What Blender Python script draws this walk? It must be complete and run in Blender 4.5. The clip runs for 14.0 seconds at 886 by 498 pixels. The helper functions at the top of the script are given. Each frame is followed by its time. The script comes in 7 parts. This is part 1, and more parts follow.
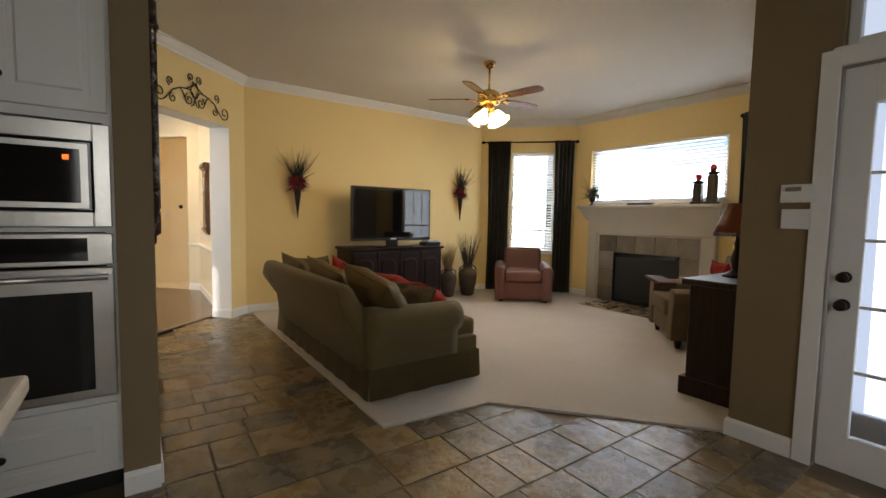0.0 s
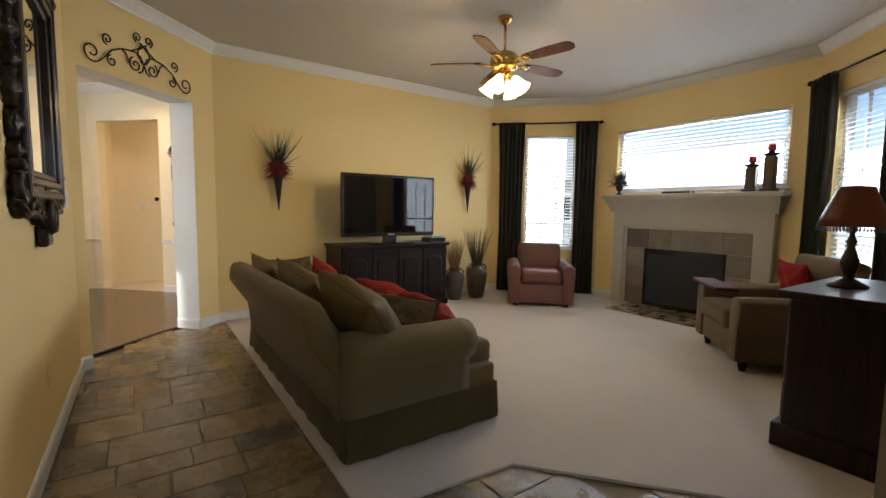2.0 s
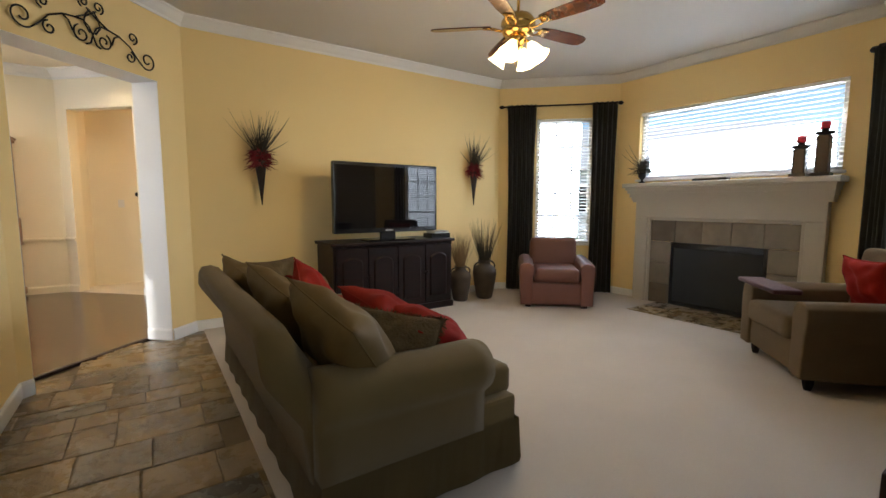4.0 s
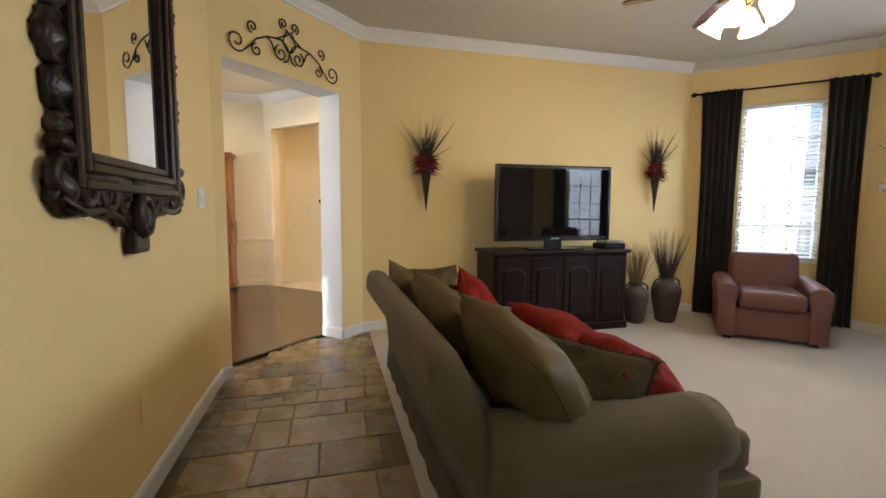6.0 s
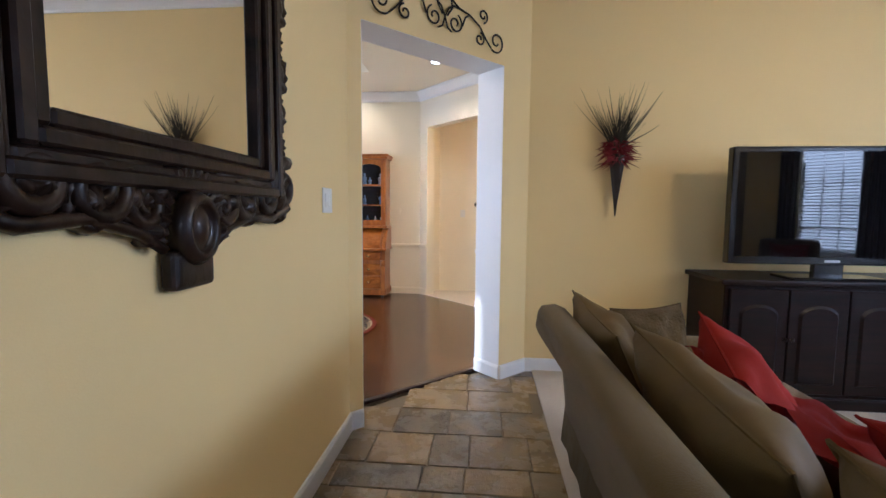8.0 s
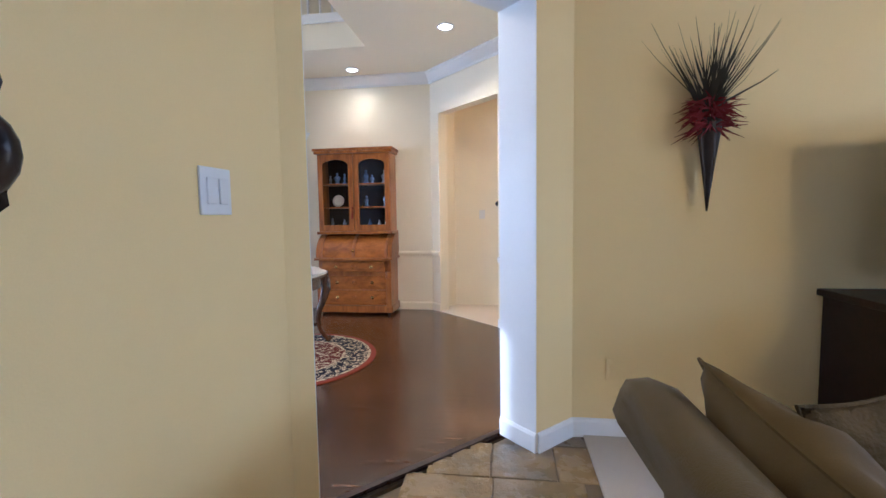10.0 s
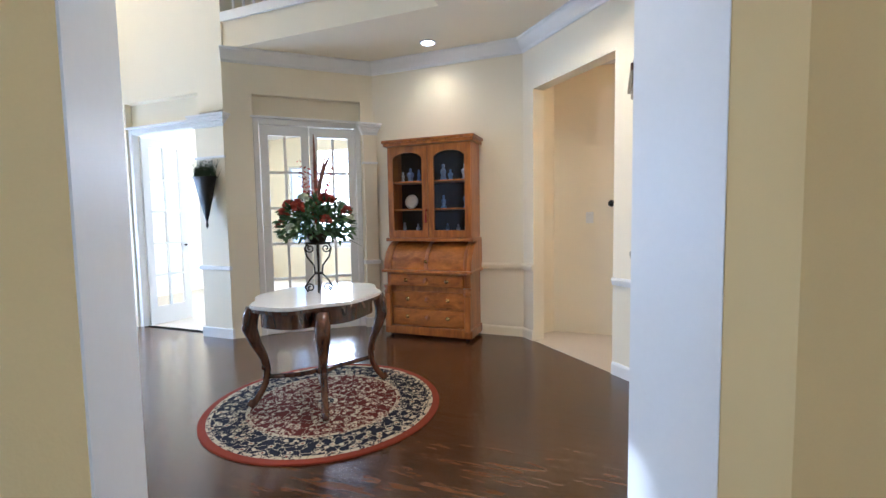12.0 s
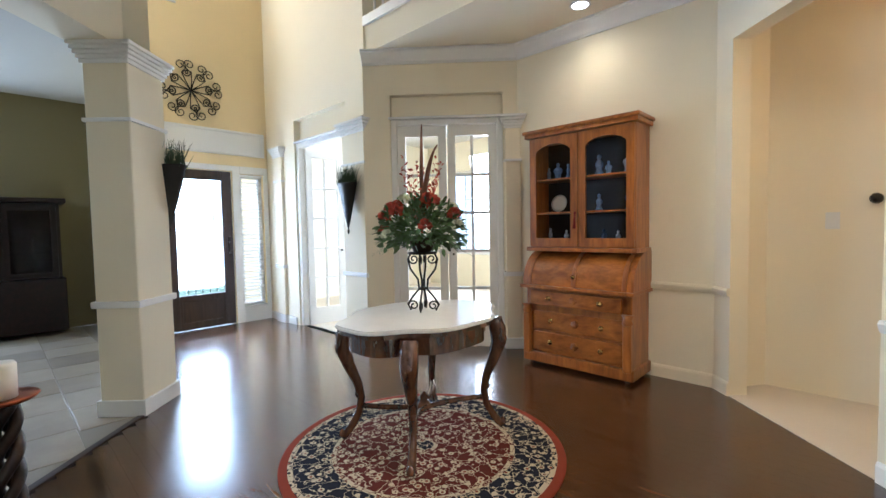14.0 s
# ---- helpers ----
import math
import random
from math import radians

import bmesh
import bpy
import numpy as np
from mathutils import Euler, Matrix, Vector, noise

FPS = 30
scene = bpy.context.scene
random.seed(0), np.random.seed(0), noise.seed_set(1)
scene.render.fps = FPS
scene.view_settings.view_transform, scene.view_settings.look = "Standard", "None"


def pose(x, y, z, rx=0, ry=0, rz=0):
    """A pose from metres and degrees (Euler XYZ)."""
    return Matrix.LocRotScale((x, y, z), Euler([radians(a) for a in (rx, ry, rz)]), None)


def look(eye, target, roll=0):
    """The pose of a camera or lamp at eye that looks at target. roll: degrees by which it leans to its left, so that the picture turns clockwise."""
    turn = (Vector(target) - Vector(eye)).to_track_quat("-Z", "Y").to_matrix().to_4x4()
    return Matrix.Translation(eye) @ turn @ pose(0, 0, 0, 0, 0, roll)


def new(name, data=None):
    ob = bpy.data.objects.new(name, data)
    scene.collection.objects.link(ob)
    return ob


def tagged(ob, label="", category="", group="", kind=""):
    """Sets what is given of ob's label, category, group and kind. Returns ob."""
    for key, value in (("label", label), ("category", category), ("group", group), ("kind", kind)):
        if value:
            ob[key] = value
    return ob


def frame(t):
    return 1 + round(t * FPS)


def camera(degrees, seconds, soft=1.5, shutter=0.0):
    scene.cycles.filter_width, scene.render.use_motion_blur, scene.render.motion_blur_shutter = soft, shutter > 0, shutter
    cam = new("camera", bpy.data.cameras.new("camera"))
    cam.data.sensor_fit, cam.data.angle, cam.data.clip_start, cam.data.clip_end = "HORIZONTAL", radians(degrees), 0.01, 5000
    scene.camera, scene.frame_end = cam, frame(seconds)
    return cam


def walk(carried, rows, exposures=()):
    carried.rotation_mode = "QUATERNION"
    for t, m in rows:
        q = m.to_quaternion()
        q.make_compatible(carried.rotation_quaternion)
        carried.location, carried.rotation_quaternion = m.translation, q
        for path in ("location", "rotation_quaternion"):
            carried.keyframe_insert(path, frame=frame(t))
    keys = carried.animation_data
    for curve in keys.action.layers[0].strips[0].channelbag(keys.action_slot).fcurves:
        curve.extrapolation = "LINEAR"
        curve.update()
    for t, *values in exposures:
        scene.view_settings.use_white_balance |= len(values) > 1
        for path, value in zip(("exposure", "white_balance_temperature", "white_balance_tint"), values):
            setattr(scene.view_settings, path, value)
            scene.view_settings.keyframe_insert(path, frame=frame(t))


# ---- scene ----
cam = camera(90.8, 14.0)
PATH = [
    (0, (-0.066, 2.543, 1.257), (1.084, 4.173, 1.115), 1.08),
    (0.5, (0.144, 2.701, 1.269), (1.176, 4.406, 1.104), 0.88),
    (1, (0.204, 2.899, 1.255), (1.249, 4.598, 1.095), 0.74),
    (1.5, (0.248, 3.079, 1.231), (1.353, 4.739, 1.076), 0.53),
    (2, (0.416, 3.238, 1.243), (1.546, 4.879, 1.069), 0.80),
    (4.3, (0.747, 3.738, 1.230), (1.850, 5.393, 1.017), -0.20),
    (4.5, (0.756, 3.750, 1.228), (1.810, 5.437, 1.025), 0.09),
    (5, (0.753, 3.793, 1.217), (1.653, 5.570, 1.030), 0.09),
    (5.5, (0.741, 3.914, 1.225), (1.464, 5.770, 1.041), 0.34),
    (6, (0.752, 4.101, 1.216), (1.257, 6.028, 1.042), 0.28),
    (6.5, (0.797, 4.242, 1.241), (1.036, 6.220, 1.067), 0.83),
    (7, (0.765, 4.518, 1.229), (0.809, 6.511, 1.071), 0.59),
    (7.5, (0.708, 4.802, 1.222), (0.646, 6.795, 1.072), 0.17),
    (8, (0.729, 5.068, 1.229), (0.551, 7.053, 1.067), 0.49),
    (8.2, (0.754, 5.152, 1.235), (0.535, 7.132, 1.064), 0.59),
    (10.5, (0.699, 6.360, 1.213), (0.396, 8.331, 1.068), -1.57),
    (11, (0.709, 6.634, 1.243), (0.301, 8.587, 1.093), -1.38),
    (11.5, (0.684, 6.868, 1.247), (0.125, 8.783, 1.101), -0.83),
    (12, (0.632, 7.149, 1.243), (-0.087, 9.010, 1.104), -0.91),
    (12.5, (0.613, 7.369, 1.232), (-0.300, 9.144, 1.115), -0.95),
    (13, (0.638, 7.590, 1.243), (-0.487, 9.239, 1.128), -0.96),
    (13.5, (0.641, 7.825, 1.232), (-0.655, 9.344, 1.127), -1.14),
    (14, (0.590, 7.930, 1.229), (-0.802, 9.363, 1.133), -1.06),
]
EXPOSURES = [(0.0, 0.0, 6400, 10), (2.0, -0.05, 6100, 10), (4.3, 0.15, 6000, 10), (6.5, 0.25, 5700, 10), (8.2, 0.3, 4850, 16), (10.5, 0.32, 4550, 15), (11.2, 0.3, 4550, 14), (12.0, 0.12, 4650, 11), (13.0, -0.04, 4800, 9), (14.0, 0.02, 4900, 8)]
walk(cam, [(t, look(eye, target, roll)) for t, eye, target, roll in PATH], EXPOSURES)

# ---- world, sun, window light ----
SUN_DIR = Vector((1.0, -0.132, -0.70)).normalized()
world = bpy.data.worlds.new("world")
scene.world = world
world.use_nodes = True
wn = world.node_tree
sky = wn.nodes.new("ShaderNodeTexSky")
sky.sky_type = "NISHITA"
sky.sun_disc = False
sky.sun_elevation = radians(34.7)
sky.sun_rotation = math.atan2(-SUN_DIR.x, -SUN_DIR.y)
wn.nodes["Background"].inputs["Strength"].default_value = 0.14
wn.links.new(sky.outputs["Color"], wn.nodes["Background"].inputs["Color"])
sun = new("sun", bpy.data.lights.new("sun", "SUN"))
sun.data.energy, sun.data.angle, sun.data.color = 5.0, radians(0.5), (1.0, 0.95, 0.86)
sun.matrix_world = look((-20, 3, 14), Vector((-20, 3, 14)) + SUN_DIR)


def area(name, eye, target, w, h, watts, color=(0.86, 0.93, 1.0)):
    ob = new(name, bpy.data.lights.new(name, "AREA"))
    ob.data.shape, ob.data.size, ob.data.size_y = "RECTANGLE", w, h
    ob.data.energy, ob.data.color = watts, color
    ob.matrix_world = look(eye, target)
    return ob


def bulb(name, place, watts, color, radius=0.03):
    ob = new(name, bpy.data.lights.new(name, "POINT"))
    ob.data.energy, ob.data.color, ob.data.shadow_soft_size = watts, color, radius
    ob.location = place
    return ob


# daylight that enters through the openings, and one added warm glow
area("window_light_bay", (5.62, 8.06, 1.55), (4.0, 6.44, 1.2), 0.66, 1.6, 24)
area("window_light_mantel", (6.12, 6.03, 1.98), (0.0, 6.03, 1.3), 1.85, 0.75, 52)
area("window_light_side", (5.66, 4.25, 1.55), (4.0, 5.91, 1.2), 0.66, 1.6, 22)
area("door_light_nook", (2.93, 2.77, 1.05), (0.0, 2.77, 0.9), 0.6, 1.5, 3.5)
area("window_light_nook", (0.25, 0.74, 1.6), (0.25, 6.0, 1.1), 1.7, 1.3, 25, (1.0, 0.97, 0.91))
area("door_light_front", (-5.52, 9.73, 1.2), (0.0, 9.2, 0.6), 0.5, 1.4, 60)
area("study_light", (-3.6, 14.6, 1.7), (-3.0, 10.0, 1.2), 2.6, 1.8, 280, (1.0, 0.96, 0.88))
# warm lamp added high in the foyer for the glow of an unseen chandelier
area("added_upper_glow", (-5.50, 9.35, 4.60), (0.0, 9.3, 2.6), 0.7, 0.6, 90, (1.0, 0.80, 0.56))
area("dining_window_light", (-6.9, 6.6, 1.7), (-2.0, 7.6, 1.0), 0.9, 1.4, 90)

# ---- materials ----


def base(name, color, rough=0.6, metal=0.0, var=0.08, scale=3.0, bump=0.0, bscale=60.0, fine=0.05, spec=0.5):
    """Painted or plain surface with mottling at two scales and fine relief."""
    m = bpy.data.materials.new(name)
    m.use_nodes = True
    nt = m.node_tree
    b = nt.nodes["Principled BSDF"]
    b.inputs["Roughness"].default_value, b.inputs["Metallic"].default_value = rough, metal
    b.inputs["Specular IOR Level"].default_value = spec
    co = nt.nodes.new("ShaderNodeTexCoord")
    n1 = nt.nodes.new("ShaderNodeTexNoise")
    n1.inputs["Scale"].default_value, n1.inputs["Detail"].default_value = scale, 4
    n2 = nt.nodes.new("ShaderNodeTexNoise")
    n2.inputs["Scale"].default_value, n2.inputs["Detail"].default_value = bscale, 3
    nt.links.new(co.outputs["Object"], n1.inputs["Vector"])
    nt.links.new(co.outputs["Object"], n2.inputs["Vector"])
    mix = nt.nodes.new("ShaderNodeMixRGB")
    mix.inputs[1].default_value = (*[c * (1 - var) for c in color], 1)
    mix.inputs[2].default_value = (*[min(1, c * (1 + var)) for c in color], 1)
    nt.links.new(n1.outputs["Fac"], mix.inputs[0])
    mix2 = nt.nodes.new("ShaderNodeMixRGB")
    mix2.blend_type = "MULTIPLY"
    mix2.inputs[0].default_value = 1.0
    ramp = nt.nodes.new("ShaderNodeValToRGB")
    ramp.color_ramp.elements[0].color = (1 - 2 * fine, 1 - 2 * fine, 1 - 2 * fine, 1)
    nt.links.new(n2.outputs["Fac"], ramp.inputs[0])
    nt.links.new(mix.outputs[0], mix2.inputs[1])
    nt.links.new(ramp.outputs[0], mix2.inputs[2])
    nt.links.new(mix2.outputs[0], b.inputs["Base Color"])
    if bump:
        bn = nt.nodes.new("ShaderNodeBump")
        bn.inputs["Strength"].default_value, bn.inputs["Distance"].default_value = bump, 0.01
        nt.links.new(n2.outputs["Fac"], bn.inputs["Height"])
        nt.links.new(bn.outputs[0], b.inputs["Normal"])
    return m


def vary(m, amount=0.25, islands=False):
    """Lets each object (or island) of the material differ in brightness."""
    nt = m.node_tree
    b = nt.nodes["Principled BSDF"]
    src = b.inputs["Base Color"].links[0].from_socket
    info = nt.nodes.new("ShaderNodeNewGeometry" if islands else "ShaderNodeObjectInfo")
    hsv = nt.nodes.new("ShaderNodeHueSaturation")
    mp = nt.nodes.new("ShaderNodeMapRange")
    mp.inputs["To Min"].default_value, mp.inputs["To Max"].default_value = 1 - amount, 1 + amount
    nt.links.new(info.outputs["Random Per Island" if islands else "Random"], mp.inputs["Value"])
    nt.links.new(mp.outputs[0], hsv.inputs["Value"])
    nt.links.new(src, hsv.inputs["Color"])
    nt.links.new(hsv.outputs[0], b.inputs["Base Color"])
    return m


def wood(name, dark, light, rough=0.35, axis=(1, 12, 12), scale=1.6, coat=0.0, bump=0.08):
    """Wood with long streaked grain; axis stretches the pattern along the board."""
    m = bpy.data.materials.new(name)
    m.use_nodes = True
    nt = m.node_tree
    b = nt.nodes["Principled BSDF"]
    b.inputs["Roughness"].default_value = rough
    b.inputs["Coat Weight"].default_value, b.inputs["Coat Roughness"].default_value = coat, 0.16
    co = nt.nodes.new("ShaderNodeTexCoord")
    info = nt.nodes.new("ShaderNodeObjectInfo")
    add = nt.nodes.new("ShaderNodeVectorMath")
    sc = nt.nodes.new("ShaderNodeVectorMath")
    sc.operation = "SCALE"
    sc.inputs[0].default_value, = [(7.3, 3.1, 5.7)]
    nt.links.new(info.outputs["Random"], sc.inputs["Scale"])
    nt.links.new(co.outputs["Object"], add.inputs[0])
    nt.links.new(sc.outputs[0], add.inputs[1])
    mp = nt.nodes.new("ShaderNodeMapping")
    mp.inputs["Scale"].default_value = axis
    nt.links.new(add.outputs[0], mp.inputs["Vector"])
    n1 = nt.nodes.new("ShaderNodeTexNoise")
    n1.inputs["Scale"].default_value, n1.inputs["Detail"].default_value, n1.inputs["Distortion"].default_value = scale, 8, 1.2
    nt.links.new(mp.outputs[0], n1.inputs["Vector"])
    n2 = nt.nodes.new("ShaderNodeTexNoise")
    n2.inputs["Scale"].default_value, n2.inputs["Detail"].default_value = scale * 7, 4
    nt.links.new(mp.outputs[0], n2.inputs["Vector"])
    ramp = nt.nodes.new("ShaderNodeValToRGB")
    ramp.color_ramp.elements[0].position, ramp.color_ramp.elements[1].position = 0.34, 0.66
    ramp.color_ramp.elements[0].color, ramp.color_ramp.elements[1].color = (*dark, 1), (*light, 1)
    nt.links.new(n1.outputs["Fac"], ramp.inputs[0])
    mul = nt.nodes.new("ShaderNodeMixRGB")
    mul.blend_type = "MULTIPLY"
    mul.inputs[0].default_value = 0.55
    nt.links.new(ramp.outputs[0], mul.inputs[1])
    nt.links.new(n2.outputs["Fac"], mul.inputs[2])
    nt.links.new(mul.outputs[0], b.inputs["Base Color"])
    bn = nt.nodes.new("ShaderNodeBump")
    bn.inputs["Strength"].default_value, bn.inputs["Distance"].default_value = bump, 0.004
    nt.links.new(n2.outputs["Fac"], bn.inputs["Height"])
    nt.links.new(bn.outputs[0], b.inputs["Normal"])
    return m


def slate_material(name, colors, rough=0.35, bump=0.5):
    """Cleft slate: each stone takes its own colour, with rust and grey clouds and a cleft relief."""
    m = bpy.data.materials.new(name)
    m.use_nodes = True
    nt = m.node_tree
    b = nt.nodes["Principled BSDF"]
    co = nt.nodes.new("ShaderNodeTexCoord")
    info = nt.nodes.new("ShaderNodeObjectInfo")
    ramp = nt.nodes.new("ShaderNodeValToRGB")
    el = ramp.color_ramp.elements
    while len(el) < len(colors):
        el.new(0.5)
    for k, c in enumerate(colors):
        el[k].position, el[k].color = k / (len(colors) - 1), (*c, 1)
    add = nt.nodes.new("ShaderNodeVectorMath")
    sc = nt.nodes.new("ShaderNodeVectorMath")
    sc.operation = "SCALE"
    sc.inputs[0].default_value = (9.1, 4.7, 2.3)
    nt.links.new(info.outputs["Random"], sc.inputs["Scale"])
    nt.links.new(co.outputs["Object"], add.inputs[0])
    nt.links.new(sc.outputs[0], add.inputs[1])
    n1 = nt.nodes.new("ShaderNodeTexNoise")
    n1.inputs["Scale"].default_value, n1.inputs["Detail"].default_value = 4.5, 7
    nt.links.new(add.outputs[0], n1.inputs["Vector"])
    mad = nt.nodes.new("ShaderNodeMath")
    mad.operation = "MULTIPLY_ADD"
    mad.inputs[1].default_value = 0.55
    nt.links.new(n1.outputs["Fac"], mad.inputs[0])
    off = nt.nodes.new("ShaderNodeMath")
    off.operation = "MULTIPLY_ADD"
    off.inputs[1].default_value, off.inputs[2].default_value = 0.9, -0.25
    nt.links.new(info.outputs["Random"], off.inputs[0])
    nt.links.new(off.outputs[0], mad.inputs[2])
    nt.links.new(mad.outputs[0], ramp.inputs[0])
    n2 = nt.nodes.new("ShaderNodeTexNoise")
    n2.inputs["Scale"].default_value, n2.inputs["Detail"].default_value, n2.inputs["Roughness"].default_value = 7, 9, 0.65
    nt.links.new(add.outputs[0], n2.inputs["Vector"])
    mul = nt.nodes.new("ShaderNodeMixRGB")
    mul.blend_type = "MULTIPLY"
    mul.inputs[0].default_value = 0.5
    nt.links.new(ramp.outputs[0], mul.inputs[1])
    nt.links.new(n2.outputs["Fac"], mul.inputs[2])
    nt.links.new(mul.outputs[0], b.inputs["Base Color"])
    rr = nt.nodes.new("ShaderNodeMapRange")
    rr.inputs["To Min"].default_value, rr.inputs["To Max"].default_value = rough - 0.12, rough + 0.15
    nt.links.new(n2.outputs["Fac"], rr.inputs["Value"])
    nt.links.new(rr.outputs[0], b.inputs["Roughness"])
    bn = nt.nodes.new("ShaderNodeBump")
    bn.inputs["Strength"].default_value, bn.inputs["Distance"].default_value = bump, 0.012
    nt.links.new(n2.outputs["Fac"], bn.inputs["Height"])
    nt.links.new(bn.outputs[0], b.inputs["Normal"])
    return m


def glass(name, rough=0.0, tint=(1, 1, 1)):
    m = bpy.data.materials.new(name)
    m.use_nodes = True
    b = m.node_tree.nodes["Principled BSDF"]
    b.inputs["Base Color"].default_value = (*tint, 1)
    b.inputs["Transmission Weight"].default_value = 1.0
    b.inputs["Roughness"].default_value, b.inputs["IOR"].default_value = rough, 1.05
    return m


def glow(name, color, strength):
    m = bpy.data.materials.new(name)
    m.use_nodes = True
    nt = m.node_tree
    e = nt.nodes.new("ShaderNodeEmission")
    e.inputs["Color"].default_value, e.inputs["Strength"].default_value = (*color, 1), strength
    nt.links.new(e.outputs[0], nt.nodes["Material Output"].inputs["Surface"])
    return m


def shade_material(name, color, strength):
    """Translucent lamp glass that is lit from inside."""
    m = base(name, color, 0.4, var=0.1, scale=12)
    b = m.node_tree.nodes["Principled BSDF"]
    b.inputs["Emission Color"].default_value, b.inputs["Emission Strength"].default_value = (*color, 1), strength
    return m


YELLOW = base("yellow_paint", (0.82, 0.63, 0.29), 0.75, var=0.03, scale=1.3, bump=0.05, bscale=220, fine=0.02)
DOORWALL = base("pale_yellow_paint", (0.84, 0.69, 0.40), 0.75, var=0.03, scale=1.3, bump=0.05, bscale=220, fine=0.02)
CREAM = base("cream_paint", (0.83, 0.755, 0.585), 0.75, var=0.03, scale=1.3, bump=0.05, bscale=220, fine=0.02)
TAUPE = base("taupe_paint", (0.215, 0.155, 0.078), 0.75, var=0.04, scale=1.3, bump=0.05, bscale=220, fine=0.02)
OLIVE = base("olive_paint", (0.22, 0.19, 0.10), 0.8, var=0.04, scale=1.3, bump=0.05, bscale=220, fine=0.02)
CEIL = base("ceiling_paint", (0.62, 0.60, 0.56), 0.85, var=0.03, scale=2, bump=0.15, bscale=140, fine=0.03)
WHITE = base("white_trim", (0.80, 0.79, 0.77), 0.4, var=0.03, scale=4, fine=0.02)
CABINET = base("cabinet_white", (0.74, 0.73, 0.70), 0.38, var=0.03, scale=4, fine=0.02)
CARPET = base("carpet_pile", (0.62, 0.56, 0.49), 0.95, var=0.08, scale=2.2, bump=0.6, bscale=420, fine=0.14, spec=0.1)
HALLCARPET = base("hall_carpet", (0.70, 0.62, 0.50), 0.95, var=0.06, scale=2.2, bump=0.5, bscale=420, fine=0.12, spec=0.1)
GROUT = base("grout", (0.15, 0.11, 0.06), 0.9, var=0.15, scale=9, fine=0.1)
SLATE = slate_material("slate_stone", [(0.11, 0.098, 0.08), (0.195, 0.138, 0.065), (0.29, 0.20, 0.085), (0.16, 0.13, 0.085), (0.37, 0.25, 0.105), (0.22, 0.165, 0.09)], 0.26, 1.0)
BEIGETILE = slate_material("beige_stone", [(0.30, 0.25, 0.19), (0.42, 0.36, 0.28), (0.5, 0.43, 0.34)], 0.4, 0.08)
HEARTH = slate_material("hearth_stone", [(0.105, 0.08, 0.048), (0.20, 0.165, 0.115), (0.28, 0.24, 0.185), (0.145, 0.105, 0.058)], 0.45, 0.25)
PLANK = wood("oak_plank", (0.030, 0.012, 0.005), (0.135, 0.058, 0.021), 0.24, (1.3, 9, 9), 2.4, 0.45, 0.04)
ESPRESSO = wood("espresso_wood", (0.006, 0.003, 0.0025), (0.019, 0.006, 0.0045), 0.40, (1, 14, 14), 1.5, 0.06)
CHESTWOOD = wood("chest_wood", (0.016, 0.006, 0.003), (0.048, 0.017, 0.008), 0.42, (14, 14, 1), 1.5, 0.15)
OAK = wood("golden_oak", (0.29, 0.085, 0.012), (0.54, 0.185, 0.026), 0.3, (9, 9, 1.2), 1.3, 0.4)
BURL = wood("burl_oak", (0.26, 0.072, 0.011), (0.52, 0.18, 0.028), 0.24, (2.2, 4, 5), 1.7, 0.5)
MAHOGANY = wood("mahogany", (0.035, 0.012, 0.006), (0.16, 0.058, 0.025), 0.25, (6, 6, 2), 2.2, 0.5)
CARVED = wood("carved_dark_wood", (0.011, 0.006, 0.004), (0.040, 0.021, 0.013), 0.38, (5, 5, 3), 2.5, 0.2, 0.25)
for dull in (ESPRESSO, CARVED, CHESTWOOD):
    dull.node_tree.nodes["Principled BSDF"].inputs["Specular IOR Level"].default_value = 0.22
DOORWOOD = wood("door_wood", (0.022, 0.010, 0.007), (0.062, 0.030, 0.020), 0.4, (12, 12, 1), 1.5, 0.1)
SOFA = base("olive_upholstery", (0.150, 0.108, 0.042), 0.9, var=0.14, scale=5, bump=0.35, bscale=300, fine=0.1, spec=0.2)
OLIVEPILLOW = base("olive_pillow", (0.125, 0.080, 0.023), 0.7, var=0.5, scale=5, bump=0.08, bscale=300, fine=0.07, spec=0.3)
SOFA.node_tree.nodes["Principled BSDF"].inputs["Sheen Weight"].default_value = 0.12
REDCLOTH = base("red_cloth", (0.235, 0.011, 0.005), 0.92, var=0.35, scale=6, bump=0.12, bscale=300, fine=0.1, spec=0.2)
FURCLOTH = base("brown_fur", (0.12, 0.085, 0.04), 0.95, var=0.4, scale=18, bump=0.8, bscale=90, fine=0.18, spec=0.1)
ROSE = base("rose_leather", (0.130, 0.048, 0.032), 0.5, var=0.15, scale=5, bump=0.2, bscale=180, fine=0.06)
BEIGECLOTH = base("beige_chenille", (0.145, 0.105, 0.060), 0.9, var=0.15, scale=8, bump=0.3, bscale=220, fine=0.1, spec=0.2)
BURGUNDY = base("burgundy_cloth", (0.055, 0.012, 0.012), 0.8, var=0.2, scale=8, bump=0.2, bscale=200)
CURTAIN = base("charcoal_curtain", (0.046, 0.043, 0.034), 0.6, var=0.2, scale=6, bump=0.15, bscale=240, fine=0.06, spec=0.4)
IRON = base("black_iron", (0.018, 0.016, 0.014), 0.45, 0.6, var=0.2, scale=20)
BRASS = base("brass", (0.62, 0.40, 0.12), 0.24, 1.0, var=0.1, scale=12)
BRONZE = base("dark_bronze", (0.035, 0.026, 0.02), 0.4, 0.8, var=0.1, scale=12)
STEEL = base("brushed_steel", (0.52, 0.50, 0.47), 0.3, 1.0, var=0.06, scale=30, fine=0.03)
BLACKGLASS = base("black_glass", (0.006, 0.006, 0.007), 0.06, var=0.1, scale=2, fine=0.0)
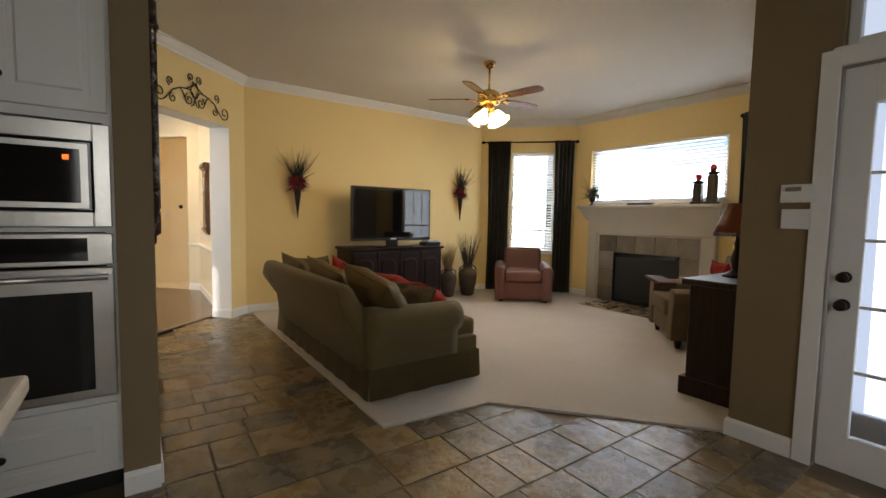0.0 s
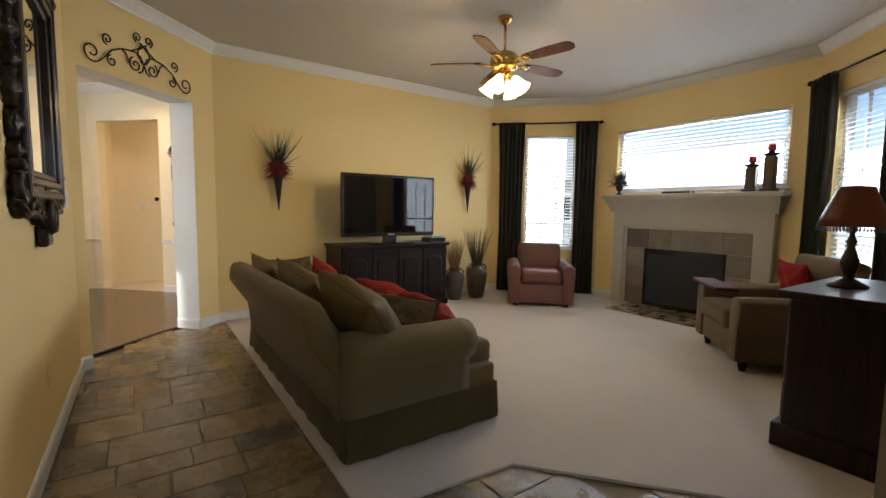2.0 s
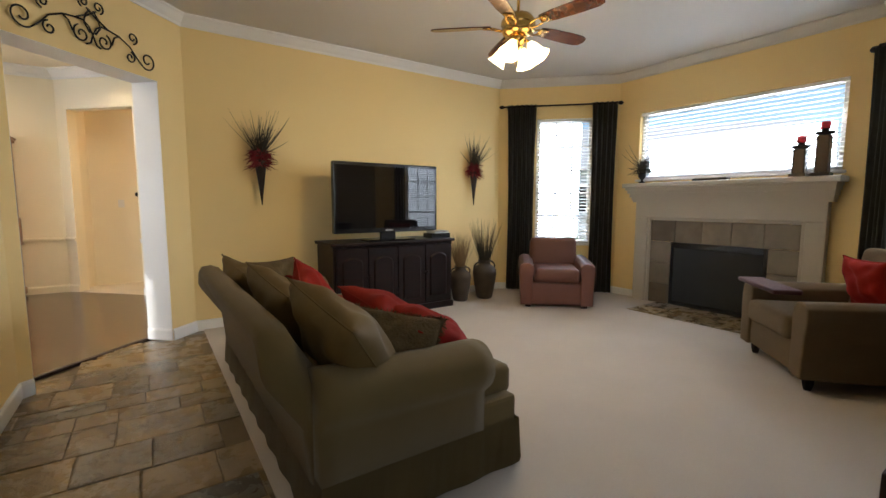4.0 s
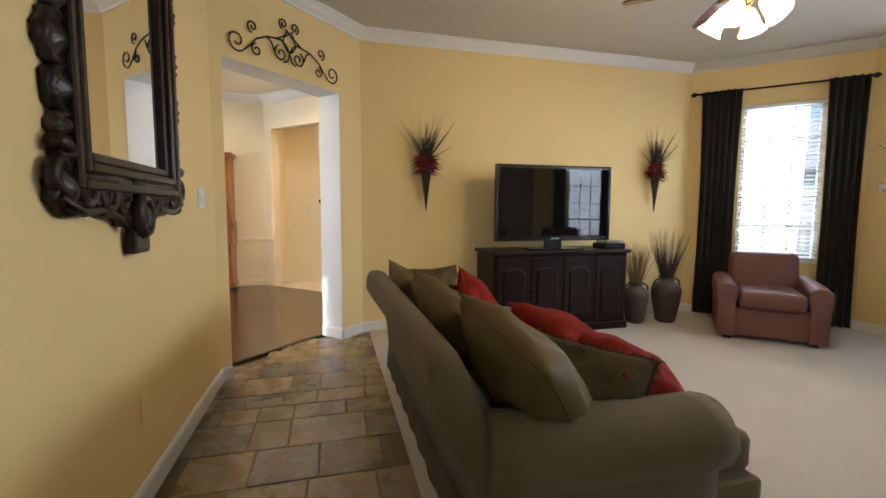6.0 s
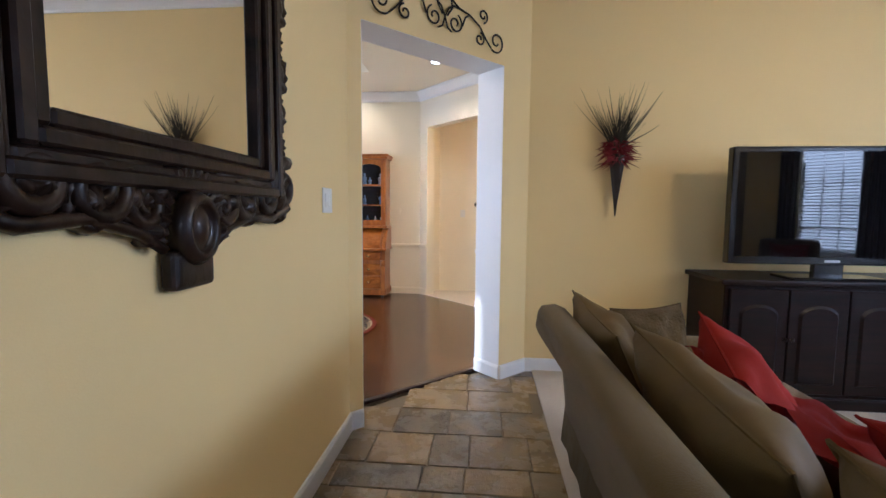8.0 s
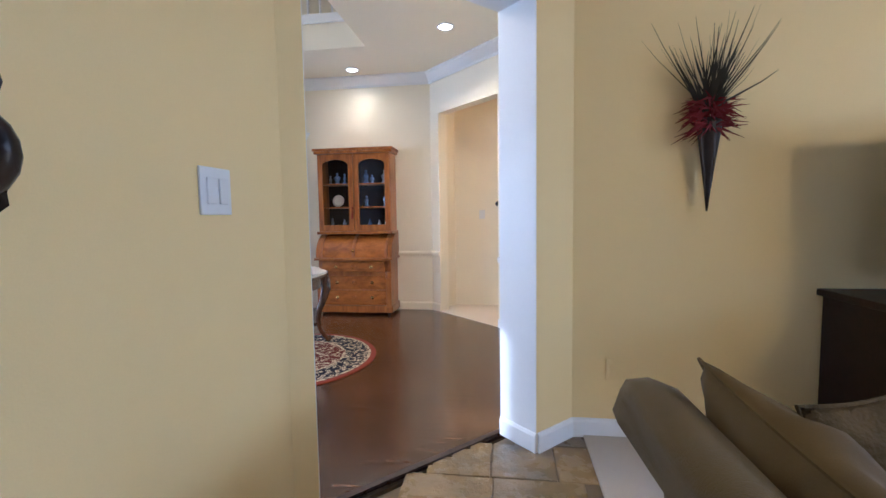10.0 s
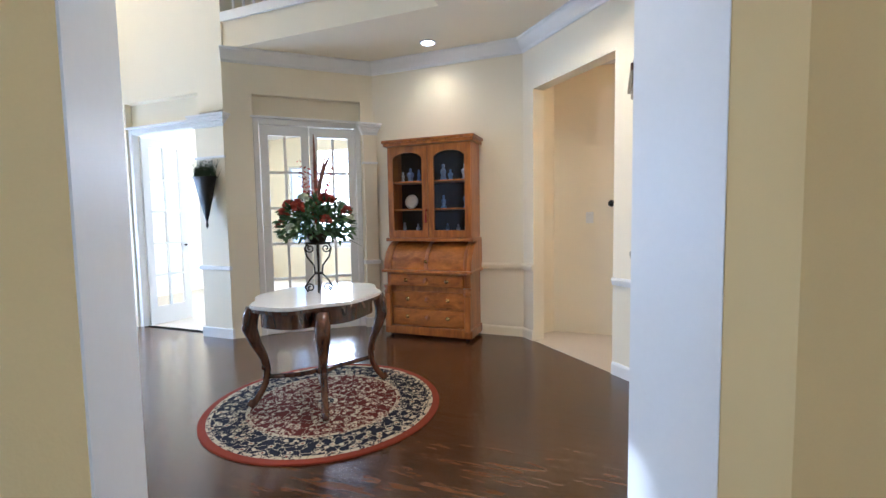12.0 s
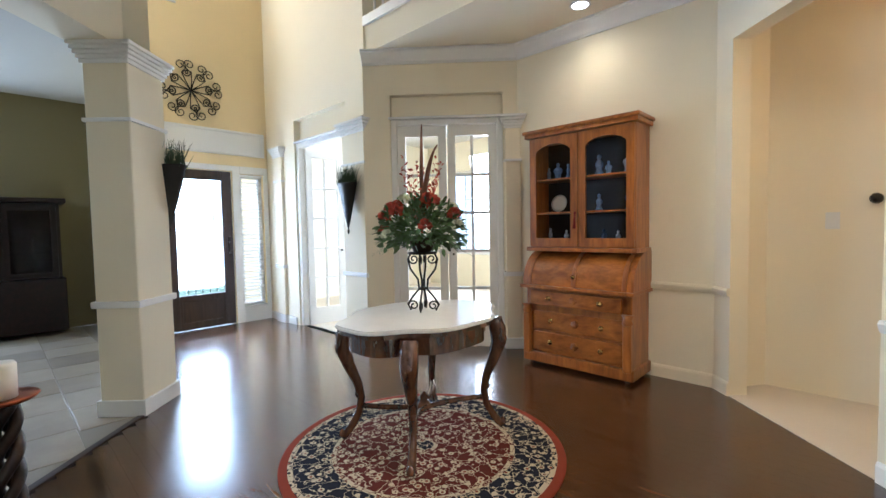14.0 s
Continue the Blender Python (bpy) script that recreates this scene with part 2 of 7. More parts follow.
SCREEN = base("tv_screen", (0.004, 0.004, 0.005), 0.05, var=0.05, scale=2, fine=0.0)
SCREEN.node_tree.nodes["Principled BSDF"].inputs["Coat Weight"].default_value = 1.0
SCREEN.node_tree.nodes["Principled BSDF"].inputs["Coat IOR"].default_value = 1.6
SCREEN.node_tree.nodes["Principled BSDF"].inputs["Specular IOR Level"].default_value = 0.0
PLASTIC = base("black_plastic", (0.010, 0.010, 0.011), 0.22, var=0.1, scale=6, fine=0.01)
WHITEPLASTIC = base("white_plastic", (0.74, 0.74, 0.73), 0.35, var=0.02, scale=6, fine=0.01)
RECESSBLACK = base("firebox_and_recess_black", (0.006, 0.006, 0.006), 0.55, var=0.2, scale=6)
MARBLE = base("white_marble", (0.74, 0.73, 0.72), 0.12, var=0.05, scale=7, fine=0.04)
STONEMANTEL = base("mantel_paint", (0.44, 0.405, 0.34), 0.45, var=0.03, scale=4, fine=0.02)
URNCLAY = base("urn_clay", (0.055, 0.040, 0.027), 0.6, var=0.4, scale=9, bump=0.3, bscale=60)
STRAW = base("dry_straw", (0.24, 0.16, 0.085), 0.9, var=0.3, scale=9)
DARKGRASS = base("dark_grass", (0.045, 0.038, 0.024), 0.8, var=0.3, scale=9)
GREENGRASS = base("green_grass", (0.030, 0.055, 0.022), 0.7, var=0.3, scale=9)
REDFEATHER = base("red_feather", (0.17, 0.008, 0.010), 0.9, var=0.4, scale=20)
CANDLERED = base("red_candle", (0.65, 0.02, 0.03), 0.4, var=0.05)
CANDLEWHITE = base("cream_candle", (0.80, 0.76, 0.66), 0.5, var=0.05)
LEAF = vary(base("leaf_green", (0.065, 0.12, 0.04), 0.55, var=0.3, scale=15), 0.45, True)
FLOWERRED = vary(base("flower_red", (0.36, 0.055, 0.03), 0.7, var=0.3, scale=20), 0.4, True)
FLOWERWHITE = vary(base("flower_white", (0.60, 0.62, 0.46), 0.7, var=0.15, scale=20), 0.2, True)
FEATHERBROWN = base("pheasant_feather", (0.14, 0.055, 0.03), 0.8, var=0.5, scale=40)
# porcelain with the dimness behind the cabinet glass put into its colour
DIMPORCELAIN = vary(base("dimmed_porcelain", (0.26, 0.27, 0.31), 0.25, var=0.5, scale=35), 0.35)
CERAMICBLUE = vary(base("blue_white_porcelain", (0.13, 0.19, 0.34), 0.2, var=0.5, scale=40), 0.3)
PORCELAIN = base("white_porcelain", (0.75, 0.73, 0.68), 0.2, var=0.05)
BLIND = base("blind_slat", (0.86, 0.86, 0.86), 0.5, var=0.02)
GLASS = glass("clear_glass")
FROST = glass("leaded_glass", 0.25, (0.95, 0.97, 1.0))
MIRROR = base("mirror_silver", (0.86, 0.86, 0.84), 0.015, 1.0, var=0.0, fine=0.0)
LAMPGLASS = shade_material("frosted_shade", (1.0, 0.78, 0.42), 5.0)
AMBERSHADE = shade_material("amber_fabric", (0.016, 0.0045, 0.0014), 1.6)
AMBERSHADE.node_tree.nodes["Principled BSDF"].inputs["Specular IOR Level"].default_value = 0.08
CANGLOW = glow("can_lamp_glow", (1.0, 0.93, 0.80), 14.0)
BACKDROP = glow("daylight_backdrop", (0.80, 0.90, 1.0), 2.2)
PATIODAY = glow("patio_backdrop", (0.74, 0.82, 1.0), 0.85)
FRONTDAY = glow("sunlit_street_backdrop", (0.86, 0.93, 1.0), 7.0)
LEDRED = glow("red_display", (1.0, 0.15, 0.02), 2.0)
GARDEN = base("garden_green", (0.09, 0.15, 0.06), 0.9, var=0.5, scale=2)
FENCE = base("fence_grey", (0.42, 0.44, 0.47), 0.8, var=0.2, scale=3)
SIDING = base("pale_siding", (0.62, 0.64, 0.66), 0.8, var=0.1, scale=2)

# ---- building helpers ----


def boxm(bm, lo, hi, m=None):
    """Adds a box to bm; m places it."""
    x0, y0, z0 = lo
    x1, y1, z1 = hi
    vs = [bm.verts.new(m @ Vector(v) if m else Vector(v)) for v in
          ((x0, y0, z0), (x1, y0, z0), (x1, y1, z0), (x0, y1, z0), (x0, y0, z1), (x1, y0, z1), (x1, y1, z1), (x0, y1, z1))]
    for f in ((3, 2, 1, 0), (4, 5, 6, 7), (0, 1, 5, 4), (1, 2, 6, 5), (2, 3, 7, 6), (3, 0, 4, 7)):
        bm.faces.new([vs[i] for i in f])
    return vs


def bevelled(bm, width, segments=2):
    bmesh.ops.bevel(bm, geom=bm.edges[:] + bm.verts[:], offset=width, segments=segments, affect="EDGES", profile=0.6, clamp_overlap=True)
    return bm


def rbox(lo, hi, width=0.01, segments=2, m=None):
    bm = bmesh.new()
    boxm(bm, lo, hi, m)
    return bevelled(bm, width, segments)


def sheet_prism(points, z0, z1):
    """A flat polygon extruded upwards."""
    bm = bmesh.new()
    lo = [bm.verts.new((x, y, z0)) for x, y in points]
    hi = [bm.verts.new((x, y, z1)) for x, y in points]
    bm.faces.new(hi)
    bm.faces.new(lo[::-1])
    n = len(points)
    for i in range(n):
        bm.faces.new((lo[i], lo[(i + 1) % n], hi[(i + 1) % n], hi[i]))
    bmesh.ops.recalc_face_normals(bm, faces=bm.faces)
    return bm


def lathe(bm, profile, segments=24, m=None, squash=1.0):
    """Turns (radius, height) pairs about z."""
    rings = []
    for r, z in profile:
        ring = []
        for k in range(segments):
            a = 2 * math.pi * k / segments
            v = Vector((r * math.cos(a), r * math.sin(a) * squash, z))
            ring.append(bm.verts.new(m @ v if m else v))
        rings.append(ring)
    for a, b in zip(rings, rings[1:]):
        for k in range(segments):
            bm.faces.new((a[k], a[(k + 1) % segments], b[(k + 1) % segments], b[k]))
    bm.faces.new(rings[0][::-1])
    bm.faces.new(rings[-1])
    return bm


def tube(bm, pts, radii, sides=6, m=None):
    """A round bar along points, with a radius each (or one for all)."""
    pts = [Vector(p) for p in pts]
    if not isinstance(radii, (list, tuple)):
        radii = [radii] * len(pts)
    rings = []
    ref = None
    for i, p in enumerate(pts):
        d = (pts[min(i + 1, len(pts) - 1)] - pts[max(i - 1, 0)]).normalized()
        if ref is None:
            ref = d.orthogonal().normalized()
        ref = (ref - d * ref.dot(d))
        ref = ref.normalized() if ref.length > 1e-6 else d.orthogonal().normalized()
        up = d.cross(ref)
        ring = []
        for k in range(sides):
            a = 2 * math.pi * k / sides
            v = p + (ref * math.cos(a) + up * math.sin(a)) * radii[i]
            ring.append(bm.verts.new(m @ v if m else v))
        rings.append(ring)
    for a, b in zip(rings, rings[1:]):
        for k in range(sides):
            bm.faces.new((a[k], a[(k + 1) % sides], b[(k + 1) % sides], b[k]))
    bm.faces.new(rings[0][::-1])
    bm.faces.new(rings[-1])
    return bm


def blade(bm, root, tip, width, bend, m=None, sides=3, n=5):
    """A tapered grass blade or feather shaft from root to tip that bows by bend."""
    root, tip, bend = Vector(root), Vector(tip), Vector(bend)
    pts = [root.lerp(tip, k / n) + bend * math.sin(math.pi * 0.5 * k / n) ** 2 for k in range(n + 1)]
    return tube(bm, pts, [width * (1 - 0.9 * k / n) for k in range(n + 1)], sides, m)


def cushion(bm, size, m=None, power=0.45, n=12, wrinkle=0.0):
    """A stuffed pillow: wide in x and z, thick in y, thin at its corners."""
    w, t, h = size
    top, bottom = {}, {}
    for i in range(n + 1):
        for j in range(n + 1):
            u, v = 2 * i / n - 1, 2 * j / n - 1
            d = (max(0.0, (1 - u * u)) * max(0.0, (1 - v * v))) ** power
            pinch = 1 - 0.09 * (1 - u * u) * abs(v) ** 3
            pinch2 = 1 - 0.09 * (1 - v * v) * abs(u) ** 3
            q = noise.noise(Vector((u * 2.3 + w * 9, v * 2.3 + h * 7, t))) * wrinkle
            for side, store in ((1, top), (-1, bottom)):
                if store is bottom and (i in (0, n) or j in (0, n)):
                    store[i, j] = top[i, j]
                    continue
                p = Vector((u * w / 2 * pinch2, side * (d * t / 2 + q * d), v * h / 2 * pinch))
                store[i, j] = bm.verts.new(m @ p if m else p)
    for i in range(n):
        for j in range(n):
            for store, flip in ((top, True), (bottom, False)):
                f = [store[i, j], store[i + 1, j], store[i + 1, j + 1], store[i, j + 1]]
                bm.faces.new(f[::-1] if flip else f)
    return bm


def extrude_profile(bm, profile, p, q, up=Vector((0, 0, 1)), side=None):
    """Runs a (out, up) profile along the line p to q; out points along side."""
    p, q = Vector(p), Vector(q)
    ra = [bm.verts.new(p + side * o + up * u) for o, u in profile]
    rb = [bm.verts.new(q + side * o + up * u) for o, u in profile]
    n = len(profile)
    for k in range(n):
        bm.faces.new((ra[k], ra[(k + 1) % n], rb[(k + 1) % n], rb[k]))
    bm.faces.new(ra[::-1])
    bm.faces.new(rb)
    return bm


def mesh_of(name, bm, material, smooth=False):
    bmesh.ops.recalc_face_normals(bm, faces=bm.faces)
    me = bpy.data.meshes.new(name)
    bm.to_mesh(me)
    bm.free()
    if smooth:
        for f in me.polygons:
            f.use_smooth = True
    me.materials.append(material)
    return me


def part(name, bm, material, parent, label="", smooth=False):
    """Links a bmesh as one mesh under a thing or a part, or at top level."""
    ob = new(name, mesh_of(name, bm, material, smooth))
    ob.parent = parent
    return tagged(ob, label)


def thing(name, label, category, m=None, group=""):
    ob = new(name)
    ob.empty_display_size = 0.1
    if m is not None:
        ob.matrix_world = m
    return tagged(ob, label, category, group)


def structure(name, bm, material, label, category, smooth=False):
    return tagged(new(name, mesh_of(name, bm, material, smooth)), label, category, kind="structure")


def one(name, bm, material, label, category, group="", smooth=False, m=None):
    ob = tagged(new(name, mesh_of(name, bm, material, smooth)), label, category, group)
    if m is not None:
        ob.matrix_world = m
    return ob


def wall(name, p, q, z0, z1, thick, material, label, openings=()):
    """A wall whose room face runs from p to q, with the room on its right hand. openings: (from, to, bottom, top) along it."""
    p, q = Vector((*p, 0)), Vector((*q, 0))
    length = (q - p).length
    d = (q - p) / length
    out = Vector((-d.y, d.x, 0))
    m = Matrix((( d.x, out.x, 0, p.x), (d.y, out.y, 0, p.y), (0, 0, 1, 0), (0, 0, 0, 1)))
    ss = sorted({0.0, length, *[v for o in openings for v in o[:2]]})
    bm = bmesh.new()
    for a, b in zip(ss, ss[1:]):
        mid = (a + b) / 2
        cuts = sorted([(o[2], o[3]) for o in openings if o[0] < mid < o[1]])
        z = z0
        for lo, hi in cuts:
            if lo > z:
                boxm(bm, (a, 0, z), (b, thick, lo), m)
            z = hi
        if z1 > z:
            boxm(bm, (a, 0, z), (b, thick, z1), m)
    bmesh.ops.remove_doubles(bm, verts=bm.verts, dist=1e-5)
    return structure(name, bm, material, label, "wall"), m


def run(name, pts, profile, material, label, category, z=0.0):
    """Trim along a polyline with the room on its right hand."""
    bm = bmesh.new()
    pts = [Vector((x, y, z)) for x, y in pts]
    rows = []
    for i, p in enumerate(pts):
        d0 = (p - pts[i - 1]).normalized() if i else (pts[1] - p).normalized()
        d1 = (pts[i + 1] - p).normalized() if i < len(pts) - 1 else d0
        n0, n1 = Vector((d0.y, -d0.x, 0)), Vector((d1.y, -d1.x, 0))
        s = (n0 + n1)
        s = s / max(0.2, s.dot(n0))
        rows.append([bm.verts.new(p + s * o + Vector((0, 0, u))) for o, u in profile])
    n = len(profile)
    for a, b in zip(rows, rows[1:]):
        for k in range(n):
            bm.faces.new((a[k], a[(k + 1) % n], b[(k + 1) % n], b[k]))
    bm.faces.new(rows[0][::-1])
    bm.faces.new(rows[-1])
    return structure(name, bm, material, label, category)


BASEBOARD = ((0.002, 0.0), (0.016, 0.0), (0.016, 0.085), (0.010, 0.10), (0.002, 0.105))
CROWN = ((0.002, -0.13), (0.014, -0.13), (0.02, -0.105), (0.05, -0.075), (0.085, -0.03), (0.10, -0.022), (0.10, -0.002), (0.002, -0.002))
RAIL = ((0.002, -0.03), (0.012, -0.03), (0.022, -0.008), (0.026, 0.012), (0.018, 0.028), (0.002, 0.03))

# ---- large structure: living room ----
H = 2.93
S2 = math.sqrt(0.5)
M_, K_, TW, WF, FR, RS, SE = (0, 7.40), (1.07, 8.47), (4.90, 8.47), (6.03, 7.34), (6.03, 4.80), (4.85, 3.62), (2.80, 3.62)
wall("wall_mirror", (0, 4.88), M_, 0, H, 0.13, YELLOW, "warm yellow painted wall of the tiled passage")
_, m_open = wall("wall_opening", M_, K_, 0, H + 0.07, 0.255, YELLOW, "yellow angled wall with a wide plain opening", [(0.085, 1.225, 0, 2.27)])
wall("wall_tv", K_, TW, 0, H, 0.15, YELLOW, "warm yellow painted wall behind the television")
_, m_bay = wall("wall_bay", TW, WF, 0, H, 0.15, YELLOW, "yellow angled wall with a tall window", [(0.52, 1.27, 0.69, 2.40)])
_, m_fire = wall("wall_fireplace", WF, FR, 0, H, 0.15, YELLOW, "yellow wall above the fireplace with a wide window", [(0.30, 2.32, 1.55, 2.39)])
_, m_side = wall("wall_side", FR, RS, 0, H, 0.15, YELLOW, "yellow angled wall with a tall curtained window", [(0.28, 1.0, 0.69, 2.40)])
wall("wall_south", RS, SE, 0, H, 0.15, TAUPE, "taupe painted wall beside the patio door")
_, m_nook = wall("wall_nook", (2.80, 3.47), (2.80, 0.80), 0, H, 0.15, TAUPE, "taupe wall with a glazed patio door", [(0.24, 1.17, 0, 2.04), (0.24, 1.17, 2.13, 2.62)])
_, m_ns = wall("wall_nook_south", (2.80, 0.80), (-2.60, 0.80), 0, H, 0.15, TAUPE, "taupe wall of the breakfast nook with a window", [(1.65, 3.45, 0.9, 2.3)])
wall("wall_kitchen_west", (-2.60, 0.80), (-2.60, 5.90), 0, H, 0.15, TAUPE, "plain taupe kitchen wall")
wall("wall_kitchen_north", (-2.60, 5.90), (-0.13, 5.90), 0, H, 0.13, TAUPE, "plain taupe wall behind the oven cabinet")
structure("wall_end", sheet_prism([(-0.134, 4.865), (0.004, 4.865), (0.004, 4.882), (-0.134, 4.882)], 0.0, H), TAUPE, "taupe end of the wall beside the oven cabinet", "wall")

structure("ceiling", sheet_prism([(-2.75, 0.65), (2.95, 0.65), (2.95, 3.45), (4.9, 3.45), (6.2, 4.75), (6.2, 7.4), (4.95, 8.65), (1.15, 8.65), (0.0, 7.5), (-0.13, 7.4), (-0.13, 5.95), (-2.75, 5.95)], H, H + 0.12), CEIL, "off-white textured living room ceiling", "ceiling")
structure("floor_base", sheet_prism([(-2.75, 0.65), (6.3, 0.65), (6.3, 8.7), (1.0, 8.7), (-0.13, 7.55), (-2.75, 7.5)], -0.12, -0.006), GROUT, "grey grout bed under the slate tiles", "floor")
CARPET_EDGE = [(1.13, 8.47), (1.11, 4.79), (1.87, 4.72), (2.81, 3.63)]
carpet_bm = sheet_prism(CARPET_EDGE + [(4.84, 3.63), (6.02, 4.81), (6.02, 7.33), (4.89, 8.46)], -0.004, 0.013)
structure("carpet", carpet_bm, CARPET, "off-white cut-pile carpet of the living room", "carpet")
run("baseboard", [(0, 4.88), M_, (0.058, 7.458)], BASEBOARD, WHITE, "white painted baseboard", "baseboard")
run("baseboard", [(0.868, 8.268), K_, TW, WF, (6.03, 6.95)], BASEBOARD, WHITE, "white painted baseboard", "baseboard")
run("baseboard", [(6.03, 5.05), FR, RS, SE, (2.80, 3.31)], BASEBOARD, WHITE, "white painted baseboard", "baseboard")
run("baseboard", [(-0.134, 4.865), (0.004, 4.865)], BASEBOARD, WHITE, "white painted baseboard", "baseboard")
CROWN_LOW = tuple((o * 0.8, u * 0.8) for o, u in CROWN)
run("crown_molding", [(0, 4.88), M_, K_, TW], CROWN_LOW, WHITE, "white crown molding", "crown molding", H)
# ceiling grey stands in for the shade on this stretch of molding
run("crown_molding", [TW, WF, FR], CROWN_LOW, CEIL, "crown molding in ceiling grey for the shade by the windows", "crown molding", H)
run("crown_molding", [FR, RS, SE, (2.80, 1.0)], CROWN_LOW, WHITE, "white crown molding", "crown molding", H)
for lo, hi in (((1.222, 0.002, 0.0), (1.2255, 0.257, 2.27)), ((0.0845, 0.002, 0.0), (0.088, 0.257, 2.27)), ((0.088, 0.002, 2.267), (1.222, 0.257, 2.2705))):
    bm = bmesh.new()
    boxm(bm, lo, hi, m_open)
    structure("jamb_lining", bm, WHITE, "white painted inner face of the wide opening", "trim")
# the jambs of the wide opening carry baseboard too
run("baseboard", [(0.868, 8.268), (0.868 - 0.255 * S2, 8.268 + 0.255 * S2)][::-1], BASEBOARD, WHITE, "white painted baseboard", "baseboard")

# ---- large structure: foyer, dining room, study and hall ----
LOW, HIGH = 3.0, 5.6
wall("wall_foyer_east", (0.79, 10.62), (0.79, 8.46), 0, LOW, 0.13, CREAM, "cream foyer wall with a clock")
_, m_hall = wall("wall_hall", (-0.21, 11.62), (0.79, 10.62), 0, LOW, 0.13, CREAM, "cream angled wall with an opening to a hall", [(0.17, 1.21, 0, 2.48)])
wall("wall_foyer_north", (-1.93, 11.62), (-0.21, 11.62), 0, LOW, 0.13, CREAM, "cream wall behind the secretary desk")
_, m_fr1 = wall("wall_study_angled", (-3.09, 10.60), (-1.93, 11.62), 0, LOW, 0.16, CREAM, "cream angled wall with french doors", [(0.27, 1.40, 0, 2.57)])
_, m_fr2 = wall("wall_study", (-5.45, 10.65), (-3.50, 10.65), 0, HIGH, 0.16, CREAM, "cream wall with an open french door", [(0.80, 1.95, 0, 2.62)])
structure("wall_over_landing", sheet_prism([(-3.5, 10.65), (-3.09, 10.62), (-3.09, 10.80), (-3.5, 10.81)], 2.4, HIGH), CREAM, "cream wall above the corner column", "wall")
# the high third opening is added so that sun reaches the passage jamb
_, m_front = wall("wall_front", (-5.45, 8.95), (-5.45, 10.65), 0, HIGH, 0.18, DOORWALL, "warm yellow wall round the front door", [(0.42, 1.22, 0, 2.03), (1.31, 1.63, 0.22, 2.0), (0.22, 0.62, 4.02, 5.02)])
structure("foyer_ceiling", sheet_prism([(-3.09, 10.64), (-0.72, 10.64), (-0.72, 7.55), (-0.1, 7.55), (0.95, 8.5), (0.95, 10.7), (-0.2, 11.78), (-2.0, 11.78), (-3.2, 10.75)], LOW, LOW + 0.32), CREAM, "low foyer ceiling under the upper landing", "ceiling")
structure("foyer_high_ceiling", sheet_prism([(-5.7, 6.0), (1.0, 6.0), (1.0, 12.0), (-5.7, 12.0)], HIGH, HIGH + 0.1), CEIL, "high white ceiling over the foyer", "ceiling")
wall("wall_landing_back", (-3.1, 12.0), (1.0, 12.0), LOW + 0.3, HIGH, 0.1, CREAM, "cream wall behind the upper landing")
wall("wall_upper_east", (0.96, 12.0), (0.96, 6.0), LOW + 0.3, HIGH, 0.1, CREAM, "cream upper wall of the foyer")
wall("wall_upper_south", (0.96, 7.5), (-5.6, 7.5), LOW, HIGH, 0.1, CREAM, "cream upper wall above the dining opening")
wall("wall_upper_study", (-3.3, 10.8), (-3.1, 12.0), LOW + 0.3, HIGH, 0.1, CREAM, "cream upper wall beside the landing")
wall("wall_foyer_south", (-0.10, 7.62), (-1.75, 7.62), 0, LOW, 0.12, CREAM, "cream wall at the back of the passage")
wall("wall_dining_east", (-1.75, 7.50), (-1.75, 5.90), 0, LOW, 0.12, OLIVE, "olive dining room wall")
wall("wall_dining_south", (-1.75, 5.90), (-7.0, 5.90), 0, LOW, 0.12, OLIVE, "olive dining room wall")
_, m_dw = wall("wall_dining_west", (-7.0, 5.90), (-7.0, 8.95), 0, LOW, 0.12, OLIVE, "olive dining room wall with a window", [(0.2, 1.2, 0.9, 2.4)])
wall("wall_dining_north", (-7.0, 8.95), (-4.75, 8.80), 0, LOW, 0.12, YELLOW, "yellow wall dividing the dining room from the door")
structure("dining_ceiling", sheet_prism([(-7.1, 5.8), (-1.6, 5.8), (-1.6, 7.5), (-2.16, 7.5), (-3.2, 8.5), (-4.75, 8.85), (-7.1, 9.05)], LOW - 0.02, LOW + 0.2), CEIL, "pale dining room ceiling", "ceiling")
structure("dining_header", sheet_prism([(-1.95, 7.55), (-3.0, 8.6), (-3.2, 8.4), (-2.15, 7.35)], 2.47, LOW + 0.3), CREAM, "cream header over the dining room opening", "wall")
structure("dining_header_far", sheet_prism([(-3.0, 8.75), (-4.85, 8.95), (-4.85, 8.75), (-3.1, 8.55)], 2.47, LOW + 2.0), CREAM, "cream header between column and front wall", "wall")
structure("subfloor", sheet_prism([(-7.2, 5.8), (1.2, 5.8), (1.2, 7.0), (-0.1, 7.0), (-0.1, 7.65), (0.8, 8.55), (0.95, 10.6), (-0.2, 11.75), (-5.6, 11.75), (-5.6, 9.0), (-7.2, 9.0)], -0.14, -0.02), GROUT, "dark floor bed of the foyer", "floor")
STUDY = sheet_prism([(-6.6, 10.66), (-3.5, 10.67), (-3.09, 10.62), (-1.95, 11.65), (-1.0, 11.76), (-1.0, 14.9), (-6.6, 14.9)], -0.05, 0.004)
structure("study_floor", STUDY, HALLCARPET, "pale carpet of the bright study", "carpet")
wall("wall_study_west", (-6.5, 10.7), (-6.5, 14.8), 0, 3.0, 0.1, CREAM, "cream study wall")
_, m_st = wall("wall_study_north", (-6.5, 14.8), (-1.0, 14.8), 0, 3.0, 0.12, CREAM, "cream study wall with wide windows", [(0.6, 2.2, 0.7, 2.4), (2.6, 4.6, 0.7, 2.4)])
wall("wall_study_east", (-1.0, 14.8), (-1.0, 11.76), 0, 3.0, 0.1, CREAM, "cream study wall")
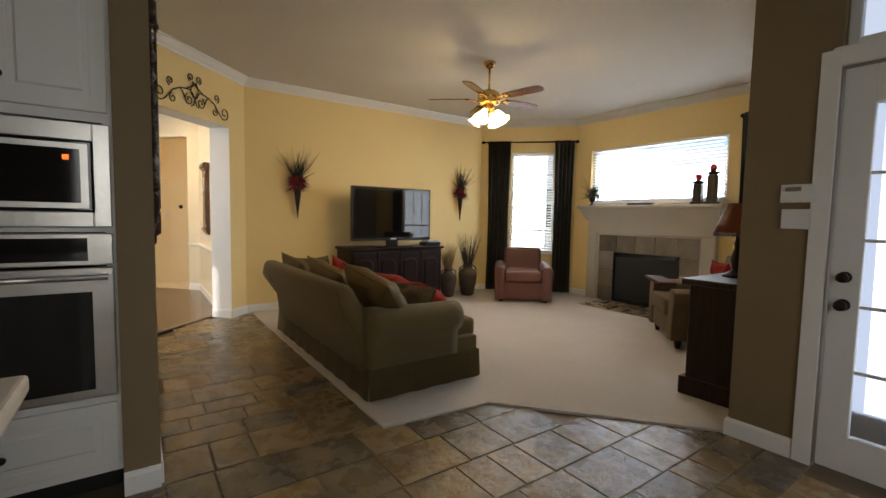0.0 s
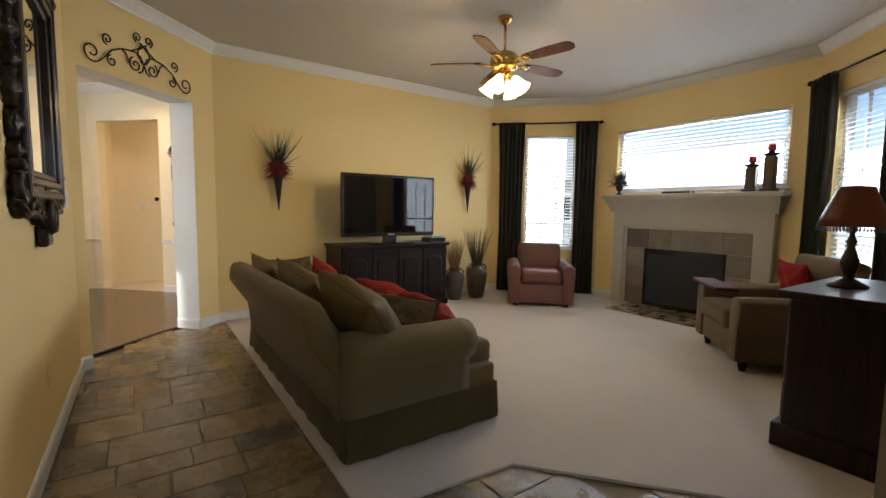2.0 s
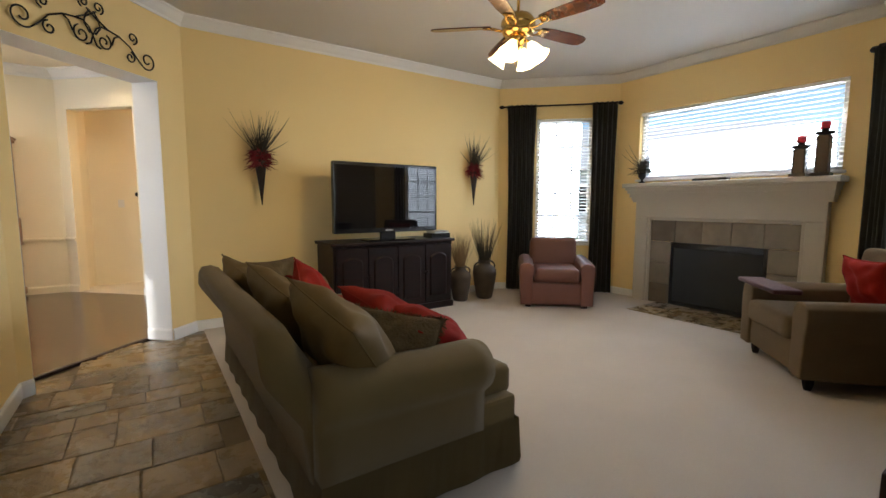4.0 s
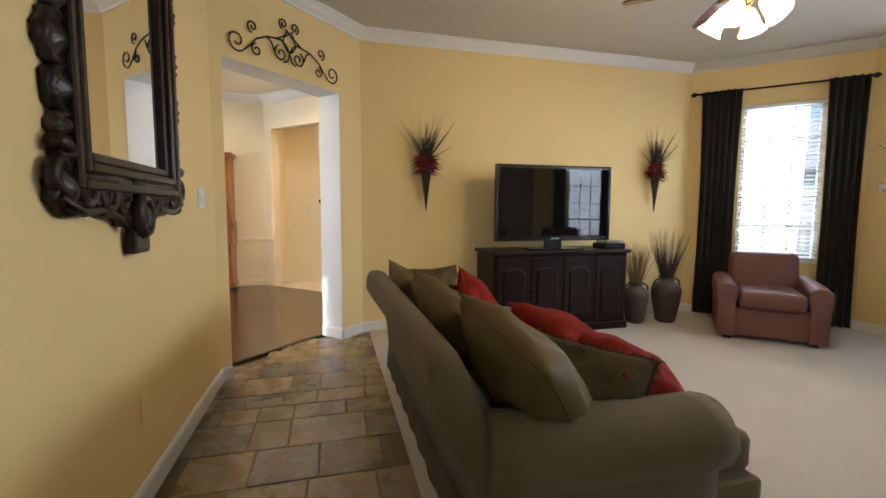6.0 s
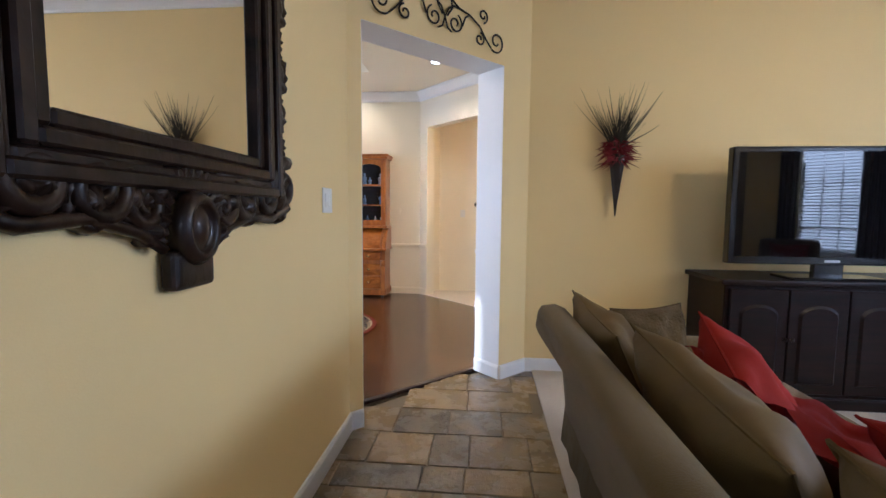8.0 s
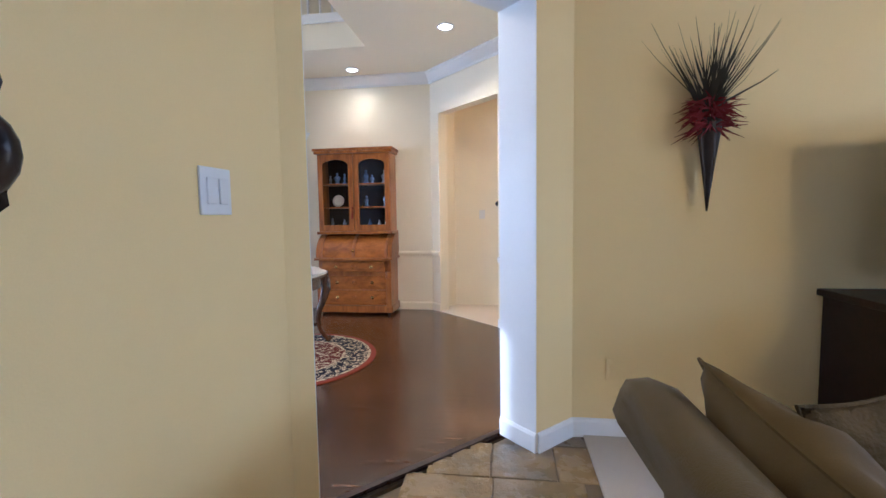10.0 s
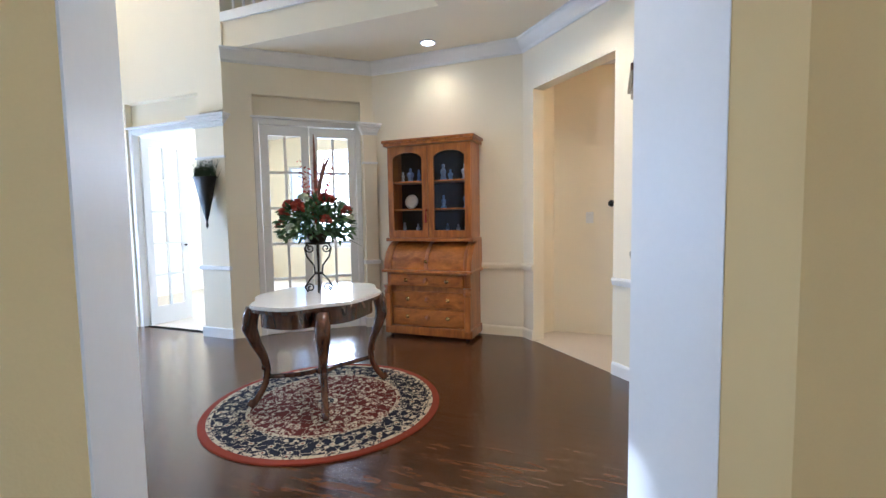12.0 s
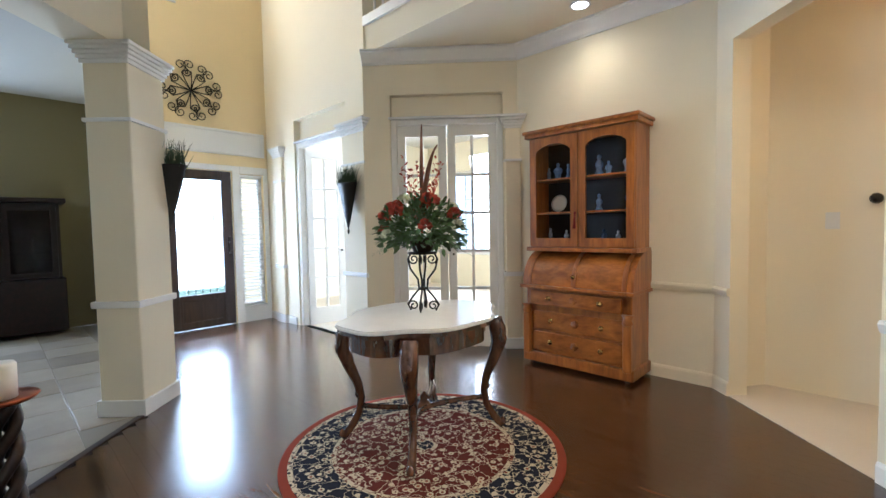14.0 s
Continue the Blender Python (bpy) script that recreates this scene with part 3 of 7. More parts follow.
structure("study_ceiling", sheet_prism([(-6.6, 10.82), (-3.45, 10.82), (-3.1, 10.85), (-2.0, 11.8), (-0.9, 11.8), (-0.9, 14.95), (-6.6, 14.95)], 3.0, 3.1), CEIL, "pale study ceiling", "ceiling")
structure("hall_floor", sheet_prism([(-0.10, 11.51), (0.64, 10.77), (0.95, 11.0), (2.4, 11.0), (2.4, 12.0), (0.0, 12.0)], -0.03, 0.010), HALLCARPET, "pale beige hall carpet", "carpet")
wall("wall_hall_back", (0.06, 11.92), (2.4, 11.92), 0, 2.9, 0.1, CREAM, "cream hall wall with a door")
wall("wall_hall_left", (-0.12, 11.66), (0.06, 11.92), 0, 2.9, 0.1, CREAM, "cream hall wall return")
wall("wall_hall_right", (2.4, 10.85), (0.80, 10.85), 0, 2.9, 0.1, CREAM, "cream hall wall")
wall("wall_hall_end", (2.4, 11.92), (2.4, 10.85), 0, 2.9, 0.1, CREAM, "cream hall end wall")
structure("hall_ceiling", sheet_prism([(-0.1, 11.7), (0.85, 10.75), (2.5, 10.75), (2.5, 12.05), (0.0, 12.05)], 2.75, 2.85), CEIL, "pale hall ceiling", "ceiling")
run("crown_molding", [(-3.09, 10.60), (-1.93, 11.62), (-0.21, 11.62), (0.79, 10.62), (0.79, 8.6)], CROWN, WHITE, "white crown molding of the foyer", "crown molding", LOW)
run("chair_rail", [(-1.72, 11.62), (-0.21, 11.62), (-0.09, 11.50)], RAIL, CREAM, "cream painted chair rail", "chair rail", 0.74)
run("chair_rail", [(0.65, 10.76), (0.79, 10.62), (0.79, 8.6)], RAIL, WHITE, "white painted chair rail", "chair rail", 0.74)
run("baseboard", [(-1.72, 11.62), (-0.21, 11.62), (-0.09, 11.50)], BASEBOARD, CREAM, "cream painted baseboard", "baseboard")
run("baseboard", [(0.65, 10.76), (0.79, 10.62), (0.79, 8.5)], BASEBOARD, WHITE, "white painted baseboard", "baseboard")
run("baseboard", [(-5.45, 10.62), (-5.45, 10.65), (-4.72, 10.65)], BASEBOARD, WHITE, "white painted baseboard", "baseboard")

# upper landing: edge band and balusters
landing_edge = bmesh.new()
boxm(landing_edge, (-3.09, 10.615, LOW + 0.27), (-0.70, 10.64, LOW + 0.36))
boxm(landing_edge, (-0.745, 7.6, LOW + 0.27), (-0.72, 10.615, LOW + 0.36))
structure("landing_trim", landing_edge, WHITE, "white trim along the landing edge", "trim")
rail = thing("landing_railing", "white baluster railing on the upper landing", "railing", pose(0, 0, 0))
bm = bmesh.new()
boxm(bm, (-3.05, 10.66, LOW + 1.25), (-0.78, 10.72, LOW + 1.30))
part("handrail", bm, WHITE, rail)
bal = bmesh.new()
lathe(bal, [(0.012, 0), (0.014, 0.2), (0.02, 0.3), (0.013, 0.45), (0.018, 0.7), (0.012, 0.9), (0.012, 0.935)], 8)
bal_me = mesh_of("baluster", bal, WHITE)
for k in range(17):
    o = new("baluster", bal_me)
    o.parent = rail
    o.location = (-2.98 + 0.135 * k, 10.69, LOW + 0.318)

# ---- living room: fireplace ----


def fireplace():
    f = thing("fireplace", "white painted wood mantel with a stone tile surround and black firebox", "fireplace", pose(6.03, 5.96, 0, 0, 0, 90))
    # local: x runs along +y of the room, y points out of the wall
    def b(lo, hi, w=0.006):
        return rbox(lo, hi, w, 1)
    for x in (-0.96, 0.80):
        part("pilaster", b((x, 0.0, 0.0), (x + 0.16, 0.09, 1.07)), STONEMANTEL, f)
    part("frieze", b((-0.96, 0.0, 1.07), (0.96, 0.09, 1.29)), STONEMANTEL, f)
    bm = bmesh.new()
    for k, (o, z0, z1) in enumerate(((0.105, 1.26, 1.285), (0.125, 1.285, 1.32), (0.155, 1.32, 1.37), (0.19, 1.37, 1.41), (0.22, 1.41, 1.44))):
        boxm(bm, (-0.96 - o * 0.35, 0.0, z0), (0.96 + o * 0.35, o, z1))
    part("moulding", bm, STONEMANTEL, f)
    part("shelf", rbox((-1.07, 0.0, 1.44), (1.07, 0.25, 1.495), 0.012, 2), STONEMANTEL, f)
    for x0, x1, z0, z1 in ((-0.80, -0.765, 0.0, 1.07), (0.765, 0.80, 0.0, 1.07), (-0.765, 0.765, 1.04, 1.07)):
        part("inner_trim", b((x0, 0.0, z0), (x1, 0.065, z1), 0.004), STONEMANTEL, f)
    tiles = [(-0.765 + 0.306 * k, 0.306, 0.78, 0.26) for k in range(5)]
    tiles += [(x, 0.265, 0.26 * k, 0.26) for x in (-0.765, 0.50) for k in range(3)]
    for x, w, z, h in tiles:
        bm = rbox((-w / 2 + 0.003, 0.0, -h / 2 + 0.003), (w / 2 - 0.003, 0.05, h / 2 - 0.003), 0.004, 1)
        o = part("tile", bm, HEARTH, f)
        o.location = (x + w / 2, 0, z + h / 2)
    bm = bmesh.new()
    boxm(bm, (-0.50, 0.0, 0.0), (0.50, 0.035, 0.78))
    part("firebox", bm, RECESSBLACK, f, "black glazed firebox")
    bm = bmesh.new()
    for x0, x1, z0, z1 in ((-0.50, -0.465, 0, 0.78), (0.465, 0.50, 0, 0.78), (-0.465, 0.465, 0.71, 0.78), (-0.465, 0.465, 0.0, 0.07)):
        boxm(bm, (x0, 0.035, z0), (x1, 0.055, z1))
    part("firebox_frame", bevelled(bm, 0.004, 1), PLASTIC, f, "black metal firebox frame")
    bm = bmesh.new()
    boxm(bm, (-0.465, 0.036, 0.07), (0.465, 0.042, 0.71))
    part("firebox_glass", bm, RECESSBLACK, f, "dark firebox glass")
    f.matrix_world = Matrix(((0, -1, 0, 6.028), (1, 0, 0, 6.03), (0, 0, 1, 0), (0, 0, 0, 1)))


fireplace()
hearth = tagged(new("hearth", mesh_of("hearth", sheet_prism([(5.31, 5.46), (5.985, 5.12), (5.985, 6.93), (5.27, 6.69)], 0.002, 0.0125), GROUT)), "flush hearth of dark brown slate tiles", "hearth", kind="structure")
for i in range(2):
    for j in range(4):
        o = part("tile", rbox((-0.167, -0.157, -0.006), (0.167, 0.157, 0.006), 0.003, 1), SLATE, hearth)
        o.location = (5.50 + 0.34 * i, 5.55 + 0.32 * j, 0.014)


# ---- windows with blinds and grids ----


def window_unit(name, m, s0, s1, z0, z1, cols, rows, label, blinds=True, thick=0.15):
    """A window in a wall opening; m is the wall's frame (x along, y outwards)."""
    w = thing(name, label, "window", m)
    tagged(w, kind="structure")
    bm = bmesh.new()
    for a, b, c, d in ((s0, s0 + 0.05, z0, z1), (s1 - 0.05, s1, z0, z1), (s0 + 0.05, s1 - 0.05, z0, z0 + 0.05), (s0 + 0.05, s1 - 0.05, z1 - 0.05, z1)):
        boxm(bm, (a, 0.06, c), (b, 0.12, d))
    part("window_frame", bevelled(bm, 0.005, 1), WHITE, w)
    part("window_sill", rbox((s0 - 0.03, -0.02, z0 - 0.025), (s1 + 0.03, 0.06, z0 + 0.002), 0.006, 1), WHITE, w)
    bm = bmesh.new()
    for k in range(1, cols):
        x = s0 + 0.05 + (s1 - s0 - 0.1) * k / cols
        boxm(bm, (x - 0.009, 0.075, z0 + 0.05), (x + 0.009, 0.10, z1 - 0.05))
    for k in range(1, rows):
        z = z0 + 0.05 + (z1 - z0 - 0.1) * k / rows
        boxm(bm, (s0 + 0.05, 0.074, z - 0.009), (s1 - 0.05, 0.101, z + 0.009))
    part("muntins", bm, WHITE, w)
    bm = bmesh.new()
    boxm(bm, (s0 + 0.05, 0.086, z0 + 0.05), (s1 - 0.05, 0.09, z1 - 0.05))
    p = part("pane", bm, GLASS, w)
    p.visible_shadow = False
    if blinds:
        bm = bmesh.new()
        n = int((z1 - z0 - 0.08) / 0.044)
        for k in range(n):
            z = z0 + 0.04 + 0.044 * k
            tilt = Matrix.Translation((0, 0.035, z)) @ Matrix.Rotation(radians(24), 4, "X")
            boxm(bm, (s0 + 0.012, -0.021, -0.0012), (s1 - 0.012, 0.021, 0.0012), tilt)
        bl = part("blind", bm, BLIND, w, "open white slat blind")
        bl.visible_shadow = True
        part("head_rail", rbox((s0 + 0.008, 0.01, z1 - 0.04), (s1 - 0.008, 0.055, z1 - 0.004), 0.004, 1), BLIND, w)
    return w


window_unit("window_1", m_bay, 0.52, 1.27, 0.69, 2.40, 3, 5, "tall white window with grid and open slat blind")
window_unit("window_2", m_fire, 0.30, 2.32, 1.55, 2.39, 1, 1, "wide white window with a slat blind above the mantel")
window_unit("window_3", m_side, 0.28, 1.0, 0.69, 2.40, 3, 5, "tall white window with grid and open slat blind")
window_unit("window_4", m_dw, 0.2, 1.2, 0.9, 2.4, 2, 3, "white dining room window", False, 0.12)
window_unit("window_5", m_st, 0.6, 2.2, 0.7, 2.4, 4, 3, "white study window with grid", False, 0.12)
window_unit("window_6", m_st, 2.6, 4.6, 0.7, 2.4, 4, 3, "white study window with grid", False, 0.12)
window_unit("window_10", m_ns, 1.65, 3.45, 0.9, 2.3, 2, 1, "white breakfast nook window with a slat blind")
# added out of view; its size shapes the sun patch on the jamb
window_unit("added_sun_window", m_front, 0.22, 0.62, 4.02, 5.02, 1, 1, "unseen small window added above the front door to let the sun in", False, 0.18)


def curtain_panel(parent, m, s0, s1, z0, z1, seed, sway=0.0):
    rng = random.Random(seed)
    bm = bmesh.new()
    cols, rws = 60, 14
    ph = rng.uniform(0, 6)
    folds = (s1 - s0) / 0.062
    grid = []
    for j in range(rws + 1):
        v = j / rws
        row = []
        for i in range(cols + 1):
            u = i / cols
            gather = 1.0 - 0.10 * math.sin(math.pi * v) + 0.05 * v
            s = (s0 + s1) / 2 + (u - 0.5) * (s1 - s0) * gather + sway * (1 - v) * 0.05
            d = -0.085 - 0.022 * math.sin(2 * math.pi * folds * u + ph + 0.5 * math.sin(3 * v + u * 4)) - 0.008 * math.sin(9 * u + 2 * v)
            row.append(bm.verts.new((s, d, z0 + (z1 - z0) * v)))
        grid.append(row)
    for a, b in zip(grid, grid[1:]):
        for i in range(cols):
            bm.faces.new((a[i], a[i + 1], b[i + 1], b[i]))
    bmesh.ops.solidify(bm, geom=bm.faces[:], thickness=0.003)
    return part("curtain_panel", bm, CURTAIN, parent, smooth=True)


def curtain_set(m, panels, r0, r1, zr, label):
    c = thing("curtain", label, "curtain", m)
    for k, (a, b) in enumerate(panels):
        curtain_panel(c, m, a, b, 0.03, zr + 0.02, 11 + k)
    bm = bmesh.new()
    tube(bm, [(r0, -0.085, zr), (r1, -0.085, zr)], 0.011, 8)
    part("rod", bm, IRON, c, "black iron curtain rod", True)
    for x in (r0, r1):
        bm = bmesh.new()
        lathe(bm, [(0.012, -0.03), (0.02, -0.02), (0.028, 0.0), (0.02, 0.02), (0.006, 0.035)], 10, Matrix.Translation((x, -0.085, zr)) @ Matrix.Rotation(radians(90 if x == r1 else -90), 4, "Y"))
        part("finial", bm, IRON, c, "black iron finial", True)
    for x in (r0 + 0.08, r1 - 0.08):
        bm = bmesh.new()
        boxm(bm, (x - 0.008, -0.09, zr - 0.02), (x + 0.008, -0.002, zr - 0.008))
        part("bracket", bm, IRON, c)


curtain_set(m_bay, ((0.13, 0.50), (1.24, 1.55)), 0.04, 1.66 - 0.07, 2.56, "charcoal curtains on a black rod at the tall window")
curtain_set(m_side, ((0.02, 0.34), (0.98, 1.22)), -0.02, 1.25, 2.56, "charcoal curtains on a black rod beside the fireplace")

# ---- sofa with its pillows ----


def sofa():
    s = thing("sofa", "olive green rolled-arm sofa with skirt on the carpet", "sofa", pose(1.165, 5.125, 0.013))
    L, D = 2.27, 0.965
    # raked back with a rounded top that dips towards its ends
    bm = bmesh.new()
    n = 28
    rings = []
    for k in range(n + 1):
        y = 0.10 + (L - 0.14) * k / n
        e = min(k, n - k) / n
        drop = 0.11 * max(0.0, 1 - e / 0.07) ** 2.4
        top = 0.775 - drop
        prof = [(0.02, 0.16), (-0.005, 0.40), (-0.135, top - 0.07), (-0.15, top - 0.03), (-0.135, top), (-0.08, top + 0.008), (-0.03, top - 0.012), (0.0, top - 0.07), (0.16, 0.45), (0.20, 0.16)]
        rings.append([bm.verts.new((x, y, z)) for x, z in prof])
    for a, b in zip(rings, rings[1:]):
        for i in range(len(a)):
            bm.faces.new((a[i], a[(i + 1) % len(a)], b[(i + 1) % len(a)], b[i]))
    bm.faces.new(rings[0][::-1])
    bm.faces.new(rings[-1])
    part("backrest", bm, SOFA, s, smooth=True)
    part("base", rbox((0.04, 0.03, 0.10), (D - 0.005, L - 0.03, 0.33), 0.02, 2), SOFA, s)
    for k in range(3):
        w = (L - 0.50) / 3
        y = 0.25 + w * k
        x1 = D + (0.03 if k != 1 else 0.0)
        y_lo, y_hi = (y - (0.16 if k == 0 else -0.004), y + w + (0.16 if k == 2 else -0.004))
        bm = rbox((0.16, y + 0.004, 0.31), (D - 0.06, y + w - 0.004, 0.46), 0.055, 4)
        front_bm = rbox((D - 0.20, y_lo, 0.30), (x1, y_hi, 0.455), 0.06, 4)
        part("cushion_front", front_bm, SOFA, s, smooth=True)
        part("seat_cushion", bm, SOFA, s, smooth=True)
    for y0, flip in ((0.0, 1), (L, -1)):
        bm = bmesh.new()
        prof = [(0.02, 0.10), (0.015, 0.40), (-0.03, 0.445), (-0.055, 0.50), (-0.045, 0.555), (0.0, 0.595), (0.075, 0.615), (0.14, 0.605), (0.185, 0.57), (0.20, 0.51), (0.185, 0.45), (0.18, 0.10)]
        rings = []
        for k in range(13):
            u = k / 12
            x = 0.02 + (D - 0.23) * u
            lift = 0.02 * (1 - u) ** 2
            rings.append([bm.verts.new((x, y0 + flip * a, z + (lift if z > 0.4 else 0))) for a, z in prof])
        for a, b in zip(rings, rings[1:]):
            for i in range(len(a)):
                bm.faces.new((a[i], a[(i + 1) % len(a)], b[(i + 1) % len(a)], b[i]))
        bm.faces.new(rings[0])
        bm.faces.new(rings[-1])
        bmesh.ops.recalc_face_normals(bm, faces=bm.faces)
        part("armrest", bm, SOFA, s, smooth=True)
        bm = bmesh.new()
        lathe(bm, [(0.112, -0.02), (0.118, 0.0), (0.110, 0.026), (0.085, 0.042), (0.03, 0.046), (0.004, 0.046)], 28, Matrix.Translation((D - 0.21, y0 + flip * 0.085, 0.497)) @ Matrix.Rotation(radians(90), 4, "Y"))
        part("arm_front", bm, SOFA, s, smooth=True)
    # skirt with box pleats at its corners
    bm = bmesh.new()
    path = [(0.02, 0.015), (0.02, L - 0.015), (D + 0.002, L - 0.015), (D + 0.002, 0.015)]
    for (ax, ay), (bx, by) in zip(path, path[1:] + path[:1]):
        ln = math.hypot(bx - ax, by - ay)
        nx, ny = (by - ay) / ln, -(bx - ax) / ln
        cnt = int(ln / 0.05)
        top, low = [], []
        for k in range(cnt + 1):
            u = k / cnt
            wv = 0.006 * math.sin(u * ln * 26)
            x, y = ax + (bx - ax) * u, ay + (by - ay) * u
            top.append(bm.verts.new((x, y, 0.22)))
            low.append(bm.verts.new((x - nx * (0.012 + wv), y - ny * (0.012 + wv), 0.008)))
        for k in range(cnt):
            bm.faces.new((top[k], top[k + 1], low[k + 1], low[k]))
    bmesh.ops.solidify(bm, geom=bm.faces[:], thickness=0.008)
    part("skirt", bm, SOFA, s)


sofa()


def pillow(label, place, size, rz, tilt, material, fringe=None, seed=0, roll=0):
    """A throw pillow that leans against the sofa back; local y is its thickness."""
    m = Matrix.Translation(place) @ Matrix.Rotation(radians(rz), 4, "Z") @ Matrix.Rotation(radians(tilt), 4, "X") @ Matrix.Rotation(radians(roll), 4, "Y")
    t = thing("throw_pillow", label, "pillow", m)
    bm = bmesh.new()
    cushion(bm, size, None, 0.46, 20, 0.05)
    part("cover", bm, material, t, smooth=True)
    bm = bmesh.new()
    w, h = size[0] / 2, size[2] / 2
    if fringe:
        rng = random.Random(seed)
        for k in range(1100):
            side = k % 4
            u = rng.uniform(-1, 1)
            x, z, dx, dz = ((u * w, h, 0, 1), (u * w, -h, 0, -1), (w, u * h, 1, 0), (-w, u * h, -1, 0))[side]
            pin = 0.91 + 0.09 * u * u
            x, z = (x * (pin if dx else 1), z * (pin if dz else 1))
            ln = rng.uniform(0.006, 0.018)
            blade(bm, (x, rng.uniform(-0.008, 0.008), z), (x + dx * ln + rng.uniform(-0.012, 0.012), rng.uniform(-0.02, 0.02), z + dz * ln + rng.uniform(-0.012, 0.012)), 0.0026, (0, 0, -0.006), None, 3, 2)
        part("fringe", bm, fringe, t)
    else:
        pts = []
        for a, b in (((-1, -1), (1, -1)), ((1, -1), (1, 1)), ((1, 1), (-1, 1)), ((-1, 1), (-1, -1))):
            for k in range(8):
                u, v = a[0] + (b[0] - a[0]) * k / 8, a[1] + (b[1] - a[1]) * k / 8
                pts.append((u * w * (1 - 0.09 * (1 - v * v) * abs(u) ** 3), 0, v * h * (1 - 0.09 * (1 - u * u) * abs(v) ** 3)))
        tube(bm, pts + pts[:1], 0.005, 5)
        part("piping", bm, material, t)
    return t


pillow("plump olive pillow leaning on the sofa back", (1.41, 5.46, 0.64), (0.66, 0.27, 0.50), 88, -34, OLIVEPILLOW, roll=-11)
pillow("olive pillow standing behind the others", (1.36, 6.20, 0.635), (0.62, 0.25, 0.49), 91, -32, OLIVEPILLOW, roll=-12)
pillow("olive pillow at the far sofa end", (1.29, 6.94, 0.635), (0.50, 0.22, 0.46), 92, -28, OLIVEPILLOW, roll=-10)
pillow("brown patterned pillow with shaggy fringe", (1.55, 5.40, 0.60), (0.50, 0.18, 0.37), -34, -34, FURCLOTH, FURCLOTH, 3, roll=10)
pillow("small brown pillow in the sofa corner", (1.50, 7.06, 0.635), (0.40, 0.15, 0.38), 24, -16, FURCLOTH)
pillow("red square pillow leaning in the far corner", (1.64, 6.60, 0.615), (0.50, 0.20, 0.44), 70, -30, REDCLOTH, roll=-16)
pillow("red pillow on the seat", (1.84, 5.90, 0.595), (0.60, 0.22, 0.46), 84, -56, REDCLOTH, roll=-6)
pillow("red pillow lying near the seat edge", (1.88, 5.50, 0.58), (0.48, 0.20, 0.42), 78, -56, REDCLOTH, roll=-4)

# crumpled red throw over the seat
bm = bmesh.new()
g = []
for j in range(21):
    row = []
    for i in range(27):
        u, v = i / 26, j / 20
        x, y = 1.48 + 0.56 * v, 5.86 + 0.92 * u
        z = 0.54 + 0.20 * (1 - v) ** 2 + 0.065 * noise.noise(Vector((u * 6, v * 5, 0.3))) + (-(v - 0.9) * 1.2 if v > 0.9 else 0)
        row.append(bm.verts.new((x + 0.02 * noise.noise(Vector((u * 9, v * 3, 4))), y, z)))
    g.append(row)
for a, b in zip(g, g[1:]):
    for i in range(26):
        bm.faces.new((a[i], a[i + 1], b[i + 1], b[i]))
bmesh.ops.solidify(bm, geom=bm.faces[:], thickness=0.012)
one("throw_blanket", bm, REDCLOTH, "crumpled red throw blanket on the sofa seat", "blanket", smooth=True)

# ---- media console, television and boxes ----


def console():
    c = thing("media_console", "dark espresso wooden media console with panelled doors", "console", pose(2.24, 7.93, 0.013))
    W, D, Hc = 1.50, 0.51, 0.82
    part("body", rbox((0.02, 0.02, 0.07), (W - 0.02, D, Hc - 0.035), 0.006, 1), ESPRESSO, c)
    part("top", rbox((-0.01, -0.012, Hc - 0.035), (W + 0.01, D, Hc), 0.010, 2), ESPRESSO, c)
    part("plinth", rbox((0.0, 0.0, 0.0), (W, D, 0.075), 0.008, 1), ESPRESSO, c)
    for k in range(4):
        x = 0.045 + 0.3525 * k
        d = part("door", rbox((x + 0.004, 0.0, 0.10), (x + 0.3485, 0.022, Hc - 0.06), 0.004, 1), ESPRESSO, c)
        bm = bmesh.new()
        pts = [(x + 0.06, 0.16), (x + 0.292, 0.16), (x + 0.292, 0.60)] + [(x + 0.176 + 0.116 * math.cos(a), 0.60 + 0.065 * math.sin(a)) for a in [math.pi * q / 10 for q in range(1, 10)]] + [(x + 0.06, 0.60)]
        lo = [bm.verts.new((px, 0.0, pz)) for px, pz in pts]
        hi = [bm.verts.new((px + (x + 0.176 - px) * 0.12, -0.012, pz + (0.4 - pz) * 0.06)) for px, pz in pts]
        bm.faces.new(hi)
        for i in range(len(pts)):
            bm.faces.new((lo[i], lo[(i + 1) % len(pts)], hi[(i + 1) % len(pts)], hi[i]))
        part("panel", bm, ESPRESSO, d)
        bm = bmesh.new()
        kx = x + (0.33 if k % 2 == 0 else 0.02)
        lathe(bm, [(0.006, 0), (0.006, 0.012), (0.013, 0.018), (0.011, 0.026), (0.003, 0.028)], 10, Matrix.Translation((kx, 0, 0.45)) @ Matrix.Rotation(radians(90), 4, "X"))
        part("knob", bm, BRONZE, d, smooth=True)


console()


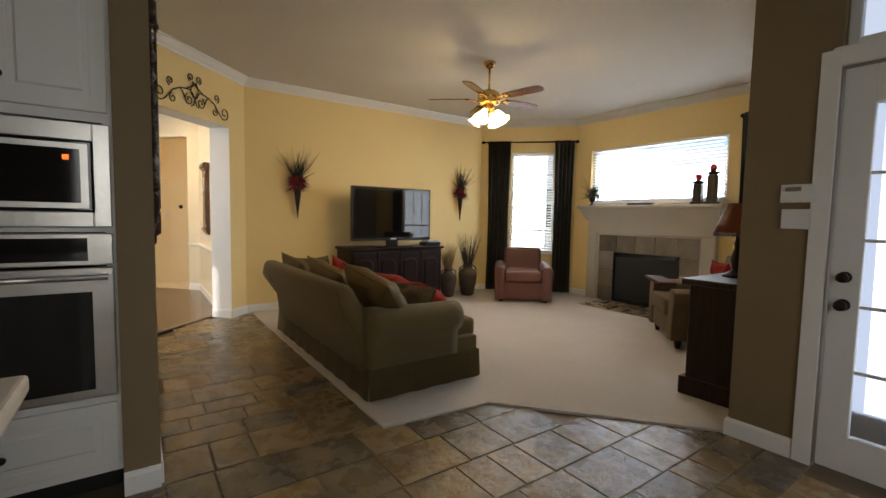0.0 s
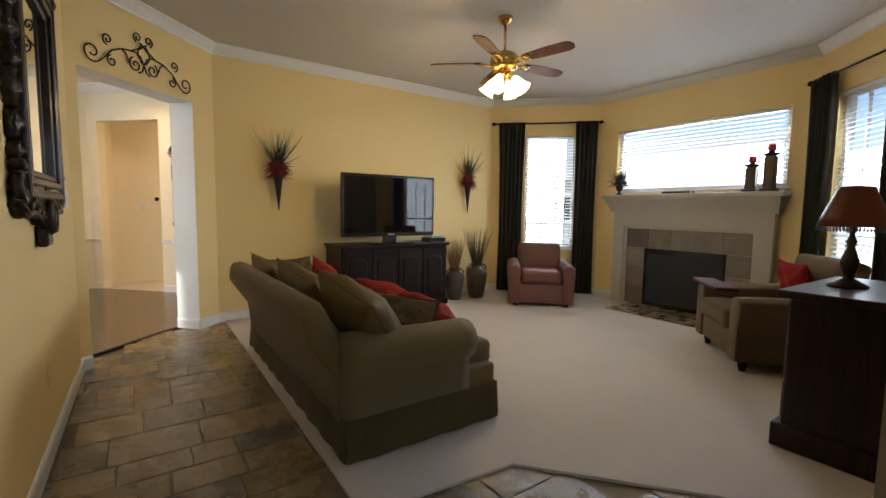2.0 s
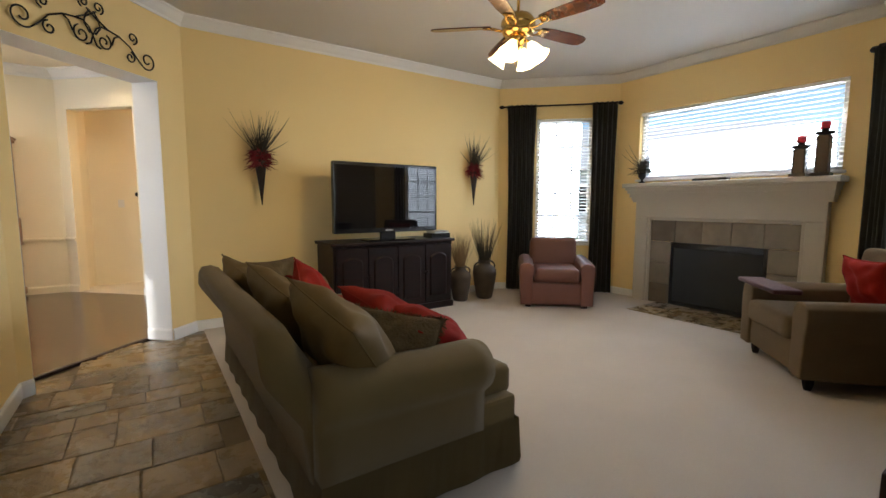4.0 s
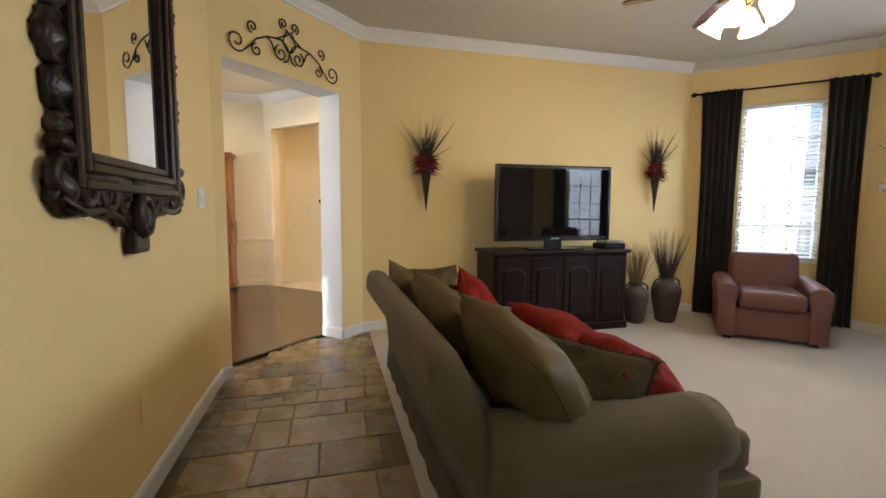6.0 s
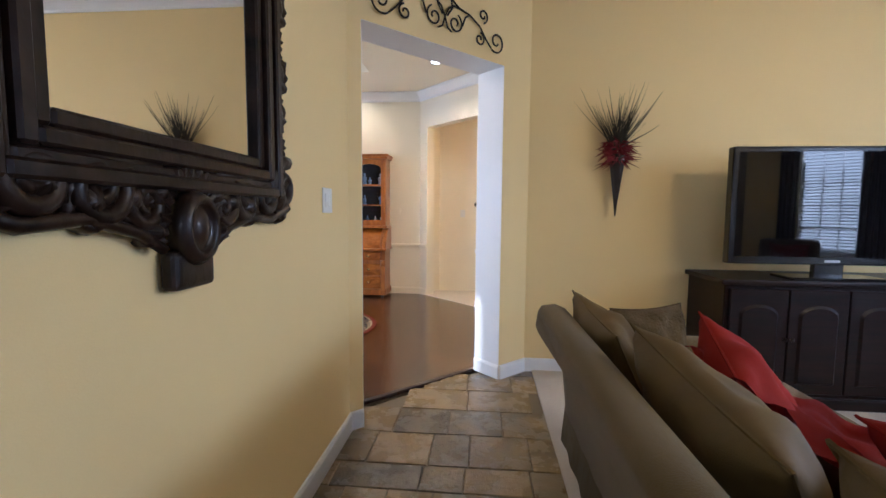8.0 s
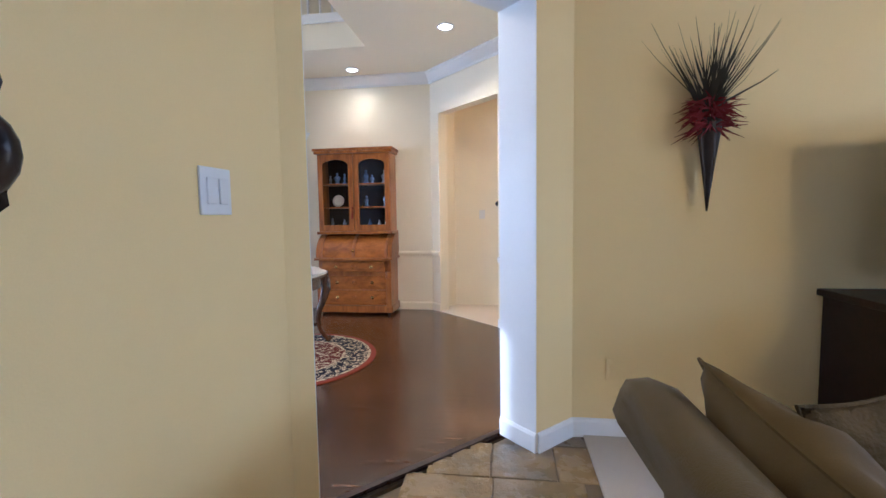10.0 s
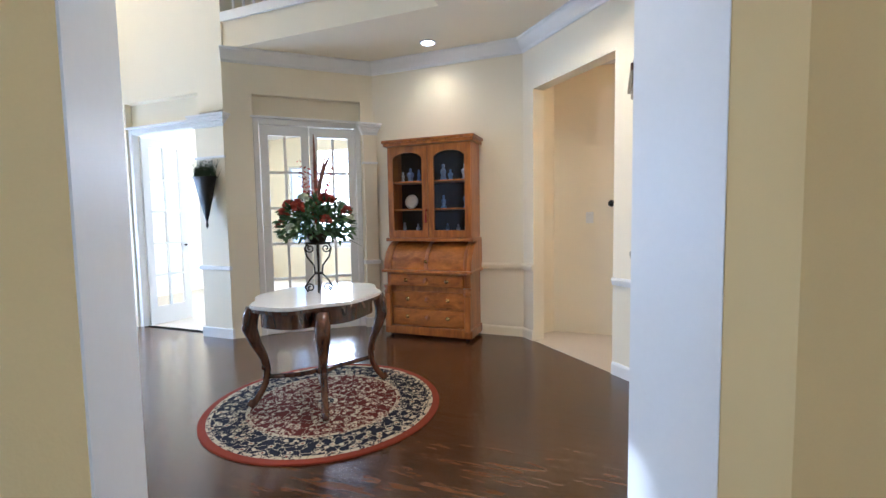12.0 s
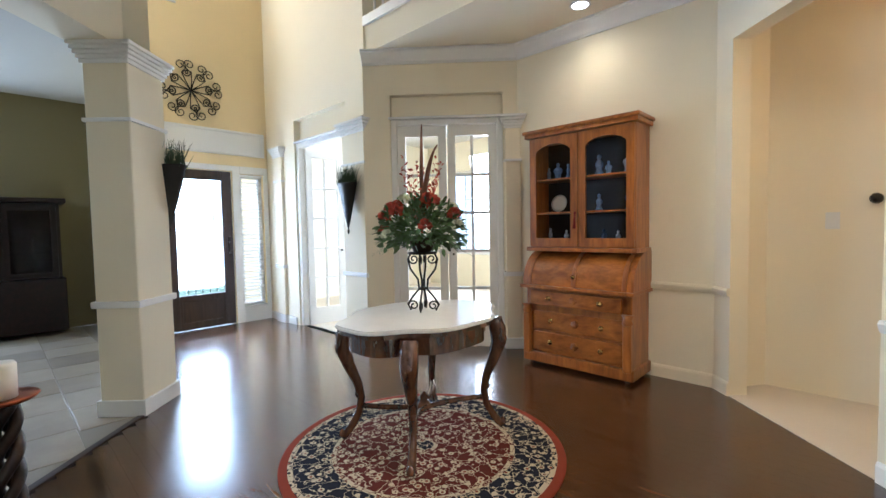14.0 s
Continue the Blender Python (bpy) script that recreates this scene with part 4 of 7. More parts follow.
def television():
    t = thing("television", "large black flat-screen television on a low stand", "television", pose(2.93, 8.02, 0.833))
    part("housing", rbox((-0.625, 0.0, 0.09), (0.625, 0.07, 0.835), 0.012, 2), PLASTIC, t)
    bm = bmesh.new()
    boxm(bm, (-0.59, -0.003, 0.14), (0.59, 0.001, 0.80))
    part("screen", bm, SCREEN, t, "glossy black screen")
    bm = bmesh.new()
    boxm(bm, (-0.045, -0.005, 0.108), (0.045, 0.001, 0.122))
    part("badge", bm, STEEL, t, "small silver badge")
    part("neck", rbox((-0.09, 0.02, 0.01), (0.09, 0.06, 0.10), 0.006, 1), PLASTIC, t)
    part("stand", rbox((-0.28, -0.09, 0.0), (0.28, 0.14, 0.018), 0.008, 2), BLACKGLASS, t)


television()
for k, (dx, w, h, z) in enumerate(((3.62, 0.26, 0.055, 0.833), (3.63, 0.20, 0.03, 0.888))):
    b = thing("media_box", "black media player box on the console" if k == 0 else "small grey receiver on the media box", "media player", pose(dx, 8.02, z))
    part("case", rbox((-w / 2, 0, 0), (w / 2, 0.2, h), 0.005, 1), PLASTIC if k == 0 else STEEL, b)
    bm = bmesh.new()
    boxm(bm, (-w / 2 + 0.02, -0.002, h * 0.4), (w / 2 - 0.05, 0.001, h * 0.6))
    part("front_panel", bm, BLACKGLASS, b)

# ---- wall sconces with feathers ----


def sconce(x, seed):
    rng = random.Random(seed)
    s = thing("wall_sconce", "dark cone wall sconce with dried grass and red feathers", "wall decoration", pose(x, 8.40, 1.22), "feather sconces")
    bm = bmesh.new()
    lathe(bm, [(0.004, 0), (0.015, 0.10), (0.036, 0.26), (0.058, 0.42), (0.060, 0.45)], 14, None, 0.75)
    part("cone", bm, BRONZE, s, smooth=True)
    bm = bmesh.new()
    for k in range(260):
        a, t = rng.uniform(0, 6.28), rng.uniform(0.0, 1.0)
        root = (0.06 * math.cos(a) * t, 0.03 * math.sin(a), 0.40 + rng.uniform(0, 0.15))
        ln = rng.uniform(0.06, 0.13)
        tip = (root[0] + math.cos(a) * ln, min(root[1] + math.sin(a) * ln * 0.5, 0.05), root[2] + rng.uniform(-0.05, 0.06))
        blade(bm, root, tip, 0.008, (0, 0, -0.03), None, 3, 2)
    part("feather_tuft", bm, REDFEATHER, s, "dark red feathers")
    bm = bmesh.new()
    for k in range(70):
        a = rng.gauss(0.06, 0.33)
        ln = rng.uniform(0.26, 0.50) * (1.0 if k % 3 else 0.75)
        root = (rng.uniform(-0.04, 0.04), rng.uniform(-0.03, 0.03), 0.48)
        tip = (root[0] + math.sin(a) * ln, root[1] + rng.uniform(-0.10, 0.03), 0.50 + math.cos(a) * ln)
        blade(bm, root, tip, rng.uniform(0.003, 0.009), (math.sin(a) * 0.07, 0, -0.03), None, 3, 4)
    part("grass", bm, DARKGRASS, s, "dried dark grass")


sconce(1.70, 5)
sconce(4.40, 6)

# ---- urns with dried grass ----


def urn(x, y, scale, seed, straw, spread, height, label):
    rng = random.Random(seed)
    u = thing("floor_urn", label, "urn", pose(x, y, 0.013), "floor urns")
    bm = bmesh.new()
    prof = [(0.10, 0), (0.115, 0.02), (0.13, 0.10), (0.155, 0.24), (0.17, 0.36), (0.165, 0.42), (0.12, 0.47), (0.085, 0.49), (0.085, 0.53), (0.10, 0.55), (0.095, 0.555), (0.07, 0.54), (0.06, 0.4)]
    lathe(bm, [(r * scale, z * scale) for r, z in prof], 24)
    part("vessel", bm, URNCLAY, u, smooth=True)
    for sgn in (1, -1):
        bm = bmesh.new()
        tube(bm, [(sgn * scale * (0.09 + 0.10 * math.sin(q)), 0, scale * (0.53 - 0.075 * (1 - math.cos(q)))) for q in [math.pi * k / 10 for k in range(11)]], 0.012 * scale, 6)
        part("handle", bm, URNCLAY, u, smooth=True)
    bm = bmesh.new()
    for k in range(150):
        a = rng.uniform(0, 6.28)
        ln, out = rng.uniform(0.6, 1.0) * height, rng.uniform(0.1, 1.0) * spread
        blade(bm, (0.03 * math.cos(a), 0.03 * math.sin(a), 0.45 * scale), (out * math.cos(a), out * math.sin(a), 0.52 * scale + ln), rng.uniform(0.002, 0.005), (0.02 * math.cos(a), 0.02 * math.sin(a), 0), None, 3, 3)
    part("dried_grass", bm, straw, u)


urn(3.98, 8.12, 0.80, 21, STRAW, 0.16, 0.46, "brown clay floor urn filled with dried reeds")
urn(4.34, 8.08, 0.90, 22, DARKGRASS, 0.22, 0.58, "brown two-handled floor urn with dark dried grass")

# ---- armchairs ----


def armchair(name, label, m, cloth, feet=False, w=0.84, d=0.84, h=0.78, arm_h=0.56, throw=None):
    """Local: front faces -y."""
    c = thing(name, label, "armchair", m)
    z0 = 0.09 if feet else 0.035
    part("base", rbox((-w / 2 + 0.02, -d / 2 + 0.03, z0), (w / 2 - 0.02, d / 2 - 0.05, 0.32), 0.03, 3), cloth, c, smooth=True)
    part("seat", rbox((-w / 2 + 0.16, -d / 2 - 0.02, 0.30), (w / 2 - 0.16, d / 2 - 0.22, 0.47), 0.06, 4), cloth, c, "plump seat cushion", True)
    bm = rbox((-w / 2 + 0.12, -0.11, -0.02), (w / 2 - 0.12, 0.11, h - 0.34), 0.08, 4, Matrix.Translation((0, d / 2 - 0.17, 0.36)) @ Matrix.Rotation(radians(-10), 4, "X"))
    part("backrest", bm, cloth, c, smooth=True)
    for sgn in (-1, 1):
        bm = bmesh.new()
        prof = [(0.0, z0), (-0.01, 0.36), (-0.025, arm_h - 0.12), (-0.015, arm_h - 0.03), (0.03, arm_h), (0.10, arm_h), (0.15, arm_h - 0.04), (0.155, arm_h - 0.12), (0.14, 0.36), (0.14, z0)]
        rings = []
        for k in range(11):
            q = k / 10
            y = -d / 2 + 0.01 + (d - 0.06) * q
            fall = 0.03 * (1 - q) ** 3 * (1 if not feet else 0.4)
            rings.append([bm.verts.new((sgn * (w / 2 - a), y + (0.03 * max(0, (z - 0.36)) if k == 0 else 0), z - (fall if z > 0.4 else 0))) for a, z in prof])
        for a, b in zip(rings, rings[1:]):
            for i in range(len(a)):
                bm.faces.new((a[i], a[(i + 1) % len(a)], b[(i + 1) % len(a)], b[i]))
        bm.faces.new(rings[0])
        bm.faces.new(rings[-1])
        bmesh.ops.recalc_face_normals(bm, faces=bm.faces)
        part("armrest", bevelled(bm, 0.012, 2), cloth, c, smooth=True)
    for sx in (-1, 1):
        for sy in (-1, 1):
            if feet:
                bm = bmesh.new()
                lathe(bm, [(0.022, 0), (0.034, 0.05), (0.036, 0.10)], 8)
                p = part("foot", bm, ESPRESSO, c, "dark wooden foot")
                p.location = (sx * (w / 2 - 0.08), sy * (d / 2 - 0.10), 0)
            else:
                bm = bmesh.new()
                boxm(bm, (-0.035, -0.035, 0), (0.035, 0.035, 0.04))
                p = part("foot", bm, ESPRESSO, c, "low dark foot")
                p.location = (sx * (w / 2 - 0.09), sy * (d / 2 - 0.10), 0)
    return c


armchair("armchair", "dusty rose leather armchair in front of the tall window", pose(4.92, 7.42, 0.013, 0, 0, -43), ROSE, False, 0.83, 0.80, 0.77, 0.56)
armchair("club_chair", "beige chenille club chair on dark feet beside the hearth", pose(4.81, 4.65, 0.013, 0, 0, -138), BEIGECLOTH, True, 0.92, 0.92, 0.88, 0.60)
pillow("red pillow leaning in the club chair", (4.95, 4.55, 0.66), (0.44, 0.16, 0.40), 42, -14, REDCLOTH)
bm = rbox((-0.09, -0.30, 0), (0.09, 0.30, 0.035), 0.015, 3, Matrix.Translation((4.58, 5.03, 0.612)) @ Matrix.Rotation(radians(-48), 4, "Z") @ Matrix.Rotation(radians(90), 4, "Z") @ Matrix.Rotation(radians(90), 4, "Z"))
one("arm_throw", bm, BURGUNDY, "folded burgundy throw over the club chair arm", "blanket", smooth=True)


# ---- chest and table lamp beside the club chair ----


def chest():
    c = thing("chest", "dark brown wooden chest with a moulded top and plinth", "chest", pose(3.16, 3.63, 0.013))
    part("body", rbox((0.02, 0.0, 0.12), (0.92, 0.43, 0.80), 0.006, 1), CHESTWOOD, c)
    part("plinth", rbox((0.0, 0.0, 0.0), (0.94, 0.47, 0.13), 0.012, 2), CHESTWOOD, c)
    part("top", rbox((-0.01, -0.005, 0.80), (0.95, 0.48, 0.845), 0.012, 3), CHESTWOOD, c)
    for k in range(3):
        d = part("drawer", rbox((0.05, 0.425, 0.15 + 0.215 * k), (0.89, 0.445, 0.35 + 0.215 * k), 0.006, 1), CHESTWOOD, c)
        for x in (0.25, 0.69):
            bm = bmesh.new()
            lathe(bm, [(0.006, 0), (0.007, 0.012), (0.016, 0.02), (0.012, 0.03), (0.002, 0.032)], 10, Matrix.Translation((x, 0.445, 0.25 + 0.215 * k)) @ Matrix.Rotation(radians(-90), 4, "X"))
            part("knob", bm, BRASS, d, smooth=True)


chest()


def table_lamp(x, y, z):
    t = thing("table_lamp", "bronze table lamp with a dark amber bell shade and beaded fringe", "table lamp", pose(x, y, z))
    bm = bmesh.new()
    lathe(bm, [(0.085, 0), (0.09, 0.012), (0.06, 0.03), (0.025, 0.05), (0.03, 0.08), (0.045, 0.13), (0.03, 0.18), (0.016, 0.22), (0.024, 0.25), (0.012, 0.28), (0.010, 0.40)], 20)
    part("stand", bm, BRONZE, t, smooth=True)
    bm = bmesh.new()
    prof = [(0.155, 0.33), (0.135, 0.39), (0.108, 0.46), (0.085, 0.515), (0.075, 0.545)]
    rings = []
    for r, zz in prof + [(r - 0.004, zz) for r, zz in prof[::-1]]:
        rings.append([bm.verts.new((r * math.cos(a) * (1 + 0.02 * math.cos(8 * a)), r * math.sin(a) * (1 + 0.02 * math.cos(8 * a)), zz)) for a in [2 * math.pi * k / 40 for k in range(40)]])
    for a, b in zip(rings, rings[1:] + rings[:1]):
        for k in range(40):
            bm.faces.new((a[k], a[(k + 1) % 40], b[(k + 1) % 40], b[k]))
    part("shade", bm, AMBERSHADE, t, "dark amber fabric bell shade", True)
    bm = bmesh.new()
    for k in range(64):
        a = 2 * math.pi * k / 64
        lathe(bm, [(0.001, -0.03), (0.005, -0.024), (0.004, -0.012), (0.001, 0.0)], 5, Matrix.Translation((0.153 * math.cos(a), 0.153 * math.sin(a), 0.332)))
    part("beads", bm, CERAMICBLUE, t, "pale beaded fringe")
    bm = bmesh.new()
    lathe(bm, [(0.012, 0.40), (0.022, 0.43), (0.03, 0.46), (0.024, 0.49), (0.006, 0.505)], 12)
    part("bulb", bm, shade_material("bulb_glass", (1.0, 0.7, 0.35), 6.0), t, smooth=True)


table_lamp(3.58, 3.93, 0.858)
lamp_bulb = bulb("table_lamp_bulb", (3.58, 3.93, 1.31), 2.5, (1.0, 0.62, 0.28))
# ---- ceiling fan ----


def ceiling_fan(x, y):
    f = thing("ceiling_fan", "brass ceiling fan with dark blades and four lit glass shades", "ceiling fan", pose(x, y, 0, 0, 0, 8))
    bm = bmesh.new()
    lathe(bm, [(0.065, 2.928), (0.062, 2.905), (0.04, 2.875), (0.014, 2.86)], 20)
    part("canopy", bm, BRASS, f, smooth=True)
    bm = bmesh.new()
    tube(bm, [(0, 0, 2.87), (0, 0, 2.63)], 0.012, 10)
    part("downrod", bm, BRASS, f, smooth=True)
    bm = bmesh.new()
    lathe(bm, [(0.02, 2.65), (0.06, 2.635), (0.10, 2.615), (0.125, 2.58), (0.128, 2.55), (0.11, 2.525), (0.125, 2.515), (0.11, 2.49), (0.06, 2.475)], 28)
    part("motor", bm, BRASS, f, smooth=True)
    for k in range(5):
        m = Matrix.Rotation(2 * math.pi * k / 5 - 0.245, 4, "Z") @ Matrix.Translation((0, 0, 2.545)) @ Matrix.Rotation(radians(-12), 4, "X")
        pts = [(0.20, -0.045), (0.30, -0.058), (0.48, -0.066), (0.60, -0.062), (0.645, -0.045), (0.66, 0.0), (0.645, 0.045), (0.60, 0.062), (0.48, 0.066), (0.30, 0.058), (0.20, 0.045)]
        bm = sheet_prism(pts, -0.004, 0.004)
        bmesh.ops.transform(bm, matrix=m, verts=bm.verts)
        b = part("blade", bm, MAHOGANY, f, "dark mahogany blade")
        bm = bmesh.new()
        for sgn in (-1, 1):
            tube(bm, [(0.09, 0, -0.03), (0.13, sgn * 0.03, -0.025), (0.18, sgn * 0.035, -0.012), (0.24, sgn * 0.012, -0.006)], 0.007, 6, m)
        boxm(bm, (0.19, -0.035, -0.012), (0.26, 0.035, -0.004), m)
        part("blade_arm", bm, BRASS, b, "brass blade arm", True)
    bm = bmesh.new()
    lathe(bm, [(0.06, 2.475), (0.065, 2.45), (0.05, 2.42), (0.03, 2.40), (0.006, 2.385)], 20)
    part("light_hub", bm, BRASS, f, smooth=True)
    for k in range(4):
        a = 2 * math.pi * k / 4 + 0.3
        m = Matrix.Rotation(a, 4, "Z") @ Matrix.Translation((0.075, 0, 2.43)) @ Matrix.Rotation(radians(-38), 4, "Y")
        bm = bmesh.new()
        tube(bm, [(-0.04, 0, 0.02), (0.0, 0, 0.0), (0.0, 0, -0.03)], 0.010, 8, m)
        arm = part("light_arm", bm, BRASS, f, smooth=True)
        bm = bmesh.new()
        prof = [(0.024, -0.03), (0.034, -0.05), (0.046, -0.09), (0.052, -0.125), (0.066, -0.155), (0.074, -0.165)]
        n = 26
        rings = [[bm.verts.new(m @ Vector((r * math.cos(q) * (1 + (0.05 * math.cos(8 * q) if z < -0.13 else 0)), r * math.sin(q) * (1 + (0.05 * math.cos(8 * q) if z < -0.13 else 0)), z))) for q in [2 * math.pi * i / n for i in range(n)]] for r, z in prof + [(r - 0.003, z) for r, z in prof[::-1]]]
        for p, q in zip(rings, rings[1:]):
            for i in range(n):
                bm.faces.new((p[i], p[(i + 1) % n], q[(i + 1) % n], q[i]))
        part("shade", bm, LAMPGLASS, arm, "frosted scalloped glass shade, lit", True)
        w = pose(x, y, 0, 0, 0, 8) @ m @ Vector((0, 0, -0.20))
        bulb("fan_bulb", w, 11.0, (1.0, 0.72, 0.38), 0.04)
    for dx, ln in ((0.03, 0.10), (-0.02, 0.14)):
        bm = bmesh.new()
        tube(bm, [(dx, 0.01, 2.40), (dx, 0.01, 2.40 - ln)], 0.0015, 5)
        part("pull_chain", bm, BRASS, f)


ceiling_fan(3.09, 6.21)

# ---- carved mirror ----


def spiral(c, r0, r1, a0, turns, n=22):
    """Points of a flat scroll in the (y, z) plane about c."""
    return [(c[0] + (r0 + (r1 - r0) * k / n) * math.cos(a0 + turns * 2 * math.pi * k / n), c[1] + (r0 + (r1 - r0) * k / n) * math.sin(a0 + turns * 2 * math.pi * k / n)) for k in range(n + 1)]


def mirror():
    w = thing("wall_mirror", "large wall mirror in a heavy carved dark wood frame", "mirror", pose(0.0, 6.052, 0))
    y0, y1, z0, z1 = -0.328, 0.328, 1.395, 2.20
    bm = bmesh.new()
    boxm(bm, (0.004, y0 - 0.01, z0 - 0.01), (0.020, y1 + 0.01, z1 + 0.01))
    part("glass", bm, MIRROR, w, "clear mirror glass")
    bm = bmesh.new()
    for o, t in ((0.0, 0.042), (0.035, 0.058), (0.068, 0.046), (0.088, 0.062)):
        a, b, c, d = y0 - o, y1 + o, z0 - o, z1 + o
        e = 0.032
        for lo, hi in (((0.004, a - e, c - e), (t, a, d + e)), ((0.004, b, c - e), (t, b + e, d + e)), ((0.004, a, c - e), (t, b, c)), ((0.004, a, d), (t, b, d + e))):
            boxm(bm, lo, hi)
    part("moulding", bevelled(bm, 0.006, 1), CARVED, w)

    def scrolls(items, name):
        for pts, r, taper in items:
            bm = bmesh.new()
            n = len(pts)
            tube(bm, [(0.034, y, z) for y, z in pts], [r * (1 - taper * k / (n - 1)) for k in range(n)], 8)
            part(name, bm, CARVED, w, smooth=True)

    items = []
    for sgn in (-1, 1):
        items += [([(sgn * y, z) for y, z in spiral((0.50, 1.275), 0.085, 0.02, 1.2, 1.3)], 0.038, 0.4),
                  ([(sgn * y, z) for y, z in spiral((0.37, 1.235), 0.055, 0.015, 0.4, -1.3)], 0.032, 0.4),
                  ([(sgn * y, z) for y, z in spiral((0.25, 1.225), 0.065, 0.018, 2.5, 1.4)], 0.032, 0.4),
                  ([(sgn * y, z) for y, z in spiral((0.14, 1.20), 0.05, 0.015, 0.2, -1.3)], 0.028, 0.4),
                  ([(sgn * 0.52, 1.20), (sgn * 0.40, 1.16), (sgn * 0.28, 1.17), (sgn * 0.16, 1.14), (sgn * 0.09, 1.10)], 0.024, 0.2),
                  ([(sgn * 0.40, 1.29), (sgn * 0.25, 1.285), (sgn * 0.1, 1.28)], 0.022, 0.0)]
    scrolls([([(y * 0.98, z + 0.045) for y, z in pts], r * 0.66, tp) for pts, r, tp in items], "lower_carving")

    def lobe(y, z, r, seed):
        """A carved leaf lobe with a raised rim and radial grooves."""
        rng = random.Random(seed)
        bm = bmesh.new()
        n, turn, sq = 26, rng.uniform(0, 6.28), rng.uniform(0.78, 1.0)
        rings = []
        for q, x in ((1.0, 0.005), (1.03, 0.022), (0.94, 0.044), (0.74, 0.036), (0.52, 0.041), (0.3, 0.052), (0.08, 0.056)):
            ring = []
            for k in range(n):
                a = 2 * math.pi * k / n
                groove = 1 + 0.07 * math.cos(5 * a + turn) * q + 0.03 * math.cos(9 * a)
                ring.append(bm.verts.new((x - 0.006 * math.cos(10 * a + turn) * q, y + r * q * groove * math.cos(a) * sq, z + r * q * groove * math.sin(a))))
            rings.append(ring)
        for a, b in zip(rings, rings[1:]):
            for k in range(n):
                bm.faces.new((a[k], a[(k + 1) % n], b[(k + 1) % n], b[k]))
        bm.faces.new(rings[-1])
        bm.faces.new(rings[0][::-1])
        part("lobe", bm, CARVED, w, smooth=True)

    for sgn in (-1, 1):
        for j, (z, r) in enumerate(((1.37, 0.045), (1.45, 0.04), (1.555, 0.07), (1.69, 0.075), (1.80, 0.045), (1.91, 0.075), (2.03, 0.05), (2.14, 0.07), (2.26, 0.075))):
            lobe(sgn * (0.452 + 0.012 * (j % 2)), z, r, 60 + j)
        for j, (y, z, r) in enumerate(((0.46, 1.275, 0.08), (0.35, 1.275, 0.05), (0.265, 1.245, 0.055), (0.175, 1.255, 0.05), (0.115, 1.185, 0.034), (0.10, 1.27, 0.045))):
            lobe(sgn * y, z, r, 80 + j)
    items = []
    for sgn in (-1, 1):
        items += [([(sgn * y, z) for y, z in spiral((0.40, 2.40), 0.085, 0.02, -1.2, -1.3)], 0.042, 0.4),
                  ([(sgn * y, z) for y, z in spiral((0.22, 2.45), 0.08, 0.02, 3.5, 1.3)], 0.038, 0.4),
                  ([(sgn * 0.5, 2.33), (sgn * 0.3, 2.36), (sgn * 0.1, 2.48)], 0.03, 0.2)]
    scrolls(items, "crest_carving")
    bm = bmesh.new()
    face = Matrix.Translation((0.022, 0, 1.19)) @ Matrix.Rotation(radians(90), 4, "Y")
    lathe(bm, [(0.085, 0.0), (0.09, 0.03), (0.075, 0.055), (0.058, 0.05), (0.055, 0.035), (0.03, 0.05), (0.004, 0.055)], 24, face, 0.75)
    part("rosette", bm, CARVED, w, smooth=True)
    for k in range(13):
        a = math.pi * (k / 12) + 0.0
        bm = bmesh.new()
        tube(bm, [(0.03, 0.075 * math.cos(a), 1.21 + 0.08 * math.sin(a)), (0.045, 0.115 * math.cos(a), 1.22 + 0.12 * math.sin(a))], [0.014, 0.008], 6)
        part("petal", bm, CARVED, w)
    part("pendant", rbox((0.006, -0.075, 1.045), (0.05, 0.075, 1.14), 0.024, 4), CARVED, w)


mirror()

# ---- wrought iron scroll over the opening ----


def iron_scroll():
    t = thing("iron_scroll", "black wrought iron scroll above the passage opening", "wall decoration", m_open @ Matrix.Translation((0.66, -0.018, 2.29)))

    def add(name, pts, r=0.006):
        bm = bmesh.new()
        tube(bm, [(u, 0, v) for u, v in pts], r, 6)
        part(name, bm, IRON, t, smooth=True)

    def curl(c, r, a0, turns, sgn):
        return [(sgn * u, v) for u, v in spiral(c, r, r * 0.25, a0, turns, 26)]

    for s in (-1, 1):
        add("scroll", [(0.0, 0.33), (s * 0.05, 0.27), (s * 0.12, 0.23), (s * 0.21, 0.215), (s * 0.30, 0.17), (s * 0.36, 0.10), (s * 0.41, 0.055)][1:])
        add("scroll", curl((0.46, 0.11), 0.075, -2.2, 1.25, s))
        add("scroll", curl((0.33, 0.245), 0.045, -1.4, 1.25, s))
        add("scroll", curl((0.30, 0.09), 0.045, 1.4, -1.25, s))
        add("scroll", curl((0.085, 0.13), 0.06, 1.2, -1.3, s))
        add("scroll", curl((0.055, 0.36), 0.042, -1.2, 1.3, s))
        add("scroll", [(s * 0.02, 0.16), (s * 0.06, 0.215), (s * 0.05, 0.27), (s * 0.015, 0.32)])
        add("scroll", [(s * 0.145, 0.13), (s * 0.17, 0.19), (s * 0.21, 0.215)])
        add("scroll", [(s * 0.13, 0.228), (s * 0.07, 0.232), (s * 0.03, 0.205), (0.0, 0.15), (s * 0.02, 0.09), (s * 0.055, 0.072)])
        add("scroll", [(s * 0.05, 0.262), (0.0, 0.30), (-s * 0.035, 0.325)])


iron_scroll()


